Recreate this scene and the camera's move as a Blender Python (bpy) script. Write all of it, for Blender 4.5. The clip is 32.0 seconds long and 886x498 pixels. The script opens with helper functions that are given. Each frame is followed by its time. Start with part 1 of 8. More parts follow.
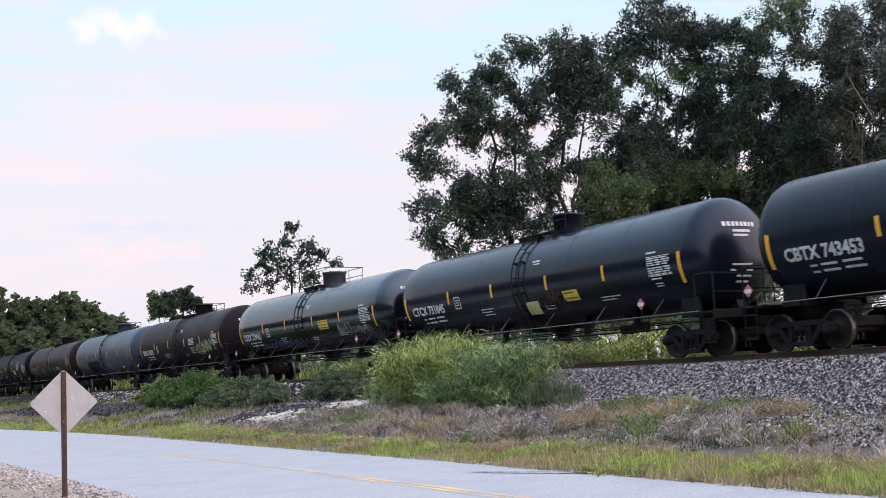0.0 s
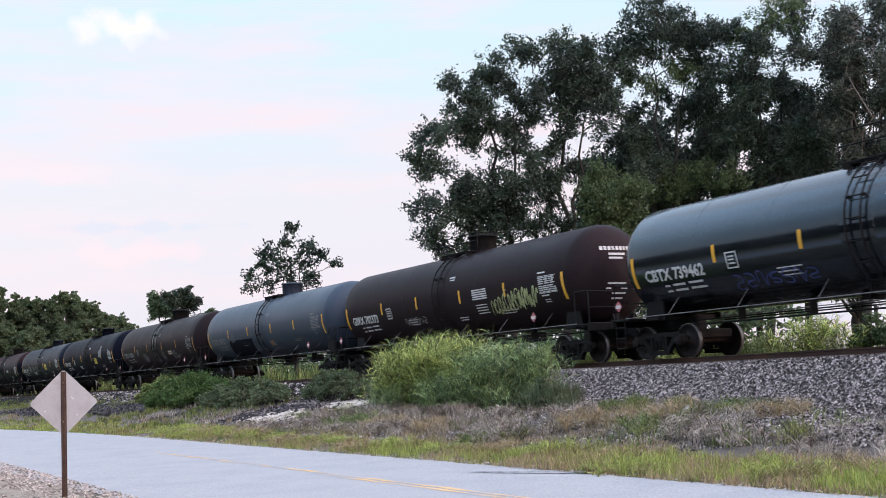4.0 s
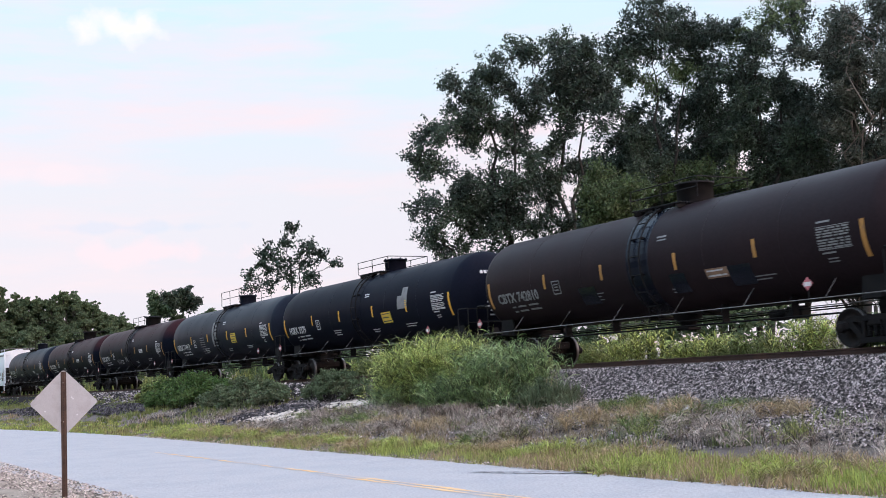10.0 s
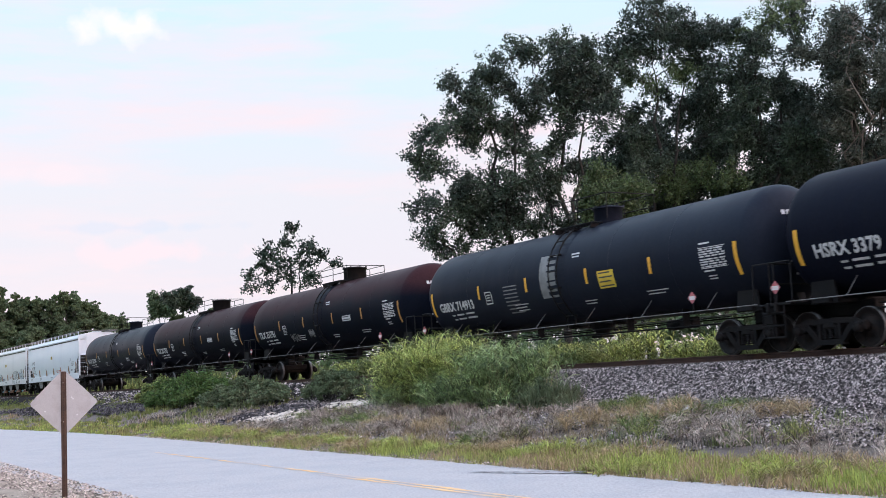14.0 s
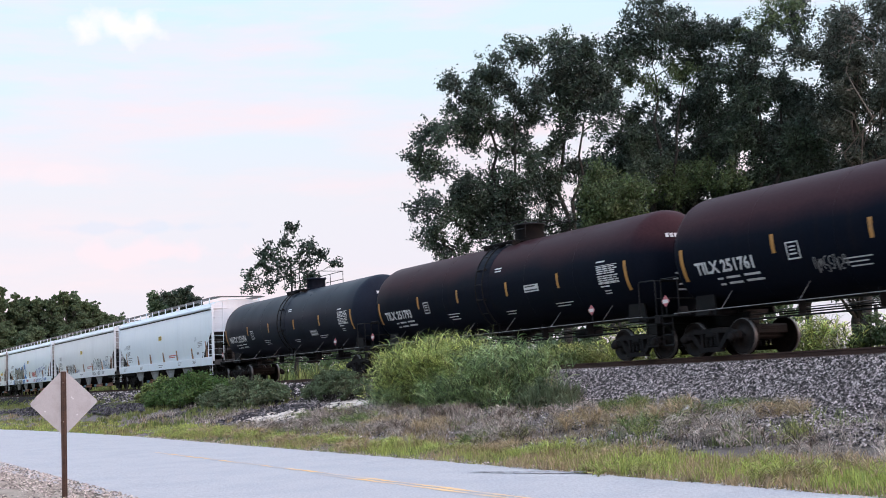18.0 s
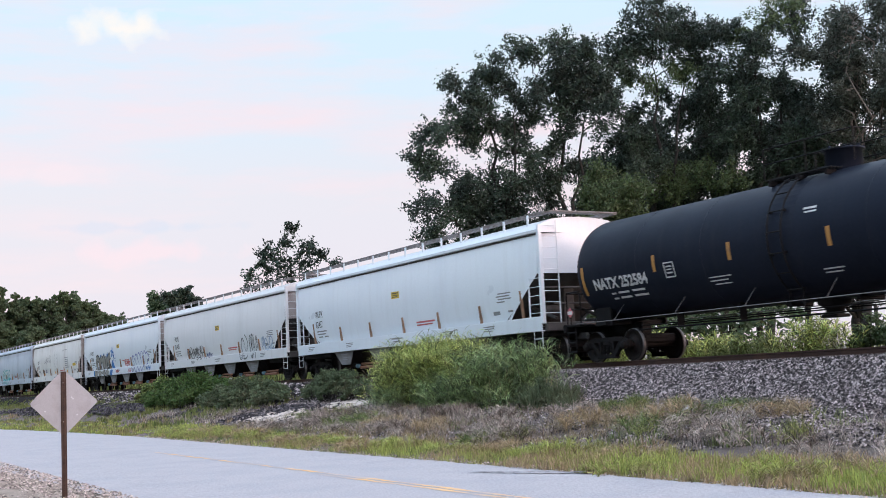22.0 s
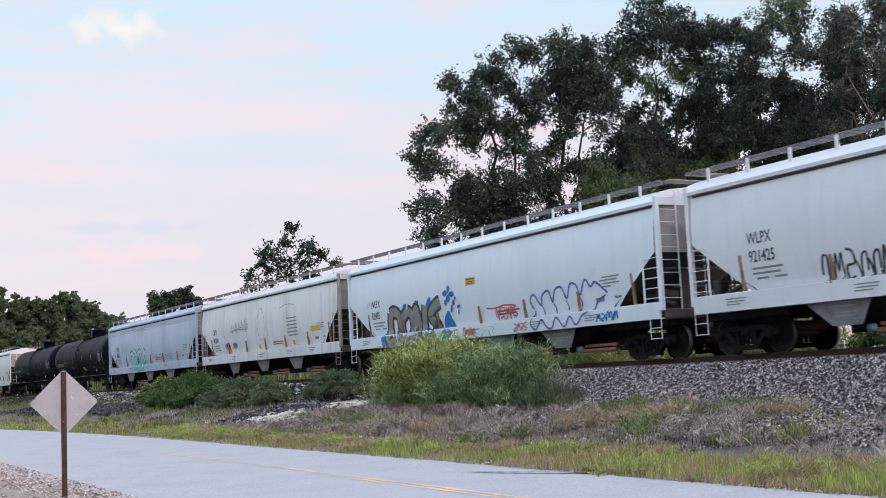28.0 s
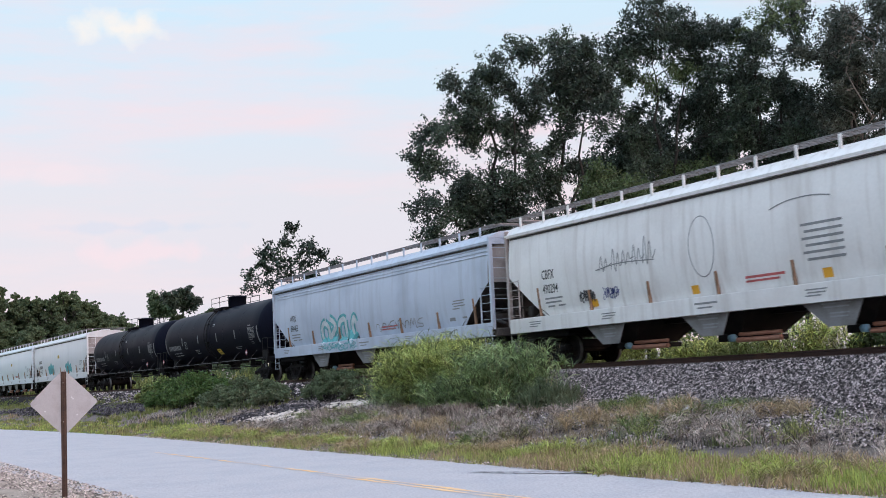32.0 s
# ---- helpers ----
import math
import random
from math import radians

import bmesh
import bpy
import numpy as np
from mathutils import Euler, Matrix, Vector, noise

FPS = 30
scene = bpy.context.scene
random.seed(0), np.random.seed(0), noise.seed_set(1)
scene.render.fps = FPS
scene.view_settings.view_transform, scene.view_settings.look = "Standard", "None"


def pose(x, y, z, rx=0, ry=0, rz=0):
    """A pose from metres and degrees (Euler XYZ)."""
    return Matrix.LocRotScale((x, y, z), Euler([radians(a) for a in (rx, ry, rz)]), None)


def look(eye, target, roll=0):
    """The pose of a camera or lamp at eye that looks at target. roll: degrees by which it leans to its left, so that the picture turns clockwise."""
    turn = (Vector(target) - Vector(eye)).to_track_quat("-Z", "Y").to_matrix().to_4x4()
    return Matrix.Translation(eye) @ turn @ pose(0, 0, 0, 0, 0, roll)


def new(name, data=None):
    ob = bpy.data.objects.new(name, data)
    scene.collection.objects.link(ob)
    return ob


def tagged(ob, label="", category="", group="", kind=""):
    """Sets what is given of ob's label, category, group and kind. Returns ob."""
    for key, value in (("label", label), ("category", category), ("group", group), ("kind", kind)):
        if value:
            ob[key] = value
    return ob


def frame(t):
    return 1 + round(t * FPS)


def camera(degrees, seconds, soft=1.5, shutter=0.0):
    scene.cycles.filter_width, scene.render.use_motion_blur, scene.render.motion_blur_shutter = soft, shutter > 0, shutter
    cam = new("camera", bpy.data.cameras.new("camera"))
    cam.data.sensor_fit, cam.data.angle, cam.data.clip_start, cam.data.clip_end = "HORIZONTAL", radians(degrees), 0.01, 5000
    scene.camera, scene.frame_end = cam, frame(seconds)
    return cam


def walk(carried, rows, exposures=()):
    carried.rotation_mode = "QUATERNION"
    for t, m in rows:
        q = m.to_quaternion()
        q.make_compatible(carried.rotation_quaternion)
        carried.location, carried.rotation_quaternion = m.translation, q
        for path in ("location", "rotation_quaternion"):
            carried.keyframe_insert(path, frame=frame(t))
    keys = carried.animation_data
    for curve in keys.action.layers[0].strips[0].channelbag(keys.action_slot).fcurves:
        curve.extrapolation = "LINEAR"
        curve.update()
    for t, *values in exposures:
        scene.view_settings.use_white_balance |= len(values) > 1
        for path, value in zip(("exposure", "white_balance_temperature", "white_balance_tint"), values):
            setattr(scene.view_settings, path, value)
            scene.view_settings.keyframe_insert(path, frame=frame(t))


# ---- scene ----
# The camera stands on a tripod beside the road and does not move.
cam = camera(41.85, 32.0, soft=0.55, shutter=0.25)
EYE = look((0, 0, 1.58), (0, math.cos(radians(6.288)), 1.58 + math.sin(radians(6.288))), -2.772)
walk(cam, [(0.0, EYE), (32.0, EYE)], exposures=[(0.0, 0.17, 5850, 0), (18.0, 0.18, 5850, 0), (24.0, 0.06, 5850, 0), (32.0, 0.03, 5850, 0)])

# ---- light: dusk after sunset, soft sky, last glow behind the camera on the right ----
SUN_AZ = radians(-33)          # the way to the glow, seen from above, from +x
SUN_DIR = Vector((math.cos(SUN_AZ), math.sin(SUN_AZ), 0.16)).normalized()
world = bpy.data.worlds.new("dusk_sky")
scene.world = world
world.use_nodes = True
wn, wl = world.node_tree.nodes, world.node_tree.links
wn.clear()


def wnode(kind, operation="", blend=""):
    n = wn.new(kind)
    if operation:
        n.operation = operation
    if kind == "ShaderNodeMix":
        n.data_type = "RGBA"
        n.blend_type = blend or "MIX"
    return n


w_out = wnode("ShaderNodeOutputWorld")
w_bg = wnode("ShaderNodeBackground")
w_co = wnode("ShaderNodeTexCoord")
w_sky = wnode("ShaderNodeTexSky")
w_sky.sky_type, w_sky.sun_disc = "NISHITA", False
w_sky.sun_elevation, w_sky.sun_rotation = radians(4), math.pi / 2 - SUN_AZ
w_sep = wnode("ShaderNodeSeparateXYZ")
wl.new(w_co.outputs["Generated"], w_sep.inputs[0])
# pale band over the horizon: pink low down, pale blue above
w_ramp = wnode("ShaderNodeValToRGB")
el = w_ramp.color_ramp.elements
el[0].position, el[0].color = 0.0, (0.74, 0.68, 0.76, 1)
el[1].position, el[1].color = 1.0, (1.25, 1.5, 1.9, 1)
for pos_, col in ((0.08, (0.83, 0.69, 0.745, 1)), (0.16, (0.83, 0.715, 0.75, 1)), (0.24, (0.74, 0.76, 0.83, 1)), (0.36, (0.67, 0.78, 0.89, 1)), (0.6, (1.1, 1.35, 1.7, 1))):
    e = el.new(pos_)
    e.color = col
wl.new(w_sep.outputs["Z"], w_ramp.inputs[0])
# thin streaks of cloud
w_map = wnode("ShaderNodeMapping")
w_map.inputs["Scale"].default_value = (2.2, 2.2, 13.0)
w_map.inputs["Location"].default_value = (0.35, 0.1, 0.4)
wl.new(w_co.outputs["Generated"], w_map.inputs[0])
w_noise = wnode("ShaderNodeTexNoise")
w_noise.inputs["Scale"].default_value = 1.7
w_noise.inputs["Detail"].default_value = 6
w_noise.inputs["Roughness"].default_value = 0.55
wl.new(w_map.outputs[0], w_noise.inputs["Vector"])
w_cr = wnode("ShaderNodeMapRange")
w_cr.inputs["From Min"].default_value, w_cr.inputs["From Max"].default_value = 0.46, 0.68
w_cr.inputs["To Max"].default_value = 0.85
wl.new(w_noise.outputs[0], w_cr.inputs[0])
w_cl = wnode("ShaderNodeMix")
w_cl.inputs["B"].default_value = (0.95, 0.70, 0.72, 1)
wl.new(w_ramp.outputs[0], w_cl.inputs["A"])
wl.new(w_cr.outputs[0], w_cl.inputs["Factor"])
# one small lit cloud, high up, a bluish streak and pink wisps below it: the way to each, its stretch, colour and strength
w_sky_now = w_cl.outputs["Result"]
for cloud_to, stretch, colour, most in (
        ((-0.2541, 0.9211, 0.295), (22, 22, 84), (1.0, 0.84, 0.77, 1), 1.0),
        ((-0.2596, 0.9561, 0.136), (13, 13, 240), (0.68, 0.67, 0.78, 1), 0.45),
        ((-0.2452, 0.9626, 0.1152), (16, 16, 110), (0.97, 0.70, 0.73, 1), 0.75),
        ((-0.3167, 0.9315, 0.1789), (18, 18, 120), (0.95, 0.72, 0.74, 1), 0.6)):
    w_d = wnode("ShaderNodeVectorMath", operation="SUBTRACT")
    w_d.inputs[1].default_value = Vector(cloud_to).normalized()
    wl.new(w_co.outputs["Generated"], w_d.inputs[0])
    w_sc = wnode("ShaderNodeVectorMath", operation="MULTIPLY")
    w_sc.inputs[1].default_value = stretch
    wl.new(w_d.outputs[0], w_sc.inputs[0])
    w_len = wnode("ShaderNodeVectorMath", operation="LENGTH")
    wl.new(w_sc.outputs[0], w_len.inputs[0])
    w_n2 = wnode("ShaderNodeTexNoise")
    w_n2.inputs["Scale"].default_value = 34
    w_n2.inputs["Detail"].default_value = 4
    wl.new(w_co.outputs["Generated"], w_n2.inputs["Vector"])
    w_a = wnode("ShaderNodeMath", operation="MULTIPLY_ADD")
    w_a.inputs[1].default_value, w_a.inputs[2].default_value = 3.4, -1.2
    wl.new(w_n2.outputs[0], w_a.inputs[0])
    w_b = wnode("ShaderNodeMath", operation="SUBTRACT")
    wl.new(w_a.outputs[0], w_b.inputs[0])
    wl.new(w_len.outputs["Value"], w_b.inputs[1])
    w_c = wnode("ShaderNodeMapRange")
    w_c.inputs["From Min"].default_value, w_c.inputs["From Max"].default_value = -0.65, 0.25
    w_c.inputs["To Max"].default_value = most
    wl.new(w_b.outputs[0], w_c.inputs[0])
    w_cl2 = wnode("ShaderNodeMix")
    w_cl2.inputs["B"].default_value = colour
    wl.new(w_sky_now, w_cl2.inputs["A"])
    wl.new(w_c.outputs[0], w_cl2.inputs["Factor"])
    w_sky_now = w_cl2.outputs["Result"]
# the glow of the set sun, wide and warm
w_dot = wnode("ShaderNodeVectorMath", operation="DOT_PRODUCT")
w_dot.inputs[1].default_value = SUN_DIR
wl.new(w_co.outputs["Generated"], w_dot.inputs[0])
w_g = wnode("ShaderNodeMapRange")
w_g.interpolation_type = "SMOOTHSTEP"
w_g.inputs["From Min"].default_value, w_g.inputs["From Max"].default_value = 0.1, 1.0
wl.new(w_dot.outputs["Value"], w_g.inputs[0])
w_gl = wnode("ShaderNodeMix", blend="ADD")
w_gl.inputs["B"].default_value = (1.9, 1.12, 1.0, 1)
wl.new(w_sky_now, w_gl.inputs["A"])
wl.new(w_g.outputs[0], w_gl.inputs["Factor"])
w_sk = wnode("ShaderNodeMix", blend="ADD")
w_sk.inputs["Factor"].default_value = 0.02
wl.new(w_gl.outputs["Result"], w_sk.inputs["A"])
wl.new(w_sky.outputs[0], w_sk.inputs["B"])
wl.new(w_sk.outputs["Result"], w_bg.inputs["Color"])
w_bg.inputs["Strength"].default_value = 1.0
wl.new(w_bg.outputs[0], w_out.inputs[0])

sun = new("sun", bpy.data.lights.new("sun", "SUN"))
sun.data.energy, sun.data.angle, sun.data.color = 0.75, radians(14), (1.0, 0.60, 0.47)
sun.matrix_world = look(SUN_DIR * 50, (0, 0, 0))


# ---- materials ----
def material(name, base, rough=0.7, metal=0.0, var=0.25, scale=3.0, fine=40.0, bump=0.1, tint=None, patch=0.45, isl=0.0, streak=None, spec=0.5, trans=0.0, upper=None, deep=1.0, cool=None):
    """Two scales of variation over a base colour, with relief; tint: a second colour in patches; streak: its colour runs down the sides; upper: a colour above a height."""
    m = bpy.data.materials.new(name)
    m.use_nodes = True
    n, l = m.node_tree.nodes, m.node_tree.links
    bs = n["Principled BSDF"]
    co = n.new("ShaderNodeTexCoord")
    n1, n2 = n.new("ShaderNodeTexNoise"), n.new("ShaderNodeTexNoise")
    for q, sc in ((n1, scale), (n2, fine)):
        q.inputs["Scale"].default_value = sc
        q.inputs["Detail"].default_value = 4
        l.new(co.outputs["Object"], q.inputs["Vector"])
    mix = n.new("ShaderNodeMix")
    mix.data_type = "RGBA"
    mix.inputs["A"].default_value = (*base, 1)
    mix.inputs["B"].default_value = (*(tint or tuple(c * (1 - var) for c in base)), 1)
    mr = n.new("ShaderNodeMapRange")
    mr.inputs["From Min"].default_value, mr.inputs["From Max"].default_value = patch, patch + 0.2
    l.new(n1.outputs[0], mr.inputs[0])
    l.new(mr.outputs[0], mix.inputs["Factor"])
    last = mix.outputs["Result"]
    if streak:
        mp = n.new("ShaderNodeMapping")
        mp.inputs["Scale"].default_value = (2.6, 2.6, 0.16)
        l.new(co.outputs["Object"], mp.inputs[0])
        n3 = n.new("ShaderNodeTexNoise")
        n3.inputs["Scale"].default_value, n3.inputs["Detail"].default_value = 1.5, 6
        l.new(mp.outputs[0], n3.inputs["Vector"])
        m3 = n.new("ShaderNodeMapRange")
        m3.inputs["From Min"].default_value, m3.inputs["From Max"].default_value, m3.inputs["To Max"].default_value = 0.5, 0.78, 0.75
        l.new(n3.outputs[0], m3.inputs[0])
        mx = n.new("ShaderNodeMix")
        mx.data_type = "RGBA"
        mx.inputs["B"].default_value = (*streak, 1)
        l.new(last, mx.inputs["A"])
        l.new(m3.outputs[0], mx.inputs["Factor"])
        last = mx.outputs["Result"]
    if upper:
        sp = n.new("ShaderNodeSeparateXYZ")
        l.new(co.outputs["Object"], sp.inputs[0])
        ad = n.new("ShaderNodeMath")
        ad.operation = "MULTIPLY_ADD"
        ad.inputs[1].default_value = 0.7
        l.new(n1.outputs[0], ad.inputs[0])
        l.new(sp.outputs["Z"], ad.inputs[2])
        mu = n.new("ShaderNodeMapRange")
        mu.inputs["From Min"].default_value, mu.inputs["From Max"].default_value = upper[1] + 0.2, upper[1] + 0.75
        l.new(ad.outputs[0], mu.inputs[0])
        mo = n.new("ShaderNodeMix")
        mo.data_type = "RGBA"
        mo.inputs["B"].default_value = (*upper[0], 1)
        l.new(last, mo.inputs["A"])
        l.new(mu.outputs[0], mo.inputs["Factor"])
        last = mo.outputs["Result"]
    hv = n.new("ShaderNodeHueSaturation")
    vr = n.new("ShaderNodeMapRange")
    vr.inputs["To Min"].default_value, vr.inputs["To Max"].default_value = 1 - var, 1 + var
    l.new(n2.outputs[0], vr.inputs[0])
    l.new(last, hv.inputs["Color"])
    l.new(vr.outputs[0], hv.inputs["Value"])
    last = hv.outputs[0]
    if isl:
        ge = n.new("ShaderNodeNewGeometry")
        h2 = n.new("ShaderNodeHueSaturation")
        r2, r3 = n.new("ShaderNodeMapRange"), n.new("ShaderNodeMapRange")
        r2.inputs["To Min"].default_value, r2.inputs["To Max"].default_value = 1 - isl, 1 + isl * deep
        r3.inputs["To Min"].default_value, r3.inputs["To Max"].default_value = 0.5 - isl * 0.045, 0.5 + isl * 0.03
        wn_ = n.new("ShaderNodeTexWhiteNoise")
        wn_.noise_dimensions = "1D"
        l.new(ge.outputs["Random Per Island"], wn_.inputs["W"])
        pw = n.new("ShaderNodeMath")
        pw.operation = "POWER"
        pw.inputs[1].default_value = deep
        l.new(ge.outputs["Random Per Island"], pw.inputs[0])
        l.new(pw.outputs[0], r2.inputs[0])
        l.new(wn_.outputs["Value"], r3.inputs[0])
        l.new(r2.outputs[0], h2.inputs["Value"])
        l.new(r3.outputs[0], h2.inputs["Hue"])
        l.new(last, h2.inputs["Color"])
        last = h2.outputs[0]
    l.new(last, bs.inputs["Base Color"])
    rr = n.new("ShaderNodeMapRange")
    rr.inputs["To Min"].default_value, rr.inputs["To Max"].default_value = max(0.04, rough - 0.12), min(1, rough + 0.12)
    l.new(n1.outputs[0], rr.inputs[0])
    l.new(rr.outputs[0], bs.inputs["Roughness"])
    bs.inputs["Metallic"].default_value = metal
    bs.inputs["Specular IOR Level"].default_value = spec
    if cool:
        bs.inputs["Specular Tint"].default_value = (*cool, 1)
    if trans:
        tr = n.new("ShaderNodeBsdfTranslucent")
        l.new(last, tr.inputs["Color"])
        ms = n.new("ShaderNodeMixShader")
        ms.inputs[0].default_value = trans
        l.new(bs.outputs[0], ms.inputs[1])
        l.new(tr.outputs[0], ms.inputs[2])
        l.new(ms.outputs[0], n["Material Output"].inputs[0])
    if bump:
        bp = n.new("ShaderNodeBump")
        bp.inputs["Strength"].default_value, bp.inputs["Distance"].default_value = bump, 0.02
        l.new(n2.outputs[0], bp.inputs["Height"])
        l.new(bp.outputs[0], bs.inputs["Normal"])
    return m


M_ROAD = material("road_chipseal", (0.405, 0.393, 0.403), 0.9, var=0.42, scale=0.9, fine=26, bump=0.9, tint=(0.375, 0.37, 0.388), spec=0.2)
M_YELLOW_LINE = material("worn_yellow_paint", (0.78, 0.50, 0.22), 0.85, var=0.2, scale=0.7, fine=30, bump=0.2, tint=(0.46, 0.41, 0.385), patch=0.40, spec=0.2)
M_PATCH = material("tar_patch", (0.20, 0.195, 0.20), 0.85, var=0.25, scale=2, fine=40, bump=0.4, spec=0.2)
M_GROUND = material("bank_soil", (0.135, 0.115, 0.106), 0.95, var=0.5, scale=0.8, fine=18, bump=0.9, tint=(0.16, 0.14, 0.115), spec=0.1)
M_GRAVEL = material("pale_gravel", (0.34, 0.29, 0.24), 0.95, var=0.4, scale=2.0, fine=45, bump=1.0, tint=(0.22, 0.18, 0.15), spec=0.1)
M_PEBBLE = material("pale_pebbles", (0.40, 0.345, 0.30), 0.9, var=0.3, scale=6, fine=40, bump=0.3, isl=0.8, spec=0.15)
M_SAND = material("pale_sand", (0.60, 0.53, 0.46), 0.95, var=0.4, scale=3, fine=16, bump=1.2, tint=(0.36, 0.30, 0.25), spec=0.1)
M_BALLAST = material("ballast_stone", (0.215, 0.192, 0.188), 0.85, var=0.3, scale=8, fine=60, bump=0.4, tint=(0.105, 0.09, 0.09), isl=0.92, spec=0.3, deep=3.0)
# near-black colour stands for the shaded gaps between the ballast stones
M_BALLAST_BED_SHADE = material("ballast_bed", (0.016, 0.014, 0.014), 0.95, var=0.5, scale=14, fine=40, bump=1.2, tint=(0.05, 0.045, 0.045), spec=0.1)
M_STONE_DARK = material("dark_grey_stone", (0.065, 0.06, 0.066), 0.9, var=0.3, scale=8, fine=60, bump=0.4, tint=(0.04, 0.037, 0.04), isl=0.8, spec=0.2, deep=2.0)
M_RAIL = material("rusty_rail", (0.055, 0.030, 0.024), 0.7, 0.3, var=0.3, scale=2, fine=40, bump=0.2, tint=(0.085, 0.045, 0.032))
M_RAIL_TOP = material("worn_rail_top", (0.30, 0.27, 0.25), 0.4, 0.8, var=0.15, scale=2, fine=40, bump=0.05)
M_TIE = material("weathered_tie", (0.05, 0.042, 0.038), 0.9, var=0.4, scale=6, fine=40, bump=0.5)
M_GRASS = material("verge_grass", (0.37, 0.43, 0.12), 0.75, var=0.25, scale=0.6, fine=8, bump=0, tint=(0.28, 0.25, 0.11), isl=0.45, spec=0.25, trans=0.3)
M_GRASS_DRY = material("dry_grass", (0.42, 0.33, 0.19), 0.85, var=0.25, scale=1.2, fine=10, bump=0, tint=(0.33, 0.27, 0.18), isl=0.4, spec=0.2, trans=0.25)
M_TALL = material("tall_grass", (0.37, 0.43, 0.125), 0.55, var=0.3, scale=1.6, fine=8, bump=0, tint=(0.20, 0.26, 0.075), isl=0.88, spec=0.4, trans=0.2, deep=1.6)
M_TALL_DARK = material("dark_tall_grass", (0.23, 0.31, 0.125), 0.55, var=0.3, scale=1.6, fine=8, bump=0, tint=(0.13, 0.19, 0.08), isl=0.8, spec=0.4, trans=0.2, deep=1.6)
M_BANK_GRASS = material("low_bank_grass", (0.17, 0.21, 0.07), 0.75, var=0.3, scale=0.35, fine=6, bump=0, tint=(0.26, 0.27, 0.10), isl=0.35, spec=0.2, trans=0.25)
M_WEED = material("leafy_weeds", (0.15, 0.20, 0.065), 0.65, var=0.3, scale=0.6, fine=8, bump=0, tint=(0.24, 0.26, 0.09), isl=0.7, spec=0.3, trans=0.2, deep=1.5)
M_BROWN_GRASS = material("brown_grass", (0.28, 0.225, 0.15), 0.9, var=0.3, scale=1.2, fine=10, bump=0, tint=(0.20, 0.205, 0.10), isl=0.6, spec=0.15, trans=0.2)
M_DEAD = material("dead_weeds", (0.42, 0.375, 0.325), 0.9, var=0.3, scale=1.5, fine=12, bump=0, tint=(0.17, 0.14, 0.11), isl=0.85, spec=0.15, trans=0.15)
M_SHRUB = material("shrub_leaves", (0.07, 0.125, 0.035), 0.65, var=0.3, scale=1.5, fine=10, bump=0, tint=(0.11, 0.16, 0.05), isl=0.5, spec=0.3, trans=0.3)
M_SHRUB_GREY = material("grey_weed_leaves", (0.13, 0.17, 0.095), 0.75, var=0.3, scale=1.5, fine=10, bump=0, tint=(0.12, 0.13, 0.075), isl=0.4, spec=0.2, trans=0.25)
M_LEAF = material("oak_leaves", (0.033, 0.050, 0.040), 0.5, var=0.3, scale=0.5, fine=6, bump=0, tint=(0.058, 0.088, 0.058), isl=0.8, spec=0.35, trans=0.25)
M_LEAF_GREY = material("grey_oak_leaves", (0.052, 0.070, 0.060), 0.6, var=0.3, scale=0.5, fine=6, bump=0, tint=(0.09, 0.10, 0.08), isl=0.7, spec=0.3, trans=0.2)
M_LEAF_LIGHT = material("young_leaves", (0.085, 0.125, 0.055), 0.6, var=0.3, scale=0.5, fine=6, bump=0, tint=(0.065, 0.095, 0.04), isl=0.6, spec=0.35, trans=0.3)
M_LEAF_FAR = material("far_leaves", (0.105, 0.150, 0.085), 0.7, var=0.35, scale=0.15, fine=3, bump=0, tint=(0.12, 0.165, 0.07), isl=0.5, spec=0.25, trans=0.25)
M_BARK = material("bark", (0.020, 0.0185, 0.017), 0.95, var=0.4, scale=3, fine=25, bump=0.8, tint=(0.036, 0.033, 0.03))
M_DEADWOOD = material("bare_wood", (0.16, 0.14, 0.125), 0.9, var=0.3, scale=3, fine=20, bump=0.4)
M_FIELD = material("rough_grassland", (0.12, 0.14, 0.055), 0.95, var=0.4, scale=0.3, fine=6, bump=0.8, tint=(0.15, 0.14, 0.07), spec=0.1)
M_POST = material("rusty_channel_steel", (0.085, 0.05, 0.035), 0.8, 0.3, var=0.3, scale=6, fine=60, bump=0.2, tint=(0.055, 0.033, 0.025))
M_SIGN = material("bare_aluminium", (0.56, 0.55, 0.57), 0.5, 0.75, var=0.12, scale=4, fine=50, bump=0.03, tint=(0.48, 0.46, 0.47), patch=0.5)
M_HOLE = material("punched_hole", (0.01, 0.01, 0.01), 0.9, var=0.1)
M_LITTER = material("white_litter", (0.75, 0.76, 0.78), 0.6, var=0.1, scale=8, fine=30, bump=0.1)
M_STRAW = material("bleached_straw", (0.55, 0.53, 0.50), 0.85, var=0.2, scale=5, fine=20, bump=0, isl=0.3)
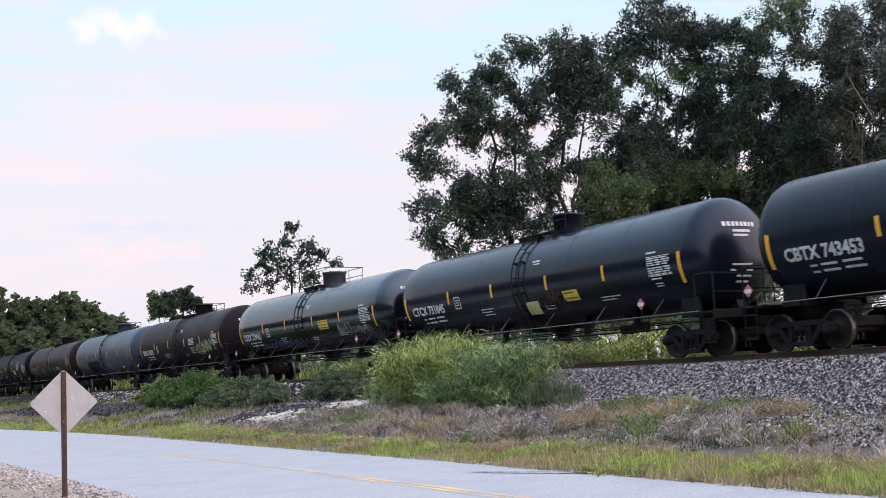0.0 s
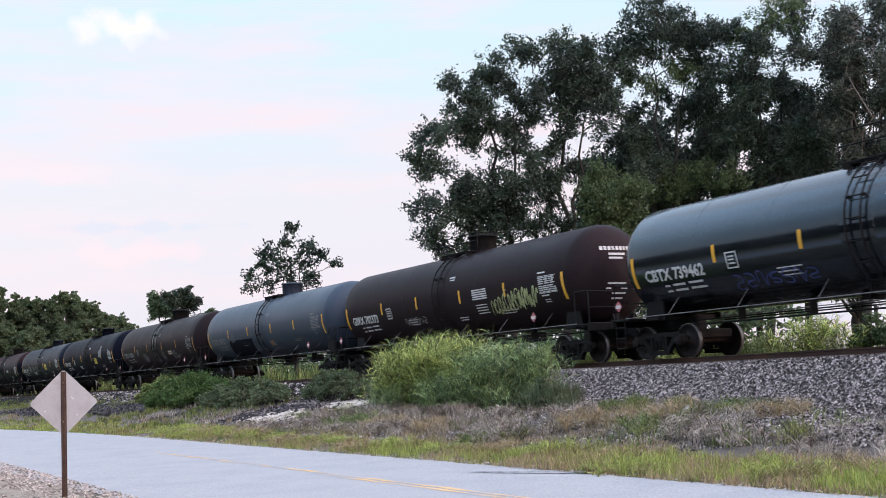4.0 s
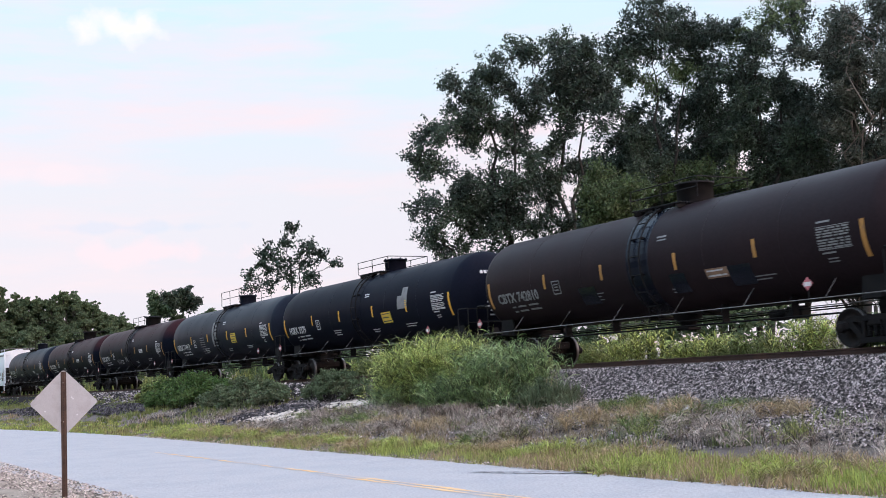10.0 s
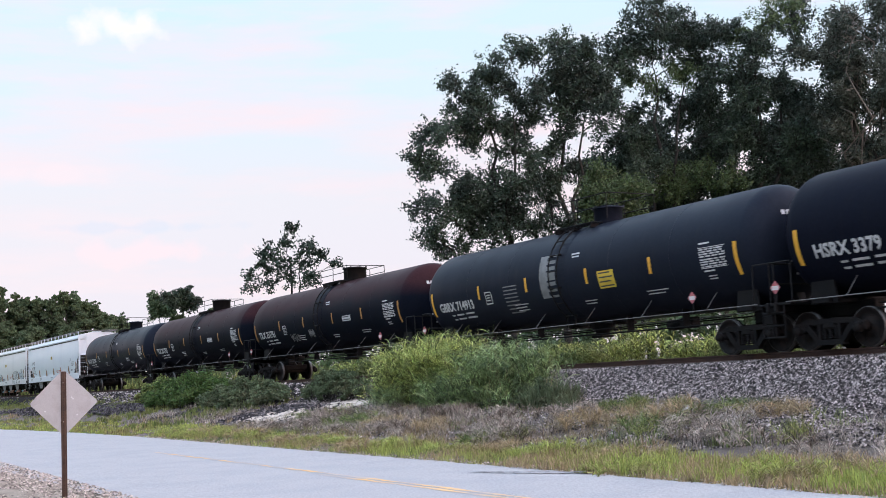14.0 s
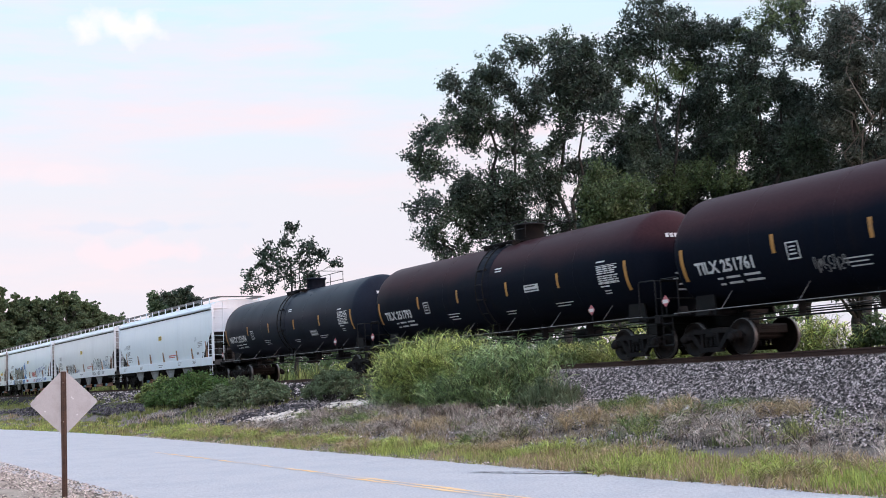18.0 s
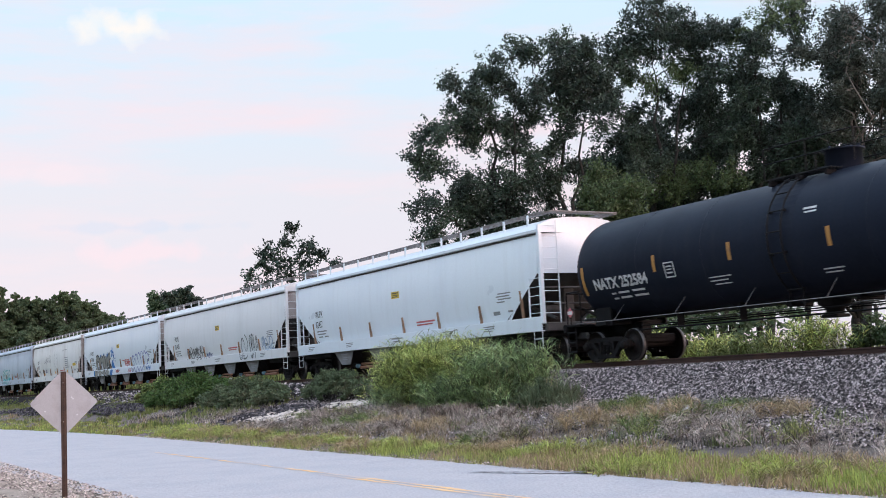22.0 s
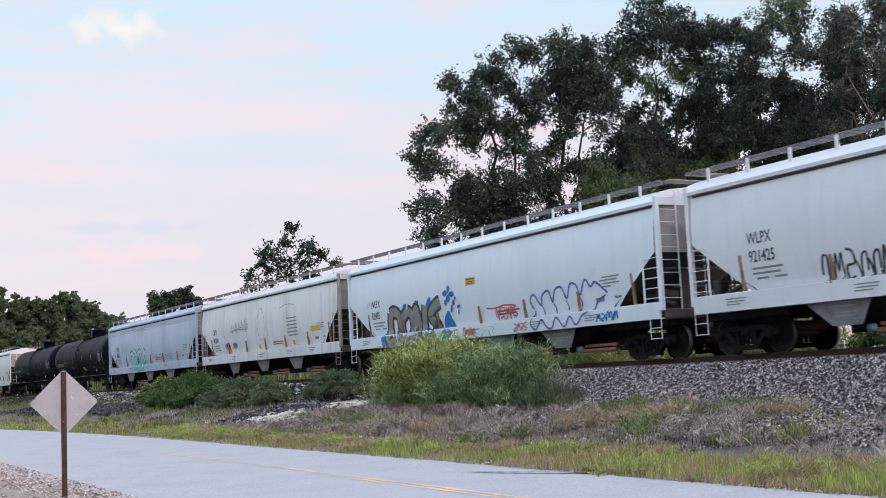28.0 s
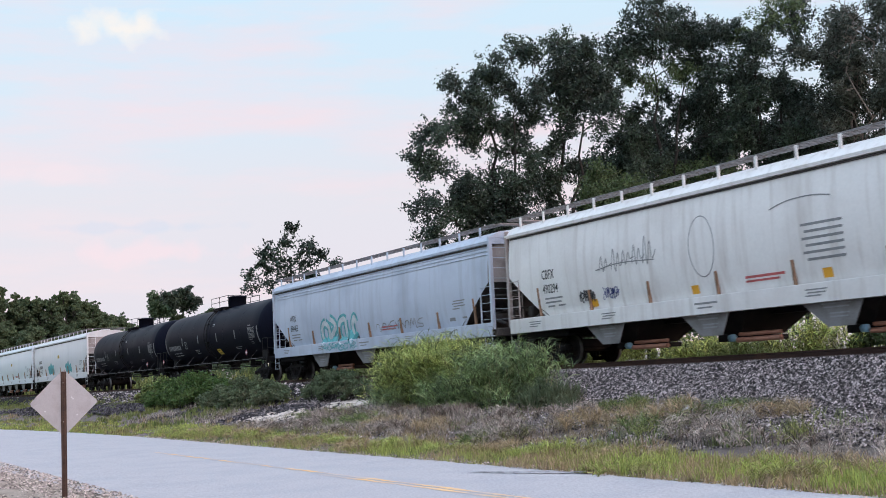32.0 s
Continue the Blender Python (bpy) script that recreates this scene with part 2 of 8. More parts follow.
# train
M_BLACK = material("black_tank_paint", (0.0066, 0.0084, 0.0165), 0.23, var=0.3, scale=0.5, fine=14, bump=0.02, tint=(0.0085, 0.0100, 0.0175), streak=(0.0100, 0.0108, 0.0165), spec=0.36, cool=(0.62, 0.80, 1.0))
M_BLACK2 = material("dull_black_tank_paint", (0.0075, 0.0092, 0.0175), 0.28, var=0.25, scale=0.4, fine=12, bump=0.02, tint=(0.0100, 0.0115, 0.0190), streak=(0.0115, 0.0125, 0.0180), spec=0.18, cool=(0.62, 0.80, 1.0))
M_MATTE = material("matt_black_tank_paint", (0.0080, 0.0096, 0.0180), 0.40, var=0.25, scale=0.4, fine=12, bump=0.02, tint=(0.0100, 0.0115, 0.0190), streak=(0.0110, 0.0120, 0.0180), spec=0.02, cool=(0.62, 0.80, 1.0))
# its lighter upper grey is the sky's reflection put into the colour
M_SHINY = material("worn_shiny_black_paint_sky_sheen", (0.0055, 0.007, 0.0095), 0.16, 0.0, var=0.3, scale=0.3, fine=12, bump=0.02, tint=(0.010, 0.0115, 0.0145), streak=(0.016, 0.016, 0.018), spec=0.8, upper=((0.042, 0.046, 0.053), 3.05), cool=(0.62, 0.80, 1.0))
M_BROWN = material("rusty_brown_tank", (0.0205, 0.0150, 0.0180), 0.42, var=0.25, scale=0.4, fine=14, bump=0.03, tint=(0.0245, 0.0165, 0.019), streak=(0.024, 0.017, 0.019), spec=0.05)
M_BLUE = material("blue_grey_tank_paint", (0.035, 0.047, 0.075), 0.42, var=0.15, scale=0.4, fine=14, bump=0.02, tint=(0.040, 0.056, 0.080), streak=(0.044, 0.054, 0.076), spec=0.4, cool=(0.75, 0.86, 1.0))
M_GREYTANK = material("charcoal_tank_paint", (0.0160, 0.0195, 0.0310), 0.38, var=0.2, scale=0.4, fine=14, bump=0.02, streak=(0.0200, 0.0230, 0.0320), spec=0.05, cool=(0.62, 0.80, 1.0))
M_RUST_TOP = material("rust_topped_black_paint", (0.0062, 0.0085, 0.0155), 0.38, var=0.25, scale=0.4, fine=14, bump=0.03, tint=(0.0080, 0.0098, 0.0160), streak=(0.0105, 0.0105, 0.0150), spec=0.02, upper=((0.038, 0.0185, 0.022), 3.05), cool=(0.62, 0.80, 1.0))
M_FRAME = material("underframe_black", (0.006, 0.006, 0.0075), 0.7, var=0.35, scale=3, fine=30, bump=0.1, tint=(0.012, 0.011, 0.011), spec=0.2)
M_TRUCK = material("brake_dust_steel", (0.008, 0.0075, 0.0085), 0.8, 0.1, var=0.35, scale=4, fine=35, bump=0.2, tint=(0.015, 0.013, 0.0125), spec=0.2)
M_WHEEL = material("dark_wheel_steel", (0.011, 0.0095, 0.010), 0.65, 0.1, var=0.3, scale=5, fine=40, bump=0.1, tint=(0.022, 0.016, 0.014), spec=0.2)
M_TREAD = material("polished_tread", (0.16, 0.155, 0.155), 0.45, 0.7, var=0.1, scale=5, fine=40, bump=0.02)
M_YELLOW = material("yellow_reflector", (0.72, 0.38, 0.03), 0.5, var=0.15, scale=6, fine=50, bump=0.02, tint=(0.5, 0.27, 0.05), patch=0.55)
M_REFLECT_DIM = material("dull_orange_reflector", (0.40, 0.20, 0.045), 0.6, var=0.2, scale=6, fine=50, bump=0.02, tint=(0.27, 0.15, 0.06), patch=0.5)
M_YPANEL = material("yellow_notice", (0.70, 0.50, 0.05), 0.6, var=0.15, scale=5, fine=40, bump=0.02)
M_LETTER = material("white_lettering", (0.62, 0.62, 0.63), 0.6, var=0.15, scale=5, fine=30, bump=0.0, tint=(0.45, 0.45, 0.45))
M_LETTER_DIM = material("faded_lettering", (0.22, 0.22, 0.225), 0.7, var=0.2, scale=5, fine=30, bump=0.0)
M_INK = material("black_lettering", (0.05, 0.055, 0.06), 0.6, var=0.2, scale=5, fine=30, bump=0.0)
M_INK_DIM = material("grey_small_print", (0.25, 0.26, 0.27), 0.6, var=0.2, scale=5, fine=30, bump=0.0)
M_PLACARD = material("placard_white", (0.70, 0.66, 0.66), 0.6, var=0.1, scale=9, fine=30, bump=0.0)
M_PLACARD_RED = material("placard_red", (0.48, 0.14, 0.16), 0.6, var=0.1, scale=9, fine=30, bump=0.0)
M_HOPPER = material("pale_grey_hopper_paint", (0.77, 0.83, 0.88), 0.32, var=0.05, scale=0.5, fine=16, bump=0.02, tint=(0.74, 0.80, 0.86), streak=(0.71, 0.76, 0.80))
M_HOPPER_W = material("white_hopper_paint", (0.76, 0.775, 0.79), 0.36, var=0.05, scale=0.5, fine=16, bump=0.02, tint=(0.72, 0.735, 0.75), streak=(0.68, 0.685, 0.685))
M_HOPPER_D = material("dirty_cream_hopper_paint", (0.80, 0.80, 0.79), 0.42, var=0.07, scale=0.5, fine=14, bump=0.03, tint=(0.71, 0.70, 0.685), streak=(0.52, 0.49, 0.46))
M_HOPPER_B = material("blue_grey_hopper_paint", (0.52, 0.585, 0.69), 0.45, var=0.05, scale=0.5, fine=16, bump=0.02, tint=(0.42, 0.48, 0.58), streak=(0.36, 0.40, 0.46))
M_END = material("grimy_end_sheet", (0.40, 0.365, 0.35), 0.7, var=0.2, scale=1.5, fine=20, bump=0.03, tint=(0.29, 0.25, 0.235), streak=(0.25, 0.215, 0.20))
M_SEAM = material("dark_seam", (0.06, 0.055, 0.055), 0.8, var=0.2, scale=4, fine=30)
# one dark grey for the hoppers' slope sheets, air tanks and end frames
M_SLOPE = material("dark_slope_sheet", (0.08, 0.074, 0.072), 0.7, var=0.3, scale=2, fine=25, bump=0.05, tint=(0.045, 0.040, 0.038))
M_GRATE = material("galvanised_grating", (0.22, 0.215, 0.215), 0.6, 0.4, var=0.2, scale=5, fine=40, bump=0.1, tint=(0.15, 0.13, 0.12))
M_STEEL = material("grey_steel", (0.36, 0.36, 0.37), 0.55, 0.2, var=0.2, scale=4, fine=40, bump=0.05, tint=(0.25, 0.24, 0.23))
# funnels get a near-black colour for the shade below the side sill
M_FUNNEL = material("shade_dark_funnel_steel", (0.022, 0.020, 0.020), 0.8, var=0.3, scale=2, fine=25, bump=0.05, tint=(0.035, 0.03, 0.028), spec=0.15)
M_BAY = material("hopper_bay_grey", (0.20, 0.20, 0.205), 0.65, var=0.25, scale=2, fine=25, bump=0.05, tint=(0.14, 0.135, 0.13))
M_PIPE = material("copper_brown_pipe", (0.44, 0.22, 0.15), 0.5, 0.3, var=0.25, scale=4, fine=40, bump=0.05)
M_RUSTMARK = material("rust_brown_stake", (0.27, 0.17, 0.11), 0.8, var=0.3, scale=5, fine=40, bump=0.1)
M_SPRAY_MAROON = material("faded_maroon_spray", (0.035, 0.011, 0.013), 0.7, var=0.3, scale=4, fine=30, bump=0)
M_PALE_NOTICE = material("bleached_yellow_notice", (0.66, 0.62, 0.34), 0.7, var=0.2, scale=9, fine=30, bump=0.02)
M_SPRAY_BLACK = material("black_spray", (0.045, 0.05, 0.055), 0.6, var=0.3, scale=4, fine=30, bump=0)
M_SPRAY_BLUE = material("blue_spray", (0.03, 0.17, 0.48), 0.6, var=0.3, scale=4, fine=30, bump=0)
M_SPRAY_NAVY = material("navy_spray", (0.05, 0.07, 0.24), 0.6, var=0.3, scale=4, fine=30, bump=0)
M_SPRAY_GREY = material("silver_spray", (0.27, 0.27, 0.24), 0.5, var=0.3, scale=3, fine=30, bump=0)
M_SPRAY_RED = material("red_spray", (0.50, 0.12, 0.12), 0.6, var=0.3, scale=4, fine=30, bump=0)
M_SPRAY_TEAL = material("teal_spray", (0.13, 0.42, 0.45), 0.6, var=0.3, scale=4, fine=30, bump=0)
M_SPRAY_WHITE = material("white_spray", (0.62, 0.68, 0.70), 0.6, var=0.2, scale=4, fine=30, bump=0)
M_SPRAY_PALE = material("pale_blue_spray", (0.33, 0.42, 0.56), 0.6, var=0.3, scale=4, fine=30, bump=0)
M_SPRAY_VIOLET = material("violet_blue_spray", (0.13, 0.15, 0.45), 0.6, var=0.3, scale=4, fine=30, bump=0)
M_SPRAY_LIME = material("pale_green_spray", (0.45, 0.48, 0.25), 0.7, var=0.3, scale=4, fine=30, bump=0)
M_TAPE = material("pale_blue_cap", (0.25, 0.45, 0.60), 0.5, var=0.2, scale=6, fine=30)
# motor car
M_CAR = material("dark_blue_car_paint", (0.0035, 0.0065, 0.028), 0.08, 0.0, var=0.05, scale=2, fine=30, bump=0, spec=0.45)
# blue-grey base stands in for sky mirrored in and seen through the glass
M_GLASS = material("car_glass_painted_sky", (0.035, 0.052, 0.066), 0.05, 0.0, var=0.1, scale=2, fine=30, bump=0, spec=1.0)
M_GLASS_SIDE = material("dark_side_glass", (0.006, 0.008, 0.011), 0.05, 0.0, var=0.1, scale=2, fine=30, bump=0, spec=0.8)
M_CAR.node_tree.nodes["Principled BSDF"].inputs["IOR"].default_value = 1.45
M_TYRE = material("tyre_rubber", (0.013, 0.013, 0.014), 0.85, var=0.2, scale=6, fine=50, bump=0.1)
M_RIM = material("alloy_rim", (0.20, 0.20, 0.21), 0.35, 0.8, var=0.1, scale=6, fine=50, bump=0)
M_CHROME = material("chrome_trim", (0.75, 0.75, 0.77), 0.15, 1.0, var=0.05, bump=0)
M_PLATE = material("plate_white", (0.72, 0.72, 0.74), 0.5, var=0.05, bump=0)
M_TRIM = material("black_plastic_trim", (0.015, 0.015, 0.016), 0.6, var=0.2, bump=0)


def glow(name, col, power):
    m = material(name, col, 0.3, var=0.1, bump=0)
    bs = m.node_tree.nodes["Principled BSDF"]
    bs.inputs["Emission Color"].default_value, bs.inputs["Emission Strength"].default_value = (*col, 1), power
    return m


M_TAIL = glow("lit_tail_lamp", (0.70, 0.012, 0.016), 0.75)
M_INDICATOR = glow("lit_indicator", (1.0, 0.30, 0.03), 1.3)


# ---- building helpers ----
class Geo:
    """Collects faces of simple solids and makes one mesh of them."""

    def __init__(self):
        self.v, self.f, self.s, self.m = [], [], [], []

    def add(self, verts, faces, smooth=False, slot=0):
        b = len(self.v)
        self.v += [tuple(p) for p in verts]
        self.f += [tuple(i + b for i in q) for q in faces]
        self.s += [smooth] * len(faces)
        self.m += [slot] * len(faces)
        return self

    def box(self, c, size, b=0.0, slot=0, m=None):
        hx, hy, hz = (q / 2 for q in size)
        b = min(b, hx * 0.49, hy * 0.49, hz * 0.49)
        if b <= 0:
            pts = [(x, y, z) for x in (-hx, hx) for y in (-hy, hy) for z in (-hz, hz)]
            fs = [(0, 1, 3, 2), (4, 6, 7, 5), (0, 4, 5, 1), (2, 3, 7, 6), (0, 2, 6, 4), (1, 5, 7, 3)]
        else:
            pts, fs, ix = [], [], {}
            for sx in (-1, 1):
                for sy in (-1, 1):
                    for sz in (-1, 1):
                        for a in range(3):
                            q = [sx * (hx - b), sy * (hy - b), sz * (hz - b)]
                            q[a] += (sx, sy, sz)[a] * b
                            ix[sx, sy, sz, a] = len(pts)
                            pts.append(tuple(q))
            for a in range(3):
                for sg in (-1, 1):
                    o = [k for k in range(3) if k != a]
                    q = []
                    for s1, s2 in ((-1, -1), (1, -1), (1, 1), (-1, 1)):
                        key = [0, 0, 0]
                        key[a], key[o[0]], key[o[1]] = sg, s1, s2
                        q.append(ix[(*key, a)])
                    fs.append(tuple(q))
                    for s2 in (-1, 1):
                        pass
            for a in range(3):
                o = [k for k in range(3) if k != a]
                for s1 in (-1, 1):
                    for s2 in (-1, 1):
                        k1, k2 = [0, 0, 0], [0, 0, 0]
                        k1[a], k2[a] = -1, 1
                        for k in (k1, k2):
                            k[o[0]], k[o[1]] = s1, s2
                        fs.append((ix[(*k1, o[0])], ix[(*k2, o[0])], ix[(*k2, o[1])], ix[(*k1, o[1])]))
            for sx in (-1, 1):
                for sy in (-1, 1):
                    for sz in (-1, 1):
                        fs.append(tuple(ix[sx, sy, sz, a] for a in range(3)))
        if m is not None:
            pts = [m @ Vector(p) for p in pts]
        return self.add([(p[0] + c[0], p[1] + c[1], p[2] + c[2]) for p in pts], fs, False, slot)

    def tube(self, path, r, n=8, cap=True, slot=0):
        """A round bar along a list of points; r: a radius or one for each point."""
        path = [Vector(p) for p in path]
        rs = r if isinstance(r, (list, tuple)) else [r] * len(path)
        vs, fs = [], []
        for i, p in enumerate(path):
            d = (path[min(i + 1, len(path) - 1)] - path[max(i - 1, 0)]).normalized()
            up = Vector((0, 0, 1)) if abs(d.z) < 0.9 else Vector((1, 0, 0))
            a = d.cross(up).normalized()
            b = d.cross(a)
            for k in range(n):
                t = 2 * math.pi * k / n
                vs.append(p + rs[i] * (a * math.cos(t) + b * math.sin(t)))
        for i in range(len(path) - 1):
            for k in range(n):
                fs.append((i * n + k, i * n + (k + 1) % n, (i + 1) * n + (k + 1) % n, (i + 1) * n + k))
        self.add(vs, fs, True, slot)
        if cap:
            self.add(vs[:n], [tuple(range(n))[::-1]], False, slot)
            self.add(vs[-n:], [tuple(range(n))], False, slot)
        return self

    def turn(self, profile, axis="x", n=32, at=(0, 0, 0), smooth=True, slot=0):
        """Turns (along, radius) points round an axis."""
        vs, fs = [], []
        for a, r in profile:
            for k in range(n):
                t = 2 * math.pi * k / n
                c, s = r * math.cos(t), r * math.sin(t)
                p = {"x": (a, c, s), "y": (c, a, s), "z": (c, s, a)}[axis]
                vs.append((p[0] + at[0], p[1] + at[1], p[2] + at[2]))
        for i in range(len(profile) - 1):
            for k in range(n):
                fs.append((i * n + k, i * n + (k + 1) % n, (i + 1) * n + (k + 1) % n, (i + 1) * n + k))
        return self.add(vs, fs, smooth, slot)

    def prism(self, poly, y0, y1, slot=0):
        """A polygon in x and z, thick from y0 to y1."""
        n = len(poly)
        vs = [(x, y0, z) for x, z in poly] + [(x, y1, z) for x, z in poly]
        fs = [tuple(range(n)), tuple(range(2 * n - 1, n - 1, -1))] + [(i, i + n, (i + 1) % n + n, (i + 1) % n) for i in range(n)]
        return self.add(vs, fs, False, slot)

    def mesh(self, name, mats):
        me = bpy.data.meshes.new(name)
        me.from_pydata(self.v, [], self.f)
        for m in mats if isinstance(mats, (list, tuple)) else [mats]:
            me.materials.append(m)
        me.polygons.foreach_set("use_smooth", self.s)
        me.polygons.foreach_set("material_index", self.m)
        me.update()
        bm = bmesh.new()
        bm.from_mesh(me)
        bmesh.ops.recalc_face_normals(bm, faces=bm.faces)
        bm.to_mesh(me)
        bm.free()
        return me


STORE = {}


def part(name, build, mat, parent=None, label="", at=None, key=None):
    """Links one mesh object under a thing or a part; alike parts share their mesh by key."""
    if key is not None and (key, mat) in STORE:
        me = STORE[key, mat]
    else:
        geo = build() if callable(build) else build
        me = geo.mesh(name, mat) if isinstance(geo, Geo) else geo
        if key is not None:
            STORE[key, mat] = me
    ob = new(name, me)
    ob.parent = parent
    if at is not None:
        ob.matrix_basis = at
    if label:
        ob["label"] = label
    if name.endswith("print") or name in ("stencil_block", "graffiti"):
        ob["kind"] = "stuff"
    return ob


def quick_mesh(name, verts, faces, mat, smooth=False):
    """A mesh from arrays: verts (n, 3), faces (m, k)."""
    me = bpy.data.meshes.new(name)
    verts, faces = np.asarray(verts, dtype=np.float32), np.asarray(faces, dtype=np.int32)
    k = faces.shape[1]
    me.vertices.add(len(verts))
    me.vertices.foreach_set("co", verts.ravel())
    me.loops.add(faces.size)
    me.loops.foreach_set("vertex_index", faces.ravel())
    me.polygons.add(len(faces))
    me.polygons.foreach_set("loop_start", np.arange(len(faces), dtype=np.int32) * k)
    me.polygons.foreach_set("use_smooth", np.full(len(faces), smooth))
    me.materials.append(mat)
    me.update(calc_edges=True)
    me.validate()
    return me


def thing(name, label, category, group="", at=None, kind=""):
    ob = new(name)
    ob.empty_display_size = 0.3
    if at is not None:
        ob.matrix_basis = at
    return tagged(ob, label, category, group, kind)


# ---- the plan: s runs along the track away from the camera, u across it towards the road ----
C0X, C0Y, TH, BEND = 12.852, 21.387, 2.08117, 0.00026659
RAIL_Z = 1.78


def along(s):
    a = TH + BEND * s
    return C0X + (math.sin(a) - math.sin(TH)) / BEND, C0Y - (math.cos(a) - math.cos(TH)) / BEND, a


def spot(s, u, z=0.0):
    x, y, a = along(s)
    return Vector((x - u * math.sin(a), y + u * math.cos(a), z))


def spots(s, u, z):
    a = TH + BEND * s
    x = C0X + (np.sin(a) - math.sin(TH)) / BEND - u * np.sin(a)
    y = C0Y - (np.cos(a) - math.cos(TH)) / BEND + u * np.cos(a)
    return np.stack([x, y, z + 0 * x], -1)


def road_shift(s):
    """The road leaves the track's line, far off."""
    return 0.0018 * np.maximum(0, np.asarray(s, dtype=float) - 25) ** 2


PROFILE_U = [-400, -60, -9, -3.6, -1.9, 1.8, 3.35, 4.5, 6.5, 8.3, 10.9]
PROFILE_Z = [0.5, 1.3, 1.5, 1.35, 1.56, 1.56, 0.86, 0.68, 0.38, 0.13, -0.01]


def height(s, u):
    """The ground's height."""
    s, u = np.asarray(s, dtype=float), np.asarray(u, dtype=float)
    sh = road_shift(s)
    w = np.where(u > 4, 4 + (u - 4) * 7 / (7 + sh), u)
    z = np.interp(w, PROFILE_U, PROFILE_Z)
    v = u - sh
    road = np.interp(v, [10.9, 11.15, 11.4, 17.0, 17.3, 17.6, 18.5, 24, 60, 400], [-0.008, -0.012, -0.05, -0.05, -0.016, -0.012, -0.05, -0.15, -0.3, -0.5])
    z = np.where(v > 10.9, road, z)
    bumpy = np.clip((np.abs(u) - 3.7) / 2, 0, 1) * np.clip((10.7 - v) / 1.5, 0, 1)
    z = z + bumpy * 0.06 * (np.sin(s * 1.7 + u * 0.9) * np.sin(u * 2.1 - s * 0.6) + 0.7 * np.sin(s * 0.45 + 1.0))
    return z


# ---- ground, road, track ----
def sheet(name, s_list, u_list, zfun, mat, lift=0.0):
    s_list, u_list = np.asarray(s_list, dtype=float), np.asarray(u_list, dtype=float)
    S, U_ = np.meshgrid(s_list, u_list, indexing="ij")
    P = spots(S, U_, zfun(S, U_) + lift).reshape(-1, 3)
    nu = len(u_list)
    i, j = np.meshgrid(np.arange(len(s_list) - 1), np.arange(nu - 1), indexing="ij")
    a = (i * nu + j).ravel()
    F = np.stack([a, a + 1, a + nu + 1, a + nu], -1)
    return new(name, quick_mesh(name, P, F, mat, True))


def steps(*spans):
    """Numbers along joined spans (start, end, step)."""
    out = []
    for a, b, d in spans:
        out += list(np.arange(a, b, d))
    return out + [spans[-1][1]]


ground = sheet("ground", steps((-1500, -300, 300), (-300, -40, 20), (-40, 90, 0.5), (90, 200, 4), (200, 500, 30), (500, 3000, 500)),
               steps((-2500, -400, 300), (-400, -40, 30), (-40, -4, 3), (-4, 12, 0.25), (12, 20, 0.5), (20, 60, 5), (60, 1500, 240)), height, M_FIELD)
tagged(ground, "rough grassland either side of the railway bank", "ground", kind="structure")


def strip(name, v0, v1, mat, z, s_list, n=2, wob=0.0, d0=0.0, d1=0.0):
    """A strip along the road, across from v0 to v1; d0 and d1: how much its sides drift along the way."""
    s_list = np.asarray(s_list, dtype=float)
    P, F = [], []
    sh = road_shift(s_list)
    for i, s in enumerate(s_list):
        q = min(30.0, max(-12.0, s))
        a = v0 + d0 * q + wob * (math.sin(s * 2.3) + math.sin(s * 5.1 + 1)) * 0.5
        b = v1 + d1 * q - wob * (math.sin(s * 1.9 + 2) + math.sin(s * 6.3)) * 0.5
        for k in range(n):
            q = a + (b - a) * k / (n - 1)
            P.append(spot(s, q + sh[i], z + max(-0.01, 0.04 * (1 - ((q - 14.3) / 3.4) ** 2))))
    for i in range(len(s_list) - 1):
        for k in range(n - 1):
            F.append((i * n + k, i * n + k + 1, (i + 1) * n + k + 1, (i + 1) * n + k))
    return new(name, quick_mesh(name, P, F, mat, True))


road = tagged(strip("road", 11.03, 17.36, M_ROAD, 0.0, steps((-140, -20, 5), (-20, 60, 0.25), (60, 200, 3)), 19, 0.08, 0.0, 0.022), "pale grey chip-sealed two-lane country road", "road", kind="structure")
for v0, v1, s0, s1 in ((13.70, 13.79, -80, 17), (13.87, 13.96, -80, 6.2)):
    line_ = strip("centre_line", v0, v1, M_YELLOW_LINE, 0.004, steps((s0, -10, 2), (-10, min(60, s1), 0.2)), 2, 0.03, 0.0, 0.0)
    tagged(line_, "worn orange-yellow centre line of the road", "road marking", kind="structure")
tar_v, tar_n = [], 24
for i in range(tar_n + 1):
    t = i / tar_n
    s, u, w = 4.0 - 1.75 * t, 12.15 - 1.05 * t, 0.10 + 0.05 * math.sin(i * 1.9) + 0.03 * math.sin(i * 4.1)
    tar_v += [spot(s - w * 0.4, u - w, 0.037), spot(s + w * 0.4, u + w, 0.037)]
tar = new("tar_patch", quick_mesh("tar_patch", tar_v, [(2 * i, 2 * i + 1, 2 * i + 3, 2 * i + 2) for i in range(tar_n)], M_PATCH, True))
tagged(tar, "dark tar-sealed crack in the road's surface", "road patch", kind="structure")
gravel = sheet("gravel_shoulder", steps((-40, 60, 0.25)), steps((17.1, 26, 0.2)),
               lambda S, U_: height(S, U_) + 0.004 + (0.06 + 0.02 * np.sin(S * 3.1 + U_) * np.sin(U_ * 4 + S)) * np.clip(U_ - 17.5, 0, 1), M_GRAVEL)
tagged(gravel, "pale brown gravel shoulder beside the road", "gravel", kind="structure")
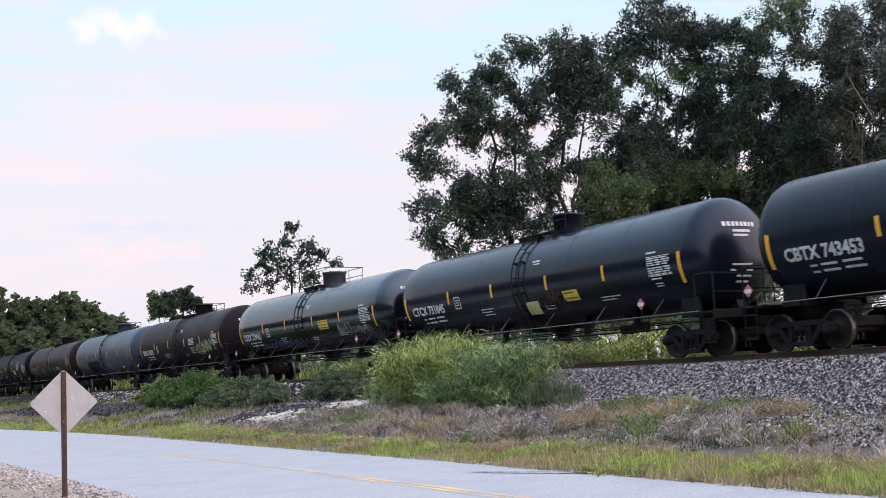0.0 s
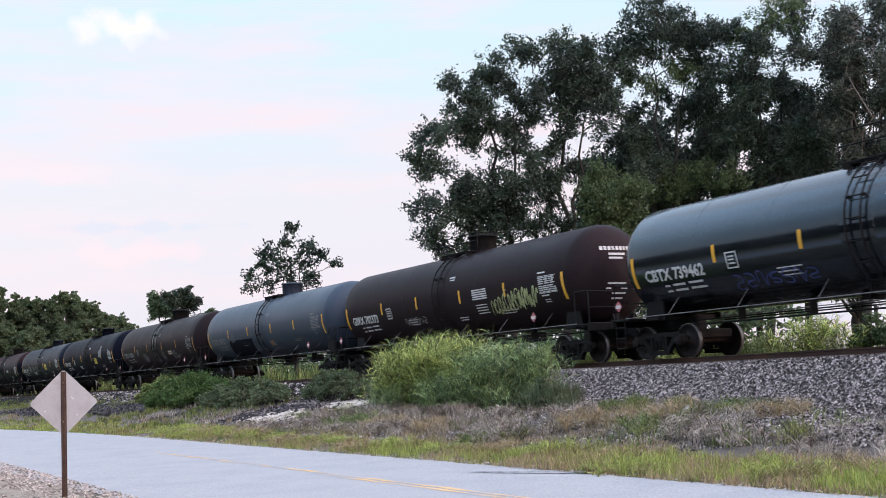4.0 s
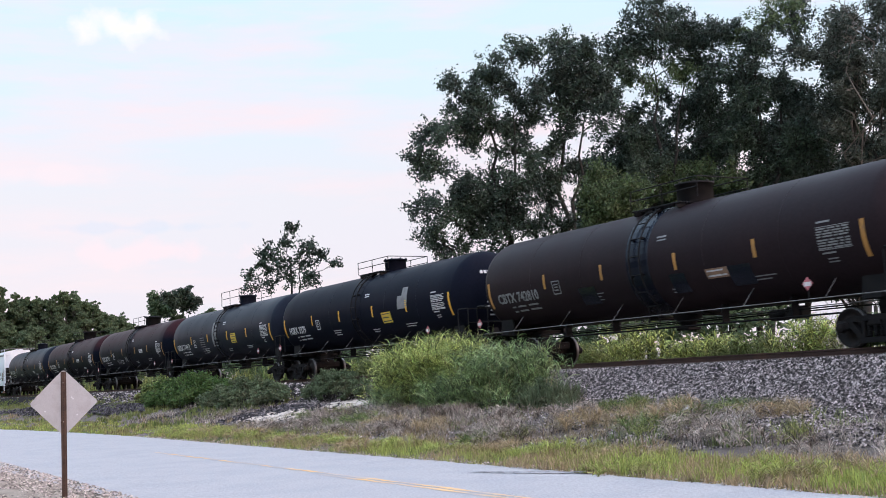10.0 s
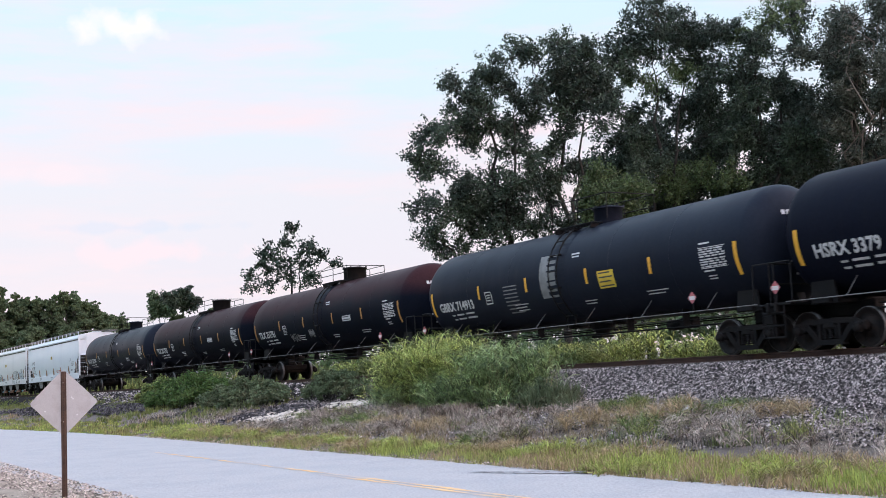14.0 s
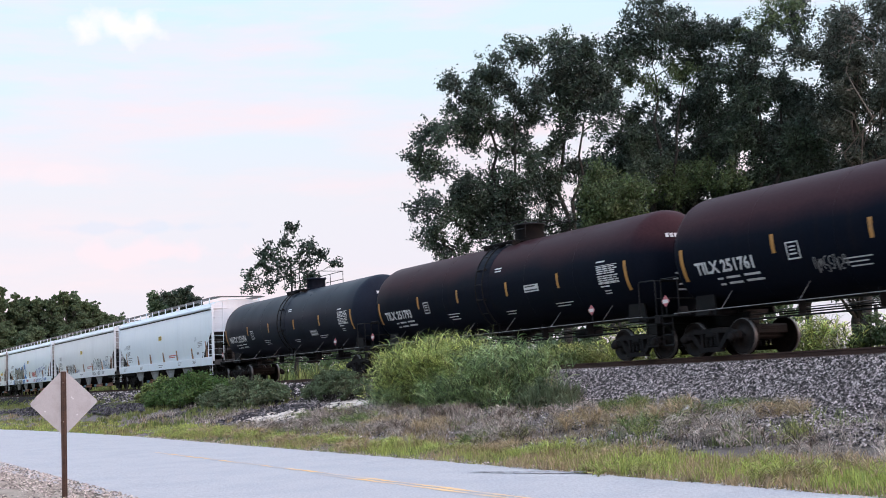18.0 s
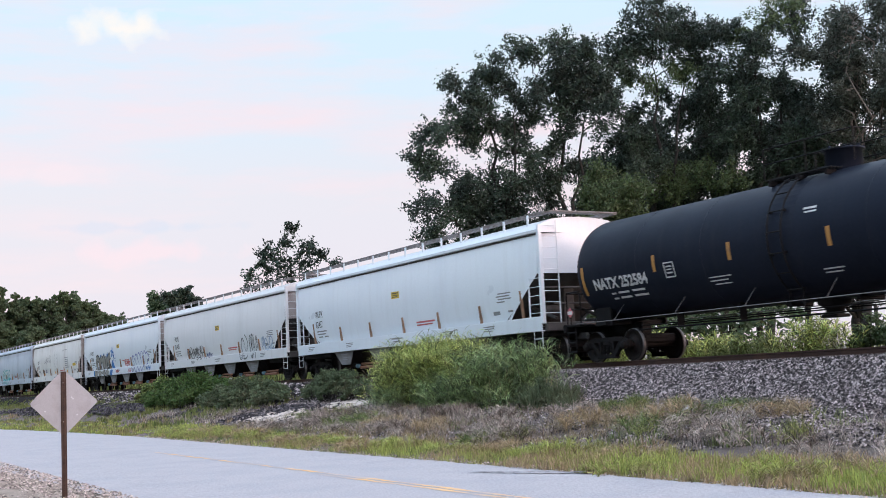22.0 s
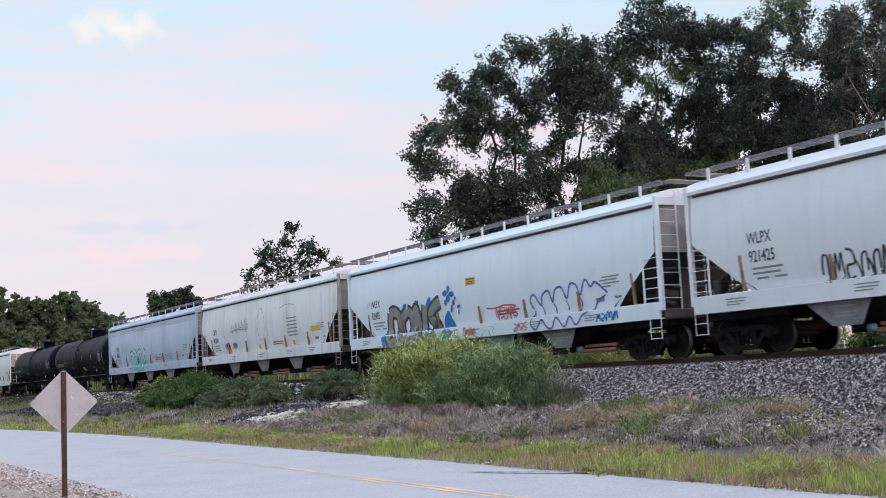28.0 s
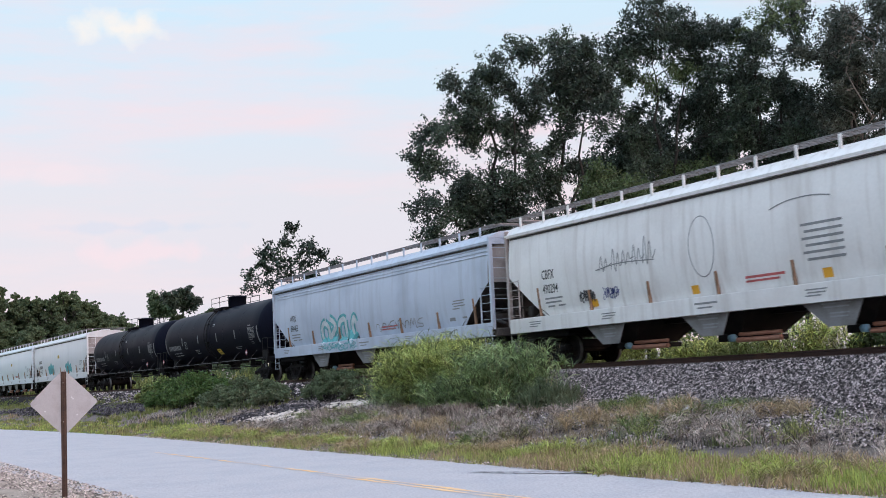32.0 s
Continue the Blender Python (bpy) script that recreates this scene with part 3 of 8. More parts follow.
bank = sheet("embankment", steps((-40, 100, 0.3)), steps((2.9, 10.85, 0.18)), height, M_GROUND, 0.012)
tagged(bank, "bare stony soil of the railway bank", "embankment", kind="structure")
bed = sheet("ballast_bed", steps((-40, 160, 0.5)), steps((-3.4, 3.5, 0.15)), height, M_BALLAST_BED_SHADE, 0.02)
tagged(bed, "ballast bed under the railway track, coloured near-black for the shaded gaps between stones", "ballast", kind="structure")
def sand_height(S, U_):
    """Two washed-out fans that stand a little above the bank."""
    a = 1.2 - ((S - 26.2) / 2.0) ** 2 - ((U_ - 4.2) / 0.9) ** 2
    b = 1.2 - ((S - 27.6) / 2.2) ** 2 - ((U_ - 6.4) / 1.1) ** 2
    return height(S, U_) + 0.09 * np.clip(np.maximum(a, b) - 0.15 + 0.5 * np.sin(S * 4.2 + U_) * np.sin(U_ * 5.1) + 0.55 * np.sin(S * 9.7 + 2 * U_) * np.sin(U_ * 12.3 - S), -0.9, 0.7)


sand = sheet("sand_patch", steps((22.6, 31.5, 0.12)), steps((3.0, 8.2, 0.1)), sand_height, M_SAND)
tagged(sand, "washed-out patch of pale sand on the bank", "sand", kind="structure")

rng = np.random.default_rng(7)


def scatter_stones(name, n, s0, s1, u0, u1, size, mat, seed, lift=0.0, dens=None):
    """Broken stones, each a bent double pyramid of its own."""
    r = np.random.default_rng(seed)
    s = s0 + (s1 - s0) * r.random(n) ** (dens or 1)
    u = u0 + (u1 - u0) * r.random(n)
    c = spots(s, u, height(s, u) + 0.02 + lift)
    oct_ = np.array([(1, 0, 0), (-1, 0, 0), (0, 1, 0), (0, -1, 0), (0, 0, 1), (0, 0, -1)], dtype=float)
    V = oct_[None] * (0.6 + 0.7 * r.random((n, 6, 1))) + 0.35 * (r.random((n, 6, 3)) - 0.5)
    V *= (size * (0.55 + 0.9 * r.random((n, 1, 1))))
    V[:, :, 2] *= 0.8
    ang = r.random(n) * 6.283
    ca, sa = np.cos(ang)[:, None], np.sin(ang)[:, None]
    X, Y = V[:, :, 0] * ca - V[:, :, 1] * sa, V[:, :, 0] * sa + V[:, :, 1] * ca
    V = np.stack([X, Y, V[:, :, 2]], -1) + c[:, None, :]
    V = np.delete(V, 5, 1)
    f = np.array([(0, 2, 4), (2, 1, 4), (1, 3, 4), (3, 0, 4)])
    F = (f[None] + 5 * np.arange(n)[:, None, None]).reshape(-1, 3)
    return new(name, quick_mesh(name, V.reshape(-1, 3), F, mat))


tagged(scatter_stones("ballast", 26000, 16, 34, 0.95, 3.6, 0.045, M_BALLAST, 23), "crushed grey railway ballast beside the track", "ballast", kind="stuff")
tagged(scatter_stones("ballast", 88000, -10, 16, 0.95, 3.7, 0.036, M_BALLAST, 3), "crushed grey and pinkish railway ballast", "ballast", kind="stuff")
tagged(scatter_stones("ballast", 9000, 34, 95, 0.9, 3.5, 0.075, M_BALLAST, 4), "crushed grey railway ballast farther down the line", "ballast", kind="stuff")
tagged(scatter_stones("ballast", 6000, -10, 60, -2.6, 0.95, 0.055, M_BALLAST, 5), "crushed ballast between the rails", "ballast", kind="stuff")
tagged(scatter_stones("loose_stones", 18000, 2, 34, 3.2, 9.0, 0.032, M_BALLAST, 6), "loose ballast stones spilled down the bank", "stones", kind="stuff")
tagged(scatter_stones("loose_stones", 5200, 47.5, 64, 4.2, 7.0, 0.085, M_STONE_DARK, 8, 0.1), "pile of dark grey stones on the far bank", "stones", kind="stuff")
tagged(scatter_stones("loose_stones", 1500, 64, 80, 5.4, 8.4, 0.09, M_STONE_DARK, 18, 0.1), "pile of dark grey stones on the far bank", "stones", kind="stuff")
tagged(scatter_stones("loose_stones", 4500, 26, 41, 4.2, 7.6, 0.06, M_STONE_DARK, 19), "dark stones strewn below the bushes", "stones", kind="stuff")
tagged(scatter_stones("loose_stones", 22000, -9, 6.0, 3.4, 7.8, 0.030, M_BALLAST, 20), "ballast stones spread down the near bank", "stones", kind="stuff")
tagged(scatter_stones("gravel_stones", 20000, -9, 18, 17.25, 20.5, 0.022, M_PEBBLE, 9, 0.03), "loose pale gravel beside the road", "gravel", kind="stuff")


tagged(scatter_stones("edge_gravel", 3000, -9, 30, 10.75, 11.2, 0.016, M_PEBBLE, 10, 0.012), "pale gravel crumbs along the road's edge", "gravel", kind="stuff")


def rail_mesh(u, s0, s1, step):
    prof = [(-0.075, -0.17), (0.075, -0.17), (0.075, -0.155), (0.012, -0.135), (0.012, -0.045), (0.036, -0.035), (0.036, -0.004), (0.030, 0.0), (-0.030, 0.0), (-0.036, -0.004), (-0.036, -0.035), (-0.012, -0.045), (-0.012, -0.135), (-0.075, -0.155)]
    g = Geo()
    ss = steps((s0, s1, step))
    n = len(prof)
    vs = [spot(s, u + a, RAIL_Z + b) for s in ss for a, b in prof]
    fs, tops = [], []
    for i in range(len(ss) - 1):
        for k in range(n):
            (tops if k == 7 else fs).append((i * n + k, i * n + (k + 1) % n, (i + 1) * n + (k + 1) % n, (i + 1) * n + k))
    g.add(vs, fs)
    g.add(vs, tops, slot=1)
    return g


track = thing("railway_track", "single railway track with rusty rails on ballast", "railway track", kind="structure")
for u in (0.755, -0.755):
    part("rail", rail_mesh(u, -60, 260, 5), (M_RAIL, M_RAIL_TOP), track, "rusty steel rail with a worn bright top")


def tie_geo():
    return Geo().box((0, 0, 0), (0.23, 2.6, 0.18), 0.012)


def plate_geo():
    g = Geo().box((0, 0, 0), (0.19, 0.34, 0.02), 0.004)
    for x in (-0.05, 0.05):
        for y in (-0.1, 0.1):
            g.box((x, y, 0.025), (0.03, 0.05, 0.035), 0.006)
    return g


for i in range(230):
    s = -22 + i * 0.52
    x, y, a = along(s)
    tie = part("tie", tie_geo, M_TIE, track, at=pose(x, y, RAIL_Z - 0.17 - 0.105 + random.uniform(-0.01, 0.01), 0, 0, math.degrees(a) + random.uniform(-1.2, 1.2)), key="tie")
    if i < 110:
        part("tie_plate", plate_geo, M_RAIL, tie, at=pose(0, 0.755, 0.1), key="tie_plate")


# ---- plants ----
def blades(name, base, length, width, lean, mat, seed, curl=0.5):
    """Grass: base (n, 3), length, width and lean for each blade; three bent segments."""
    r = np.random.default_rng(seed)
    n = len(base)
    az = r.random(n) * 6.283
    d = np.stack([np.cos(az), np.sin(az)], -1)
    tw = r.random(n) * 6.283
    w = np.stack([np.cos(tw), np.sin(tw), 0 * tw], -1) * np.asarray(width).reshape(-1, 1) * 0.5
    L = np.asarray(length) * np.ones(n)
    k = np.asarray(lean) * np.ones(n) * 0.5 * (0.2 + r.random(n))
    P = []
    for t, ww in ((0, 1.0), (0.4, 0.9), (0.75, 0.6)):
        off = k * L * (t * 0.35 + curl * t * t)
        h = L * t * np.clip(1 - 0.35 * k * t * (0.5 + curl), 0.3, 1)
        c = base + np.concatenate([d * off[:, None], h[:, None]], 1)
        P += [c - w * ww, c + w * ww]
    off = k * L * (0.35 + curl)
    h = L * np.clip(1 - 0.55 * k * (0.5 + curl), 0.2, 1)
    tip = base + np.concatenate([d * off[:, None], h[:, None]], 1)
    P += [tip - w * 0.12, tip + w * 0.12]
    V = np.stack(P, 1).reshape(-1, 3)
    f = np.array([(0, 1, 3, 2), (2, 3, 5, 4), (4, 5, 7, 6)])
    F = (f[None] + 8 * np.arange(n)[:, None, None]).reshape(-1, 4)
    return new(name, quick_mesh(name, V, F, mat))


def arched(name, base, length, width, droop, mat, seed):
    """Long grass whose tips bend over: the lean grows along each blade."""
    r = np.random.default_rng(seed)
    n = len(base)
    az, tw = r.random(n) * 6.283, r.random(n) * 6.283
    d = np.stack([np.cos(az), np.sin(az), 0 * az], -1)
    w = np.stack([np.cos(tw), np.sin(tw), 0 * tw], -1) * np.asarray(width).reshape(-1, 1) * 0.5
    k = droop * (0.25 + 1.0 * r.random(n))
    P, c, m = [], base.copy(), 4
    step = (np.asarray(length) / m)[:, None]
    for q in range(m + 1):
        ww = (1.0, 1.0, 0.85, 0.55, 0.1)[q]
        P += [c - w * ww, c + w * ww]
        th = (k * ((q + 0.5) / m) ** 1.5)[:, None]
        c = c + step * (d * np.sin(th) + np.array([0, 0, 1.0]) * np.cos(th))
    V = np.stack(P, 1).reshape(-1, 3)
    f = np.array([(2 * q, 2 * q + 1, 2 * q + 3, 2 * q + 2) for q in range(m)])
    F = (f[None] + 2 * (m + 1) * np.arange(n)[:, None, None]).reshape(-1, 4)
    return new(name, quick_mesh(name, V, F, mat))


def patch_noise(s, u, f=0.5, ph=0.0):
    return np.sin(s * f + ph) * np.sin(u * f * 1.7 + ph * 2 + s * 0.3) + 0.6 * np.sin(s * f * 2.3 + u * f * 1.1 + ph)


def field(name, n, s0, s1, u0, u1, length, width, mat, seed, lean=0.5, cut=None, f=0.5, dens=1.0, shift=True, curl=0.5, label="", umode=1.0, tuft=0.06, droop=0.0):
    r = np.random.default_rng(seed)
    s = s0 + (s1 - s0) * r.random(n) ** dens
    u = u0 + (u1 - u0) * r.random(n) ** umode
    m = max(1, n // 14)
    pick = r.integers(0, m, n)
    s, u = s[pick] + tuft * r.normal(size=n), u[pick] + tuft * r.normal(size=n)
    u = np.clip(u, u0 - 0.1, u1 + 0.02)
    keep = np.ones(n, dtype=bool)
    pn = patch_noise(s, u, f, seed)
    if cut is not None:
        keep = pn + 0.5 * (r.random(n) - 0.5) > cut
    if shift:
        u = np.where(u > 5, u + road_shift(s) * (u - 5) / 6, u)
    s, u, pn = s[keep], u[keep], pn[keep]
    b = spots(s, u, height(s, u) - 0.01)
    L = length * (0.45 + 0.75 * r.random(len(s))) * (0.6 + 0.7 * r.random(m)[pick][keep]) * (1 + 0.25 * np.clip(pn, -1, 1))
    W = width * (0.6 + 0.8 * r.random(len(s)))
    return tagged(arched(name, b, L, W, droop, mat, seed + 1) if droop else blades(name, b, L, W, lean, mat, seed + 1, curl), label, "grass", kind="stuff")


# verge between road and bank
field("verge_grass", 34000, -9, 26, 9.3, 11.05, 0.17, 0.012, M_GRASS, 11, 1.0, cut=-0.25, f=0.6, dens=1.3, label="short yellow-green grass along the road's edge")
field("verge_grass", 9000, 8, 26, 9.6, 11.1, 0.09, 0.014, M_WEED, 28, 1.6, cut=-0.6, f=0.9, label="low green mat of grass at the road's edge")
field("verge_grass", 13000, -9, 4, 9.5, 11.0, 0.25, 0.011, M_GRASS, 21, 1.2, cut=-0.7, f=1.1, label="green grass standing at the road's edge")
field("dry_grass", 16000, -9, 5.5, 9.7, 11.12, 0.20, 0.010, M_GRASS_DRY, 29, 1.5, cut=-0.9, f=1.3, label="tan dry grass at the road's edge")
field("verge_grass", 18000, 26, 95, 8.4, 11.0, 0.17, 0.026, M_GRASS, 12, 0.9, cut=-1.4, dens=1.3, label="yellow-green grass along the road's edge farther off")
field("dry_grass", 22000, -9, 26, 8.2, 11.1, 0.18, 0.010, M_GRASS_DRY, 13, 1.8, cut=-0.4, f=0.7, dens=1.3, label="dry straw-coloured grass mixed into the verge")
field("dry_grass", 4000, 26, 80, 7.2, 10.9, 0.20, 0.018, M_GRASS_DRY, 14, 0.9, cut=0.2, label="dry straw-coloured grass on the far verge")
# dead weeds on the bank
field("dead_weeds", 9500, 3.5, 23.5, 4.3, 8.9, 0.30, 0.010, M_DEAD, 15, 2.0, cut=-0.4, f=0.8, curl=0.8, label="grey dead weeds and stalks on the bank")
field("dead_weeds", 6500, -8, 3.5, 6.4, 9.3, 0.26, 0.007, M_DEAD, 25, 2.0, cut=0.0, f=0.8, curl=0.8, label="grey dead stalks on the stony bank")
field("dead_weeds", 3500, 30, 46, 4.4, 8.2, 0.35, 0.014, M_DEAD, 16, 1.8, cut=0.0, f=0.6, curl=0.8, label="grey-brown dead weeds on the far bank")
field("brown_grass", 15000, 4, 27, 4.7, 8.9, 0.22, 0.010, M_BROWN_GRASS, 27, 1.6, cut=-0.5, f=0.7, curl=0.8, label="brown and olive withered grass on the bank")
field("green_weeds", 12000, -6, 27, 4.6, 9.2, 0.22, 0.010, M_WEED, 17, 1.3, cut=0.2, f=0.75, label="low green weeds in patches on the bank")
field("bank_grass", 26000, 33, 120, 2.4, 9.6, 0.26, 0.034, M_BANK_GRASS, 18, 1.0, cut=-1.15, f=0.3, dens=1.3, label="low green grass over the far bank")
# beyond the track
field("tall_weeds", 9000, -6, 52, -9.0, -3.4, 0.75, 0.024, M_WEED, 19, cut=-0.9, shift=False, label="low leafy green weeds behind the track", tuft=0.15, droop=1.7)
field("tall_weeds", 9000, 52, 130, -9, -3.0, 1.2, 0.05, M_WEED, 20, 0.8, cut=-1.2, shift=False, label="tall green grass behind the track farther off")


def clump(name, label, s, u, rs, ru, tall, n, mat, seed, width=0.016, lean=1.0, curl=0.75, category="grass clump", tufts=0, droop=0.0):
    """A dense stand of long bent grass, grown in tufts."""
    r = np.random.default_rng(seed)
    tufts = tufts or max(3, n // 260)
    ob = thing(name, label, category, at=Matrix.Translation(spot(s, u, float(height(s, u)))))
    p0 = np.array(ob.matrix_basis.translation)
    a, q = np.arange(tufts) * 2.399963 + seed, np.sqrt((np.arange(tufts) + 0.5) / tufts)
    for k in range(tufts):
        m = n // tufts
        cs, cu = s + rs * q[k] * math.cos(a[k]) + 0.25 * r.normal(), u + ru * q[k] * math.sin(a[k])
        ss, uu = cs + 0.13 * r.normal(size=m), cu + 0.13 * r.normal(size=m)
        b = spots(ss, uu, height(ss, uu) - 0.02) - p0
        L = tall * r.uniform(0.82, 1.1) * (0.55 + 0.5 * r.random(m)) * (1 - 0.42 * q[k] ** 4)
        W = width * (0.6 + 0.8 * r.random(m))
        if droop and tall > 1:
            # most leaves spring from the stalks, at any height
            up = r.random(m) < 0.72
            b[:, 2] += np.where(up, L * 0.62 * r.random(m) ** 0.8, 0)
            b[:, :2] += np.where(up, 0.10, 0)[:, None] * r.normal(size=(m, 2))
            L = np.where(up, L * (0.25 + 0.2 * r.random(m)), L)
        tuft = arched("tuft", b, L, W, droop, mat, seed * 100 + k) if droop else blades("tuft", b, L, W, lean, mat, seed * 100 + k, curl)
        tuft.parent = ob
        tuft["kind"] = "stuff"
    return ob


def cane(name, label, s, u, rs, ru, tall, n, mat, seed, width=0.02, leaf=0.5, tufts=14, low=0.12):
    """A stand of leafy stalks: narrow leaves spring from every height and arch over, thickest near the top."""
    r = np.random.default_rng(seed)
    ob = thing(name, label, "grass clump", at=Matrix.Translation(spot(s, u, float(height(s, u)))))
    p0 = np.array(ob.matrix_basis.translation)
    ang, q = np.arange(tufts) * 2.399963 + seed, np.sqrt((np.arange(tufts) + 0.5) / tufts)
    for k in range(tufts):
        m = n // tufts
        cs, cu = s + rs * q[k] * math.cos(ang[k]), u + ru * q[k] * math.sin(ang[k])
        st = max(6, m // 26)
        hs, hu = cs + 0.32 * r.normal(size=st), cu + 0.22 * r.normal(size=st)
        edge = np.clip(((hs - s) / (rs + 0.5)) ** 2, 0, 1.1)
        H = tall * r.uniform(0.62, 1.08, st) * (1 - 0.45 * edge ** 1.5) * r.uniform(0.88, 1.08)
        lean = 0.20 * r.normal(size=(st, 2)) + np.stack([0.05 * (hs - s) / rs, 0 * hs], -1)
        pick = r.integers(0, st, m)
        t = low + (1 - low) * r.random(m) ** 0.75
        base = spots(hs, hu, height(hs, hu))[pick] - p0
        base[:, 2] += H[pick] * t
        base[:, :2] += lean[pick] * (H[pick] * t ** 2)[:, None]
        az = r.random(m) * 6.283
        d = np.stack([np.cos(az), np.sin(az), 0 * az], -1)
        tw = az + 1.571 + 0.5 * r.normal(size=m)
        w = np.stack([np.cos(tw), np.sin(tw), 0.5 * r.normal(size=m)], -1) * (width * r.uniform(0.5, 1.1, m))[:, None] * 0.5
        L = leaf * r.uniform(0.5, 1.15, m)
        th0, th1 = r.uniform(0.1, 0.8, m), r.uniform(1.1, 2.9, m)
        P, c, seg = [], base.copy(), 4
        for j in range(seg + 1):
            P += [c - w * (0.7, 1.0, 0.9, 0.6, 0.08)[j], c + w * (0.7, 1.0, 0.9, 0.6, 0.08)[j]]
            th = (th0 + (th1 - th0) * ((j + 0.5) / seg))[:, None]
            c = c + (L / seg)[:, None] * (d * np.sin(th) + np.array([0, 0, 1.0]) * np.cos(th))
        V = np.stack(P, 1).reshape(-1, 3)
        f = np.array([(2 * j, 2 * j + 1, 2 * j + 3, 2 * j + 2) for j in range(seg)])
        F = (f[None] + 2 * (seg + 1) * np.arange(m)[:, None, None]).reshape(-1, 4)
        tuft = new("tuft", quick_mesh("tuft", V, F, mat))
        tuft.parent = ob
        tuft["kind"] = "stuff"
    return ob


cane("grass_clump", "large clump of tall yellow-green grass on the bank", 20.0, 4.2, 3.2, 0.75, 1.95, 27000, M_TALL, 31, 0.018, 0.50, 20)
cane("grass_clump", "darker green tall grass beside the large clump", 15.7, 4.3, 2.0, 0.7, 1.6, 14000, M_TALL_DARK, 38, 0.017, 0.46, 14)
cane("grass_clump", "low drooping fringe of grass below the large clump", 18.4, 4.95, 4.2, 0.4, 0.8, 6000, M_TALL_DARK, 47, 0.018, 0.5, 14, 0.02)
rw = random.Random(66)
for k in range(17):
    sk = -4.5 + 3.1 * k + rw.uniform(-0.8, 0.8)
    cane("weed_clump", "tangled yellow-green weeds behind the track", sk, -4.6 + rw.uniform(-0.5, 0.8), rw.uniform(1.0, 1.9), 0.6, rw.uniform(0.9, 1.6), 2800, M_TALL if k % 3 else M_WEED, 600 + k, 0.024, 0.40, 5)
clump("grass_clump", "low bluish-green weeds at the end of the tall grass", 13.0, 4.5, 0.8, 0.6, 0.85, 2000, M_SHRUB_GREY, 32, 0.016, 1.1)
r = np.random.default_rng(39)
n = 420
ss, uu = r.uniform(14.0, 23.0, n), 4.1 + 0.45 * r.normal(size=n)
tagged(blades("seed_stalks", spots(ss, uu, height(ss, uu)), r.uniform(1.7, 2.6, n) * np.interp(ss, [14.0, 18, 23], [0.75, 1, 0.9]), 0.007 * np.ones(n), 0.8, M_GRASS_DRY, 40, 0.9), "thin dry seed stalks above the tall grass", "grass", kind="stuff")
rw = random.Random(67)
for k in range(26):
    sk, uk = rw.uniform(1.5, 24.0), rw.uniform(5.4, 8.6)
    mat, lab = ((M_DEAD, "grey tangle of dead stalks on the bank"), (M_DEAD, "grey tangle of dead stalks on the bank"), (M_WEED, "low green weeds on the bank"), (M_GRASS_DRY, "brown dry tuft of grass on the bank"))[k % 4]
    cane("weed_clump", lab, sk, uk, rw.uniform(0.4, 1.1), rw.uniform(0.2, 0.5), rw.uniform(0.14, 0.42), 900, mat, 800 + k, 0.011, 0.34, 3, 0.0)
for k in range(22):
    sk = -5.0 + 1.55 * k + rw.uniform(-0.6, 0.6)
    uk = rw.uniform(9.4, 10.7)
    mat, lab = ((M_GRASS, "tuft of yellow-green grass by the road"), (M_GRASS, "tuft of yellow-green grass by the road"), (M_GRASS_DRY, "tan dry tuft by the road"))[k % 3]
    cane("grass_clump", lab, sk, uk, rw.uniform(0.4, 0.9), 0.25, rw.uniform(0.12, 0.3), 800, mat, 900 + k, 0.011, 0.24, 3, 0.0)
clump("grass_clump", "small tuft of green grass on the stony bank", 2.2, 7.9, 0.5, 0.45, 0.5, 700, M_WEED, 33, 0.012, droop=1.6)
clump("grass_clump", "low patch of green weeds beside the ballast", 9.2, 4.75, 1.2, 0.4, 0.42, 1500, M_WEED, 34, 0.012, droop=1.8)
clump("grass_clump", "low patch of green weeds beside the ballast", 5.1, 5.2, 1.2, 0.55, 0.36, 1500, M_SHRUB_GREY, 35, 0.012, droop=1.8)
clump("grass_clump", "brown dead tuft below the tall grass", 16.0, 6.3, 2.6, 0.8, 0.5, 2400, M_DEAD, 36, 0.014, 1.2)
clump("grass_clump", "brown dead tuft beside the sand", 22.8, 6.6, 1.5, 0.6, 0.6, 1700, M_DEAD, 37, 0.014, 1.2)


def leaf_cloud(centres, radii, per, size, seed, flat=0.75, shell=0.55, tri=False):
    """Leaves, one bent quad each, spread through lumps; each lump is uneven."""
    r = np.random.default_rng(seed)
    centres, radii = np.asarray(centres, dtype=float), np.asarray(radii, dtype=float)
    idx = np.repeat(np.arange(len(centres)), per)
    n = len(idx)
    d = r.normal(size=(n, 3))
    d /= np.linalg.norm(d, axis=1)[:, None]
    rad = radii[idx] * (shell + (1 - shell) * r.random(n)) * (0.75 + 0.5 * r.random(n))
    d[:, 2] *= flat
    c = centres[idx] + d * rad[:, None]
    a = r.normal(size=(n, 3))
    a[:, 2] *= 0.7
    a /= np.linalg.norm(a, axis=1)[:, None]
    b = np.cross(a, r.normal(size=(n, 3)))
    b /= np.linalg.norm(b, axis=1)[:, None]
    sz = (size * (0.55 + 0.9 * r.random(n)))[:, None]
    if tri:
        return np.stack([c - a * sz, c - b * sz * 0.55 + a * sz * 0.6, c + b * sz * 0.55 + a * sz], 1).reshape(-1, 3), np.arange(3 * n).reshape(-1, 3)
    V = np.stack([c - a * sz, c - b * sz * 0.42 + a * sz * 0.1, c + a * sz, c + b * sz * 0.42 + a * sz * 0.1], 1).reshape(-1, 3)
    F = np.arange(4 * n).reshape(-1, 4)
    return V, F


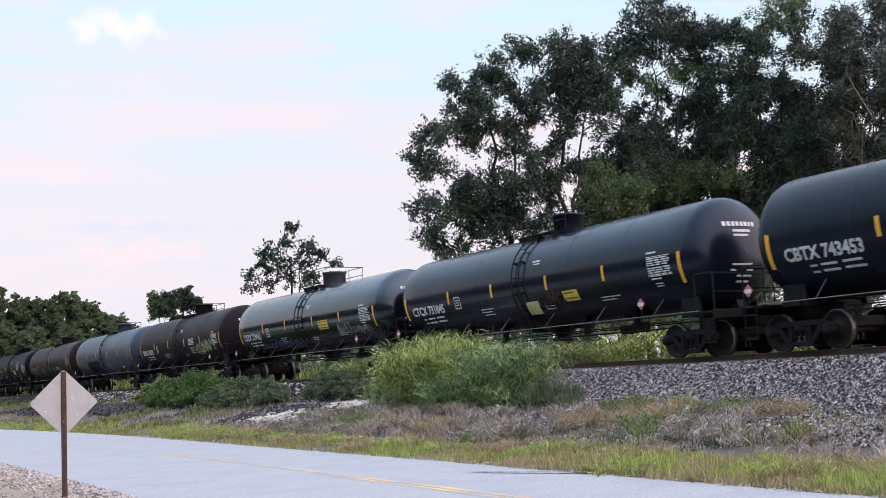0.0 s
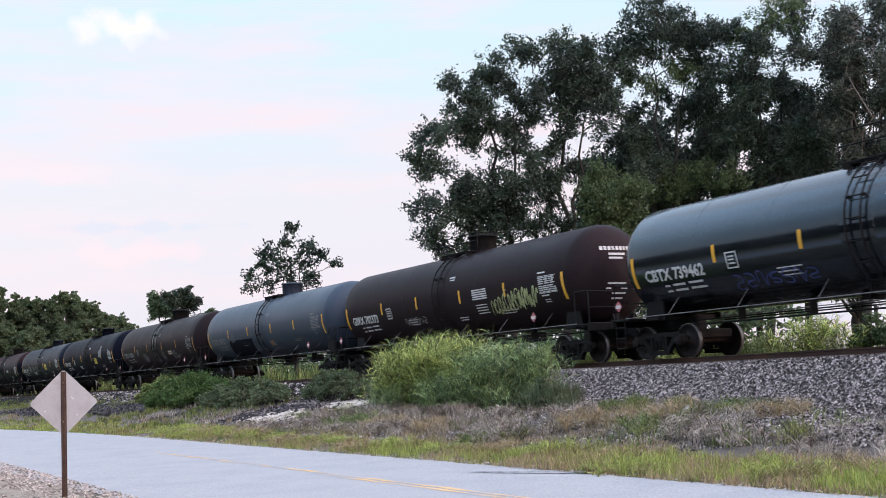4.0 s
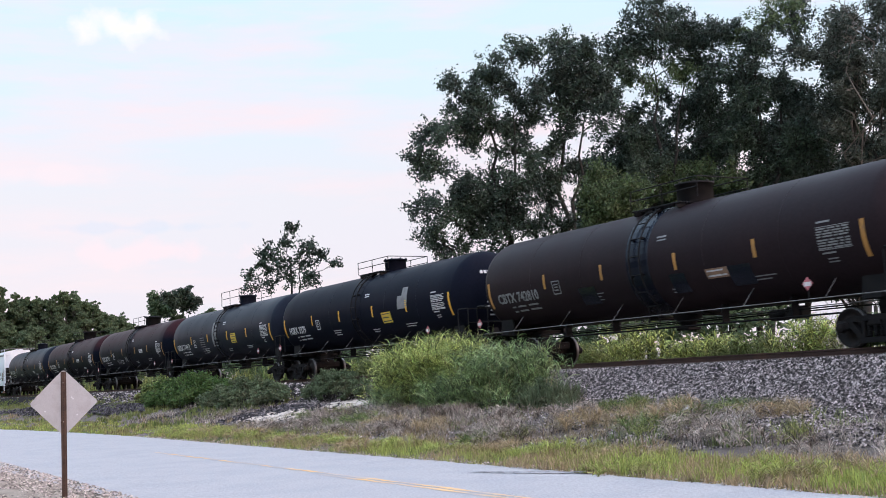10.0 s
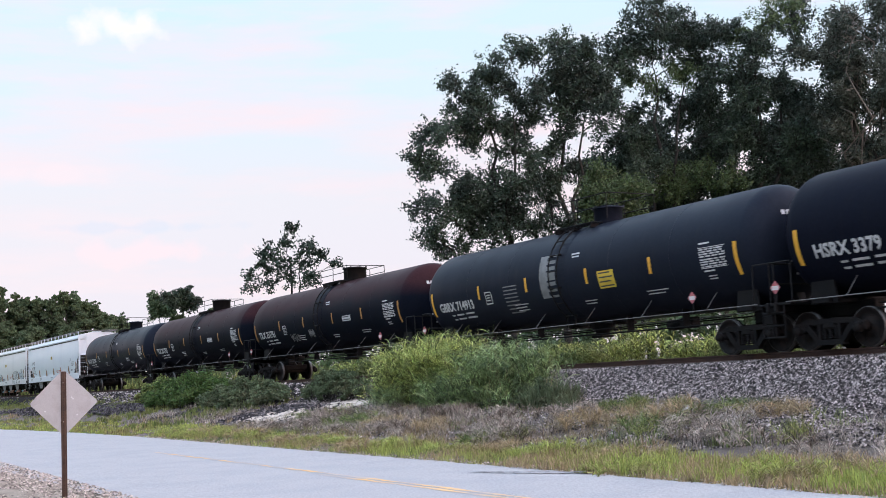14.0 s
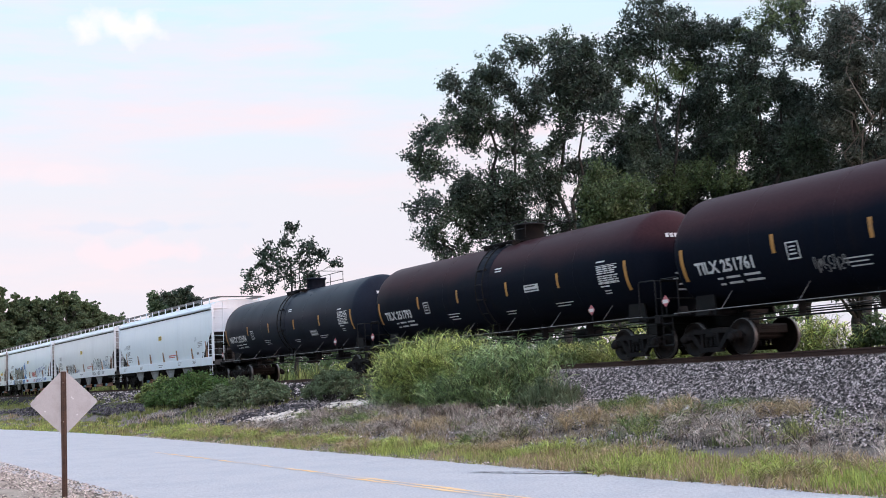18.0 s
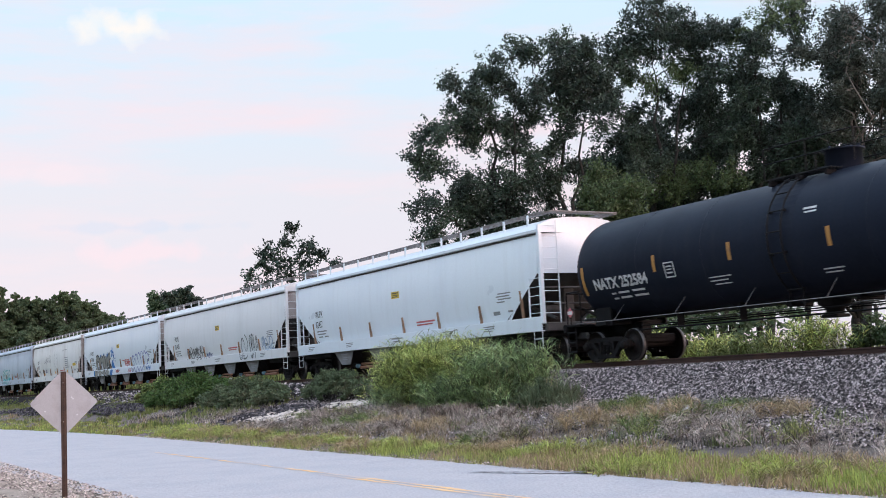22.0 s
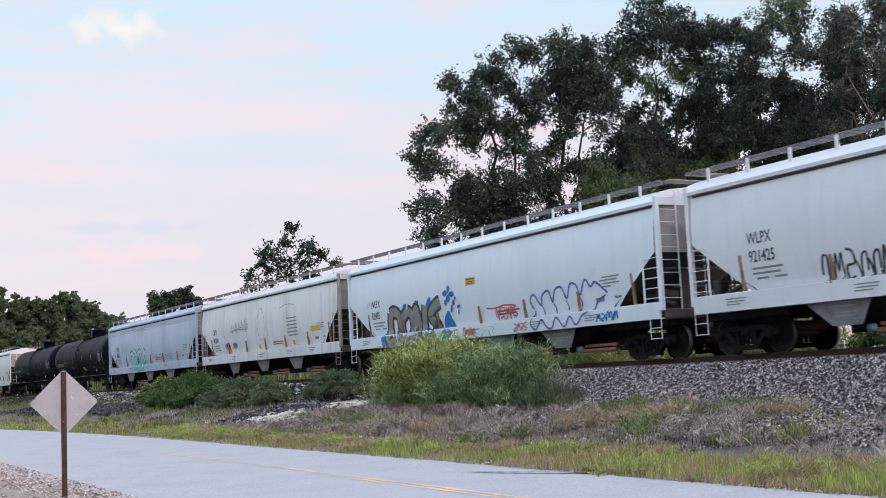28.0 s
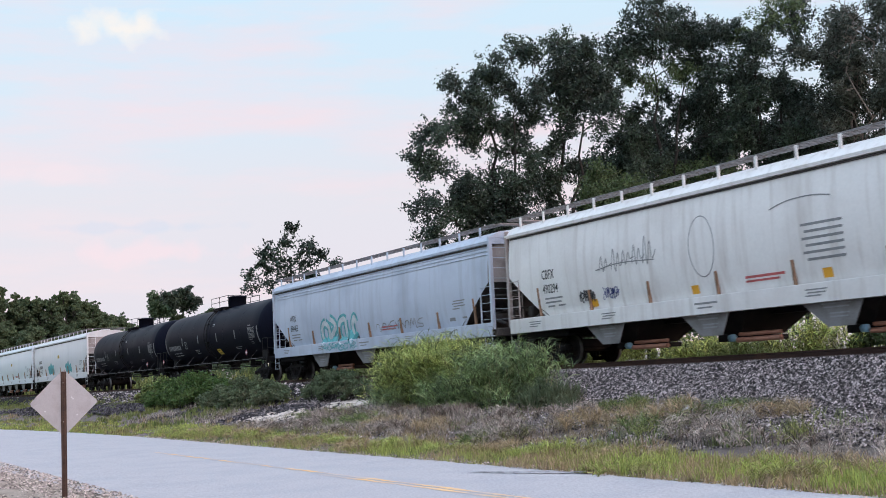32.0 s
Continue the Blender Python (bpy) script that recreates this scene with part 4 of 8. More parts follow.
def limb(g, p, q, r0, r1, r, n=6, k=6, bend=0.12):
    p, q = Vector(p), Vector(q)
    L = (q - p).length
    pts = [p.lerp(q, i / k) + Vector((r.uniform(-1, 1), r.uniform(-1, 1), r.uniform(-0.5, 0.5))) * L * bend * math.sin(math.pi * i / k) for i in range(k + 1)]
    g.tube(pts, [r0 + (r1 - r0) * i / k for i in range(k + 1)], n, cap=False)
    return pts


def tree(label, x, y, z0, tall, crown_w, crown_low, seed, leaf=M_LEAF, lumps=46, per=420, size=0.12, bare=0, lean=(0, 0), light=0, lump=0.19):
    """A trunk with limbs that end in lumps of leaves; the crown is fuller in its middle and ragged at the rim."""
    r = random.Random(seed)
    ob = thing("tree", label, "tree", "trees behind the track", at=pose(x, y, z0))
    g = Geo()
    top = Vector((lean[0], lean[1], tall * 0.86))
    trunk = limb(g, (0, 0, -0.3), top, 0.028 * tall, 0.05, r, 8, 10, 0.04)
    cs, rs = [], []
    for i in range(lumps):
        t = (i + 0.5) / lumps
        h = crown_low + (tall - crown_low) * (t ** 0.9)
        f = (h - crown_low) / max(0.1, tall - crown_low)
        w = crown_w * (0.35 + 0.65 * math.sin(math.pi * min(1, 0.16 + 0.80 * f)) ** 0.8) * (1.0 if f < 0.85 else 0.75)
        a = i * 2.399963 + r.uniform(-0.5, 0.5)
        q = w * (r.random() ** 0.55)
        c = Vector((lean[0] * f + q * math.cos(a), lean[1] * f + q * math.sin(a), h + r.uniform(-0.5, 0.5)))
        cs.append(c)
        rs.append(r.uniform(0.6, 1.4) * crown_w * lump)
        k = min(len(trunk) - 1, max(2, int(len(trunk) * (h * 0.72) / tall)))
        if i % 2 == 0:
            pts = limb(g, trunk[k], c, 0.011 * tall * (1.15 - f), 0.018, r, 5, 5, 0.10)
            for _ in range(3):
                e = c + Vector((r.uniform(-1, 1), r.uniform(-1, 1), r.uniform(-0.3, 1))) * rs[-1]
                limb(g, pts[-2], e, 0.022, 0.008, r, 4, 3, 0.1)
    part("trunk", g, M_BARK, ob, "dark rough trunk and limbs")
    if bare:
        for i in range(bare):
            gb = Geo()
            c = cs[r.randrange(len(cs) // 3, len(cs))]
            e = c + Vector((r.uniform(-1, 1), r.uniform(-1, 0.2), r.uniform(-0.2, 1))) * crown_w * 0.5
            pts = limb(gb, trunk[len(trunk) // 2 + r.randrange(0, 3)], e, 0.06, 0.012, r, 5, 6, 0.15)
            for _ in range(4):
                limb(gb, pts[r.randrange(2, 6)], e + Vector((r.uniform(-1, 1), r.uniform(-1, 1), r.uniform(-0.6, 1))) * 1.3, 0.02, 0.006, r, 4, 4, 0.2)
            part("bare_branch", gb, M_DEADWOOD, ob, "grey bare branch")
    nl = int(len(cs) * (1 - light))
    order = list(range(len(cs)))
    r.shuffle(order)
    main = order[:nl]
    # small satellite lumps make the rim ragged
    c2, r2 = [], []
    for i in main:
        c2.append(cs[i])
        r2.append(rs[i])
        for _ in range(9):
            v = Vector((r.gauss(0, 1), r.gauss(0, 1), r.gauss(0, 0.8))).normalized()
            c2.append(cs[i] + v * rs[i] * r.uniform(0.7, 1.7))
            r2.append(rs[i] * r.uniform(0.18, 0.42))
    cnt = np.maximum(14, (per * 1.0 * (np.asarray(r2) / (crown_w * lump)) ** 1.45).astype(int))
    V, F = leaf_cloud(c2, r2, cnt, size * 0.84, seed, shell=0.1, tri=True)
    part("crown", quick_mesh("crown", V, F, leaf), leaf, ob)
    if light:
        rest = order[nl:]
        V, F = leaf_cloud([cs[i] for i in rest], [rs[i] * 0.9 for i in rest], per, size, seed + 1, shell=0.3)
        part("young_crown", quick_mesh("young_crown", V, F, M_LEAF_LIGHT), M_LEAF_LIGHT, ob, "lighter yellow-green young leaves")
    return ob


def oak(label, x, y, z0, boughs, seed, leaf=M_LEAF, bare=0, depth=1.7, size=0.078, per=56, young=(), gaps=(), fill=0.55, dens=1.0):
    """A trunk that forks into limbs; each limb carries one bough of leafy twigs. boughs and the gaps between them: (x, z, half width), at about the trunk's distance."""
    r = random.Random(seed)
    boughs, own = list(boughs), list(range(len(boughs)))
    for i, j in [(i, j) for i in range(len(own)) for j in range(i)]:
        (x0, h0, r0), (x1, h1, r1) = boughs[i], boughs[j]
        c = ((x0 + x1) / 2 + r.uniform(-0.2, 0.2), (h0 + h1) / 2 + r.uniform(-0.2, 0.2), 0.66 * min(r0, r1) + 0.05)
        if r.random() < fill and math.hypot(x1 - x0, h1 - h0) < 1.8 * (r0 + r1) and all(math.hypot(c[0] - q[0], c[1] - q[1]) > c[2] * 0.8 + q[2] for q in gaps):
            boughs.append(c)
            own.append(i)
    rn = np.random.default_rng(seed)
    ob = thing("tree", label, "tree", "trees behind the track", at=pose(x, y, z0))
    top = max(q[1] for q in boughs) - z0
    g = Geo()
    mid = sum(q[0] for q in boughs) / len(boughs) - x
    trunk = limb(g, (0, 0, -0.3), (mid * 0.6, 0.2, top * 0.82), 0.012 * top + 0.04, 0.04, r, 8, 12, 0.03)
    second = limb(g, trunk[3], (mid * 0.6 + top * 0.07, -0.4, top * 0.78), 0.008 * top + 0.02, 0.03, r, 7, 9, 0.04)
    cs, rs, ts, owner = [], [], [], []
    forks = []
    for i in sorted(range(len(boughs)), key=lambda k: abs(boughs[k][0] - x - mid * 0.5) + 0.35 * abs(boughs[k][1] - z0 - top * 0.6)):
        bx, bz, br = boughs[i]
        br *= 0.94
        c = Vector((bx - x, depth * r.uniform(-1, 1), bz - z0))
        stem = [q for q in trunk[2:] + second[2:] if q.z < c.z - 0.25 * abs(q.x - c.x)] or trunk[1:3]
        near = [q for q in forks if q.z < c.z + 0.3 and (q - c).length > 0.3]
        root = min(stem + near, key=lambda q: (q - c).length)
        reach = (root - c).length
        pts = limb(g, root, c, 0.02 + 0.01 * br + 0.006 * reach, 0.012, r, 6, 7, 0.07)
        forks.append(c)
        n = int(dens * (15 * (br / 0.7) ** 2 + 8))
        owner += [own[i]] * n
        for k in range(n):
            d = Vector((r.gauss(0, 1), r.gauss(0, 1), r.gauss(0, 0.9) + 0.15)).normalized()
            f = r.uniform(0.08, 1.0) ** 0.5 * (1.45 if r.random() < 0.3 else 1.05)
            e = c + Vector((d.x, d.y * 0.8, d.z * 0.9)) * br * f * r.uniform(0.85, 1.12)
            cs.append(e)
            rs.append(r.uniform(0.13, 0.34) * (1.2 - 0.4 * f))
            ts.append(d)
            if k % 4 == 0:
                limb(g, pts[r.randrange(3, 7)], e, 0.016, 0.005, r, 4, 3, 0.12)
    part("trunk", g, M_BARK, ob, "dark rough trunk and limbs")
    for i in range(bare):
        gb = Geo()
        c = cs[r.randrange(len(cs))]
        e = c + Vector((r.uniform(-1, 1), r.uniform(-1.6, -0.3), r.uniform(-0.5, 1.2))) * 1.2
        pts = limb(gb, trunk[r.randrange(5, 11)], e, 0.055, 0.014, r, 5, 8, 0.16)
        for _ in range(9):
            k = r.randrange(2, 8)
            tip = pts[k] + Vector((r.uniform(-1, 1), r.uniform(-0.8, 0.4), r.uniform(-0.4, 1.0))) * r.uniform(0.6, 1.5)
            limb(gb, pts[k], tip, 0.018, 0.005, r, 4, 5, 0.22)
        part("bare_branch", gb, M_DEADWOOD, ob, "grey bare branch")

    def leaves(keep, mat, nm, lab=""):
        c, rad, d = (np.array([q for q, k in zip(v, keep) if k], dtype=float) for v in (cs, rs, ts))
        idx = np.repeat(np.arange(len(c)), np.maximum(16, (per * rn.uniform(0.45, 1.35, len(c)) * (rad / 0.2) ** 1.6).astype(int)))
        m = len(idx)
        w = rn.normal(size=(m, 3)) * 0.52
        along_ = rn.uniform(-1.0, 1.7, m)[:, None] * d[idx]
        p = c[idx] + (w * (1.15 - 0.25 * np.abs(along_)) + along_) * rad[idx][:, None]
        a_ = rn.normal(size=(m, 3)) + 0.6 * d[idx]
        a_ /= np.linalg.norm(a_, axis=1)[:, None]
        b_ = np.cross(a_, rn.normal(size=(m, 3)))
        b_ /= np.linalg.norm(b_, axis=1)[:, None]
        sz = (size * (0.6 + 0.8 * rn.random(m)))[:, None]
        V = np.stack([p - a_ * sz, p - b_ * sz * 0.55 + a_ * sz * 0.5, p + b_ * sz * 0.55 + a_ * sz * 0.9], 1).reshape(-1, 3)
        part(nm, quick_mesh(nm, V, np.arange(3 * m).reshape(-1, 3), mat), mat, ob, lab)

    leaves([i not in young for i in owner], leaf, "crown")
    if young:
        leaves([i in young for i in owner], M_LEAF_LIGHT, "young_crown", "lighter yellow-green young leaves")
    return ob


oak("broad dark oak with a low limb reaching out over the bank", 3.4, 57, 1.35, [
    (-1.0, 12.3, 0.67), (-0.1, 11.9, 0.67), (-1.0, 10.0, 0.72), (0.2, 9.5, 0.95), (-0.6, 8.6, 0.67), (1.3, 10.7, 0.67), (0.0, 14.2, 0.67), (1.1, 14.0, 1.0),
    (0.8, 15.7, 0.56), (2.1, 14.8, 0.89), (2.1, 16.4, 0.47), (1.6, 13.1, 0.5), (2.9, 16.8, 0.67), (4.2, 17.9, 0.72), (3.4, 15.9, 0.95), (4.9, 17.0, 0.5),
    (3.9, 14.1, 0.72), (3.7, 12.7, 0.83), (2.6, 11.0, 1.0), (4.1, 10.8, 1.22), (1.9, 9.6, 1.06), (3.4, 9.0, 1.17), (4.8, 8.9, 0.78), (5.0, 15.4, 0.55), (4.9, 14.3, 0.5), (3.0, 13.9, 0.5), (0.6, 7.6, 0.8), (2.4, 7.4, 0.9)], 51, fill=0.34, gaps=((2.2, 12.35, 0.6), (1.0, 12.7, 0.25), (0.3, 11.0, 0.3), (-1.2, 11.1, 0.28)))
oak("tall dark oak with an open crown behind the line", 5.9, 58, 1.35, [
    (6.6, 18.4, 0.74), (7.7, 18.3, 0.62), (6.2, 16.7, 0.91), (7.5, 16.9, 0.91), (5.4, 16.2, 0.4), (6.6, 15.2, 0.91), (8.0, 15.4, 0.91), (8.4, 17.2, 0.68), (5.6, 15.0, 0.62),
    (6.6, 13.5, 0.74), (8.3, 14.1, 1.02), (8.8, 15.7, 0.74), (7.3, 12.0, 0.45), (5.9, 11.6, 0.68), (5.3, 10.3, 0.85), (5.7, 12.6, 0.45), (4.7, 12.1, 0.74), (5.8, 8.9, 0.68), (5.2, 7.5, 0.8)], 52, fill=0.42, gaps=((5.5, 13.7, 0.38), (6.75, 10.6, 0.42), (6.75, 9.3, 0.5), (7.1, 12.4, 0.32)))
oak("tall wide-crowned dark oak behind the line", 11.3, 60, 1.35, [
    (9.8, 18.9, 0.82), (10.7, 19.8, 0.99), (11.7, 20.3, 0.7), (12.9, 20.1, 0.88), (13.2, 18.9, 1.11), (15.0, 19.2, 0.7), (14.2, 18.2, 1.11), (15.7, 18.8, 0.7), (9.5, 17.7, 0.64), (11.5, 18.1, 0.64), (11.5, 16.4, 0.7),
    (13.0, 16.8, 0.76), (14.5, 16.1, 1.17), (10.6, 13.5, 0.99), (9.4, 13.6, 0.99), (10.3, 14.9, 0.41), (12.7, 13.0, 1.23), (11.1, 12.2, 0.99), (14.8, 13.9, 1.23), (13.6, 15.1, 0.64), (10.4, 11.3, 0.76), (12.0, 10.6, 1.0), (9.4, 9.4, 0.9), (9.9, 16.9, 0.6), (9.2, 15.6, 0.7), (11.0, 15.3, 0.5), (12.4, 15.9, 0.6), (12.9, 14.6, 0.4)], 54, young=(10, 11, 21), fill=0.32, gaps=((10.2, 15.9, 0.45), (12.3, 17.1, 0.35), (11.7, 15.0, 0.3), (12.3, 14.7, 0.3), (13.3, 14.4, 0.24)))
oak("tall oak with lighter green upper leaves behind the line", 16.3, 59, 1.35, [
    (16.8, 18.5, 1.04), (17.9, 19.4, 1.04), (18.9, 19.8, 0.86), (16.9, 16.6, 1.09), (19.3, 17.9, 0.98), (15.6, 16.5, 0.98), (15.9, 14.6, 1.09), (18.4, 14.9, 0.98), (15.3, 12.8, 0.98),
    (18.1, 12.8, 1.04), (19.5, 13.9, 0.75), (15.2, 11.0, 1.15), (13.7, 11.0, 1.09), (17.0, 11.4, 0.86), (19.3, 11.6, 1.04), (17.3, 10.3, 1.15), (15.0, 9.2, 1.1)], 56, young=(0, 1, 12), fill=0.45, gaps=((18.2, 17.0, 0.36), (16.9, 13.7, 0.36), (15.9, 12.1, 0.36)))
oak("tall grey-green oak with many bare grey branches", 20.2, 56, 1.35, [
    (19.6, 17.5, 0.87), (21.4, 17.5, 0.93), (20.4, 15.8, 0.98), (22.3, 15.7, 0.93), (19.2, 14.4, 0.82), (21.1, 14.0, 0.66), (19.3, 12.4, 0.71), (21.7, 11.7, 0.76), (23.3, 17.4, 0.98),
    (23.3, 14.2, 0.98), (23.1, 11.7, 0.98), (20.0, 11.0, 0.66), (21.2, 10.6, 0.82), (22.6, 18.7, 0.71), (22.6, 9.8, 0.9), (19.6, 9.3, 0.9), (18.6, 16.6, 0.6), (20.5, 18.6, 0.6), (21.9, 14.6, 0.5), (20.2, 14.4, 0.7), (22.4, 13.2, 0.7)], 57, leaf=M_LEAF_GREY, bare=12, gaps=((18.6, 15.5, 0.3), (20.7, 12.6, 0.65), (19.5, 11.2, 0.4), (21.4, 14.8, 0.28)))
oak("small light-green tree below the oaks", 7.9, 54, 1.35, [
    (7.5, 10.7, 0.74), (8.1, 9.6, 0.9), (6.9, 9.8, 0.42), (8.6, 8.6, 0.79), (7.1, 8.7, 0.58), (9.1, 9.7, 0.53), (8.0, 7.6, 0.8)], 59, leaf=M_LEAF_LIGHT, depth=0.8)
# more of the wood behind them, and beyond the view
rt = random.Random(77)
for x, tall in ((9.8, 12.5), (12.4, 14.8), (15.4, 15.8), (18.0, 17.0), (20.6, 17.4), (23.5, 18.0)):
    crown = []
    for k in range(19):
        f = (k + 0.5) / 19
        crown.append((x + rt.uniform(-1, 1) * 2.3 * math.sin(math.pi * (0.2 + 0.7 * f)), 6.0 + (tall - 5.2) * f, rt.uniform(0.75, 1.05)))
    oak("dark oak in the second row of the wood", x, 66 + rt.uniform(-1.5, 1.5), 1.35, crown, 700 + int(x), fill=0.2, size=0.10)
for x, y, tall, cw, seed in ((13.6, 78, 11.0, 3.6, 61), (19.0, 78, 12.0, 3.6, 60), (25.5, 72, 16.0, 4.2, 62), (27.5, 55, 18.0, 4.2, 63)):
    tree("tall dark-green oak standing behind the railway line", x, y, 1.35, tall, cw, 3.5, seed, lumps=64, per=150, size=0.09)
oak("thin-crowned lone tree behind the railway line", -10.6, 82, 1.3, [(-10.6, 12.5, 0.56), (-11.4, 11.5, 0.72), (-9.6, 11.4, 0.72), (-12.3, 10.8, 0.44), (-13.1, 10.2, 0.60), (-13.8, 9.4, 0.60), (-11.5, 10.1, 0.80), (-9.9, 10.2, 0.80), (-8.5, 10.3, 0.56), (-7.8, 9.8, 0.40), (-10.8, 9.1, 0.80), (-9.4, 9.0, 0.72), (-14.0, 8.6, 0.40), (-12.2, 8.9, 0.64), (-12.6, 11.3, 0.24)], 70, fill=0.12, size=0.12, per=26, depth=1.2, dens=0.62)
oak("small dark tree behind the far end of the line", -26.6, 118, 1.2, [(-26.6, 11.3, 0.75), (-27.6, 10.5, 0.69), (-25.6, 10.4, 0.69), (-26.5, 10.1, 0.81), (-28.1, 10.9, 0.40)], 71, fill=0.5, size=0.14, per=50, depth=1.0)
oak("small light-green tree behind the far end of the line", -29.5, 120, 1.2, [(-30.3, 10.1, 0.53), (-29.5, 10.4, 0.70), (-28.9, 9.8, 0.70), (-30.1, 9.5, 0.59), (-30.3, 11.2, 0.29)], 72, fill=0.5, size=0.14, per=50, depth=0.8, leaf=M_LEAF_FAR)
for x, y, tall, cw, seed in ((-25.0, 121, 8.3, 2.0, 72), (-28.2, 121, 7.6, 2.2, 75), (-21.6, 121, 8.0, 2.4, 74)):
    tree("small leafy tree behind the far end of the line", x, y, 1.2, tall, cw, 1.6, seed, leaf=M_LEAF_FAR, lumps=44, per=300, size=0.14)
for i, (x, y, tall) in enumerate(((-62.4, 150, 14.0), (-60.4, 147, 13.4), (-57.2, 146, 14.0), (-58.6, 150, 13.6), (-55.6, 152, 13.4), (-52.4, 151, 13.0), (-49.2, 150, 13.5), (-47.4, 153, 12.2), (-45.8, 154, 11.0), (-44.2, 155, 10.2), (-53.3, 190, 12.0), (-60, 165, 14.0), (-55, 168, 13.6), (-55, 140, 9.4), (-50.5, 141, 8.6), (-46.5, 143, 8.2), (-42.4, 150, 8.0))):
    tree("leafy tree in the distant wood", x, y, 1.1, tall, 3.4, 0.8, 80 + i, leaf=M_LEAF_FAR, lumps=110, per=330, size=0.155, lump=0.125)


def shrub(name, label, s, u, rs, ru, tall, n, mat, seed, size=0.05, per=110):
    """A low bush: stems and small leaves in lumps."""
    r = random.Random(seed)
    x, y, a = along(s)
    p = spot(s, u, float(height(s, u)))
    ob = thing(name, label, "bush", at=Matrix.Translation(p))
    g, cs, rad = Geo(), [], []
    e1, e2 = Vector((math.cos(a), math.sin(a), 0)), Vector((-math.sin(a), math.cos(a), 0))
    for i in range(n):
        t, q = r.random() * 6.283, math.sqrt(r.random())
        h = tall * (1 - 0.6 * q * q) * r.uniform(0.35, 1.0)
        base = e1 * rs * q * math.cos(t) + e2 * ru * q * math.sin(t)
        dz = float(height(s + rs * q * math.cos(t), u + ru * q * math.sin(t))) - p.z
        c = base + Vector((0, 0, h + dz))
        cs.append(c)
        rad.append(tall * r.uniform(0.13, 0.26))
        g.tube([base * 0.8 + Vector((0, 0, dz - 0.05)), base * 0.95 + Vector((r.uniform(-0.1, 0.1), 0, dz + h * 0.5)), c], [0.018, 0.012, 0.004], 4, cap=False)
    tagged(part("stem", g, M_BARK, ob), kind="stuff")
    V, F = leaf_cloud(cs, rad, per, size, seed, shell=0.2)
    tagged(part("foliage", quick_mesh("foliage", V, F, mat), mat, ob), kind="stuff")
    return ob


shrub("bush", "dense bright green bush on the railway bank", 46.0, 4.0, 5.4, 1.5, 1.65, 240, M_SHRUB, 41, 0.075, 110)
shrub("bush", "grey-green weedy bush on the railway bank", 36.8, 4.4, 4.8, 1.2, 1.25, 150, M_SHRUB_GREY, 42, 0.065, 110)
shrub("bush", "low yellow-green bush on the railway bank", 54.5, 3.1, 3.4, 0.9, 1.3, 90, M_WEED, 43, 0.08, 110)
shrub("bush", "low grey-green bush beside the rails", 29.6, 3.2, 2.9, 0.6, 1.15, 110, M_SHRUB_GREY, 44, 0.05, 120)
shrub("bush", "bluish-green weeds at the edge of the grass clump", 13.4, 4.7, 1.5, 0.6, 0.75, 34, M_SHRUB_GREY, 45, 0.045, 90)
shrub("bush", "leafy green bush behind the track", 9.5, -4.2, 1.0, 0.5, 1.5, 30, M_LEAF_LIGHT, 46, 0.06, 110)

r = np.random.default_rng(48)
n = 1100
us = r.uniform(24, 125, n)
uu = -14 - 4 * r.random(len(us))
uz = 1.3 + (3.2 + 1.0 * np.sin(us * 0.9) * np.sin(us * 0.31 + 1)) * r.random(len(us))
V, F = leaf_cloud(spots(us, uu, uz), 0.5 + 0.5 * r.random(len(us)), 46, 0.17, 49, shell=0.1)
tagged(new("undergrowth", quick_mesh("undergrowth", V, F, M_LEAF_FAR)), "green undergrowth below the trees", "undergrowth", kind="stuff")

# ---- the warning sign, seen from behind ----
sign = thing("road_sign", "bare metal back of a diamond road sign on a rusty post", "road sign", at=pose(-6.0, 18.1, -0.03, 0, 0, 9))


def diamond():
    h, rr = 0.366, 0.05
    pts = []
    for cx_, cy_, a0 in ((h - rr, h - rr, 0), (-h + rr, h - rr, 90), (-h + rr, -h + rr, 180), (h - rr, -h + rr, 270)):
        for k in range(7):
            a = radians(a0 + 15 * k)
            pts.append((cx_ + rr * math.cos(a), cy_ + rr * math.sin(a)))
    q = math.sqrt(0.5)
    return [((x - y) * q, (x + y) * q) for x, y in pts]


part("panel", Geo().prism([(x, z + 1.495) for x, z in diamond()], 0.035, 0.040), M_SIGN, sign, "unpainted aluminium back")


def channel_post():
    g = Geo()
    prof = [(-0.042, 0.0), (-0.030, 0.0), (-0.022, -0.032), (0.022, -0.032), (0.030, 0.0), (0.042, 0.0), (0.042, 0.004), (0.027, 0.004), (0.019, -0.028), (-0.019, -0.028), (-0.027, 0.004), (-0.042, 0.004)]
    n = len(prof)
    vs = [(x, y + 0.03, z) for z in (-0.5, 1.975) for x, y in prof]
    g.add(vs, [(k, (k + 1) % n, n + (k + 1) % n, n + k) for k in range(n)] + [tuple(range(n)), tuple(range(2 * n - 1, n - 1, -1))])
    return g


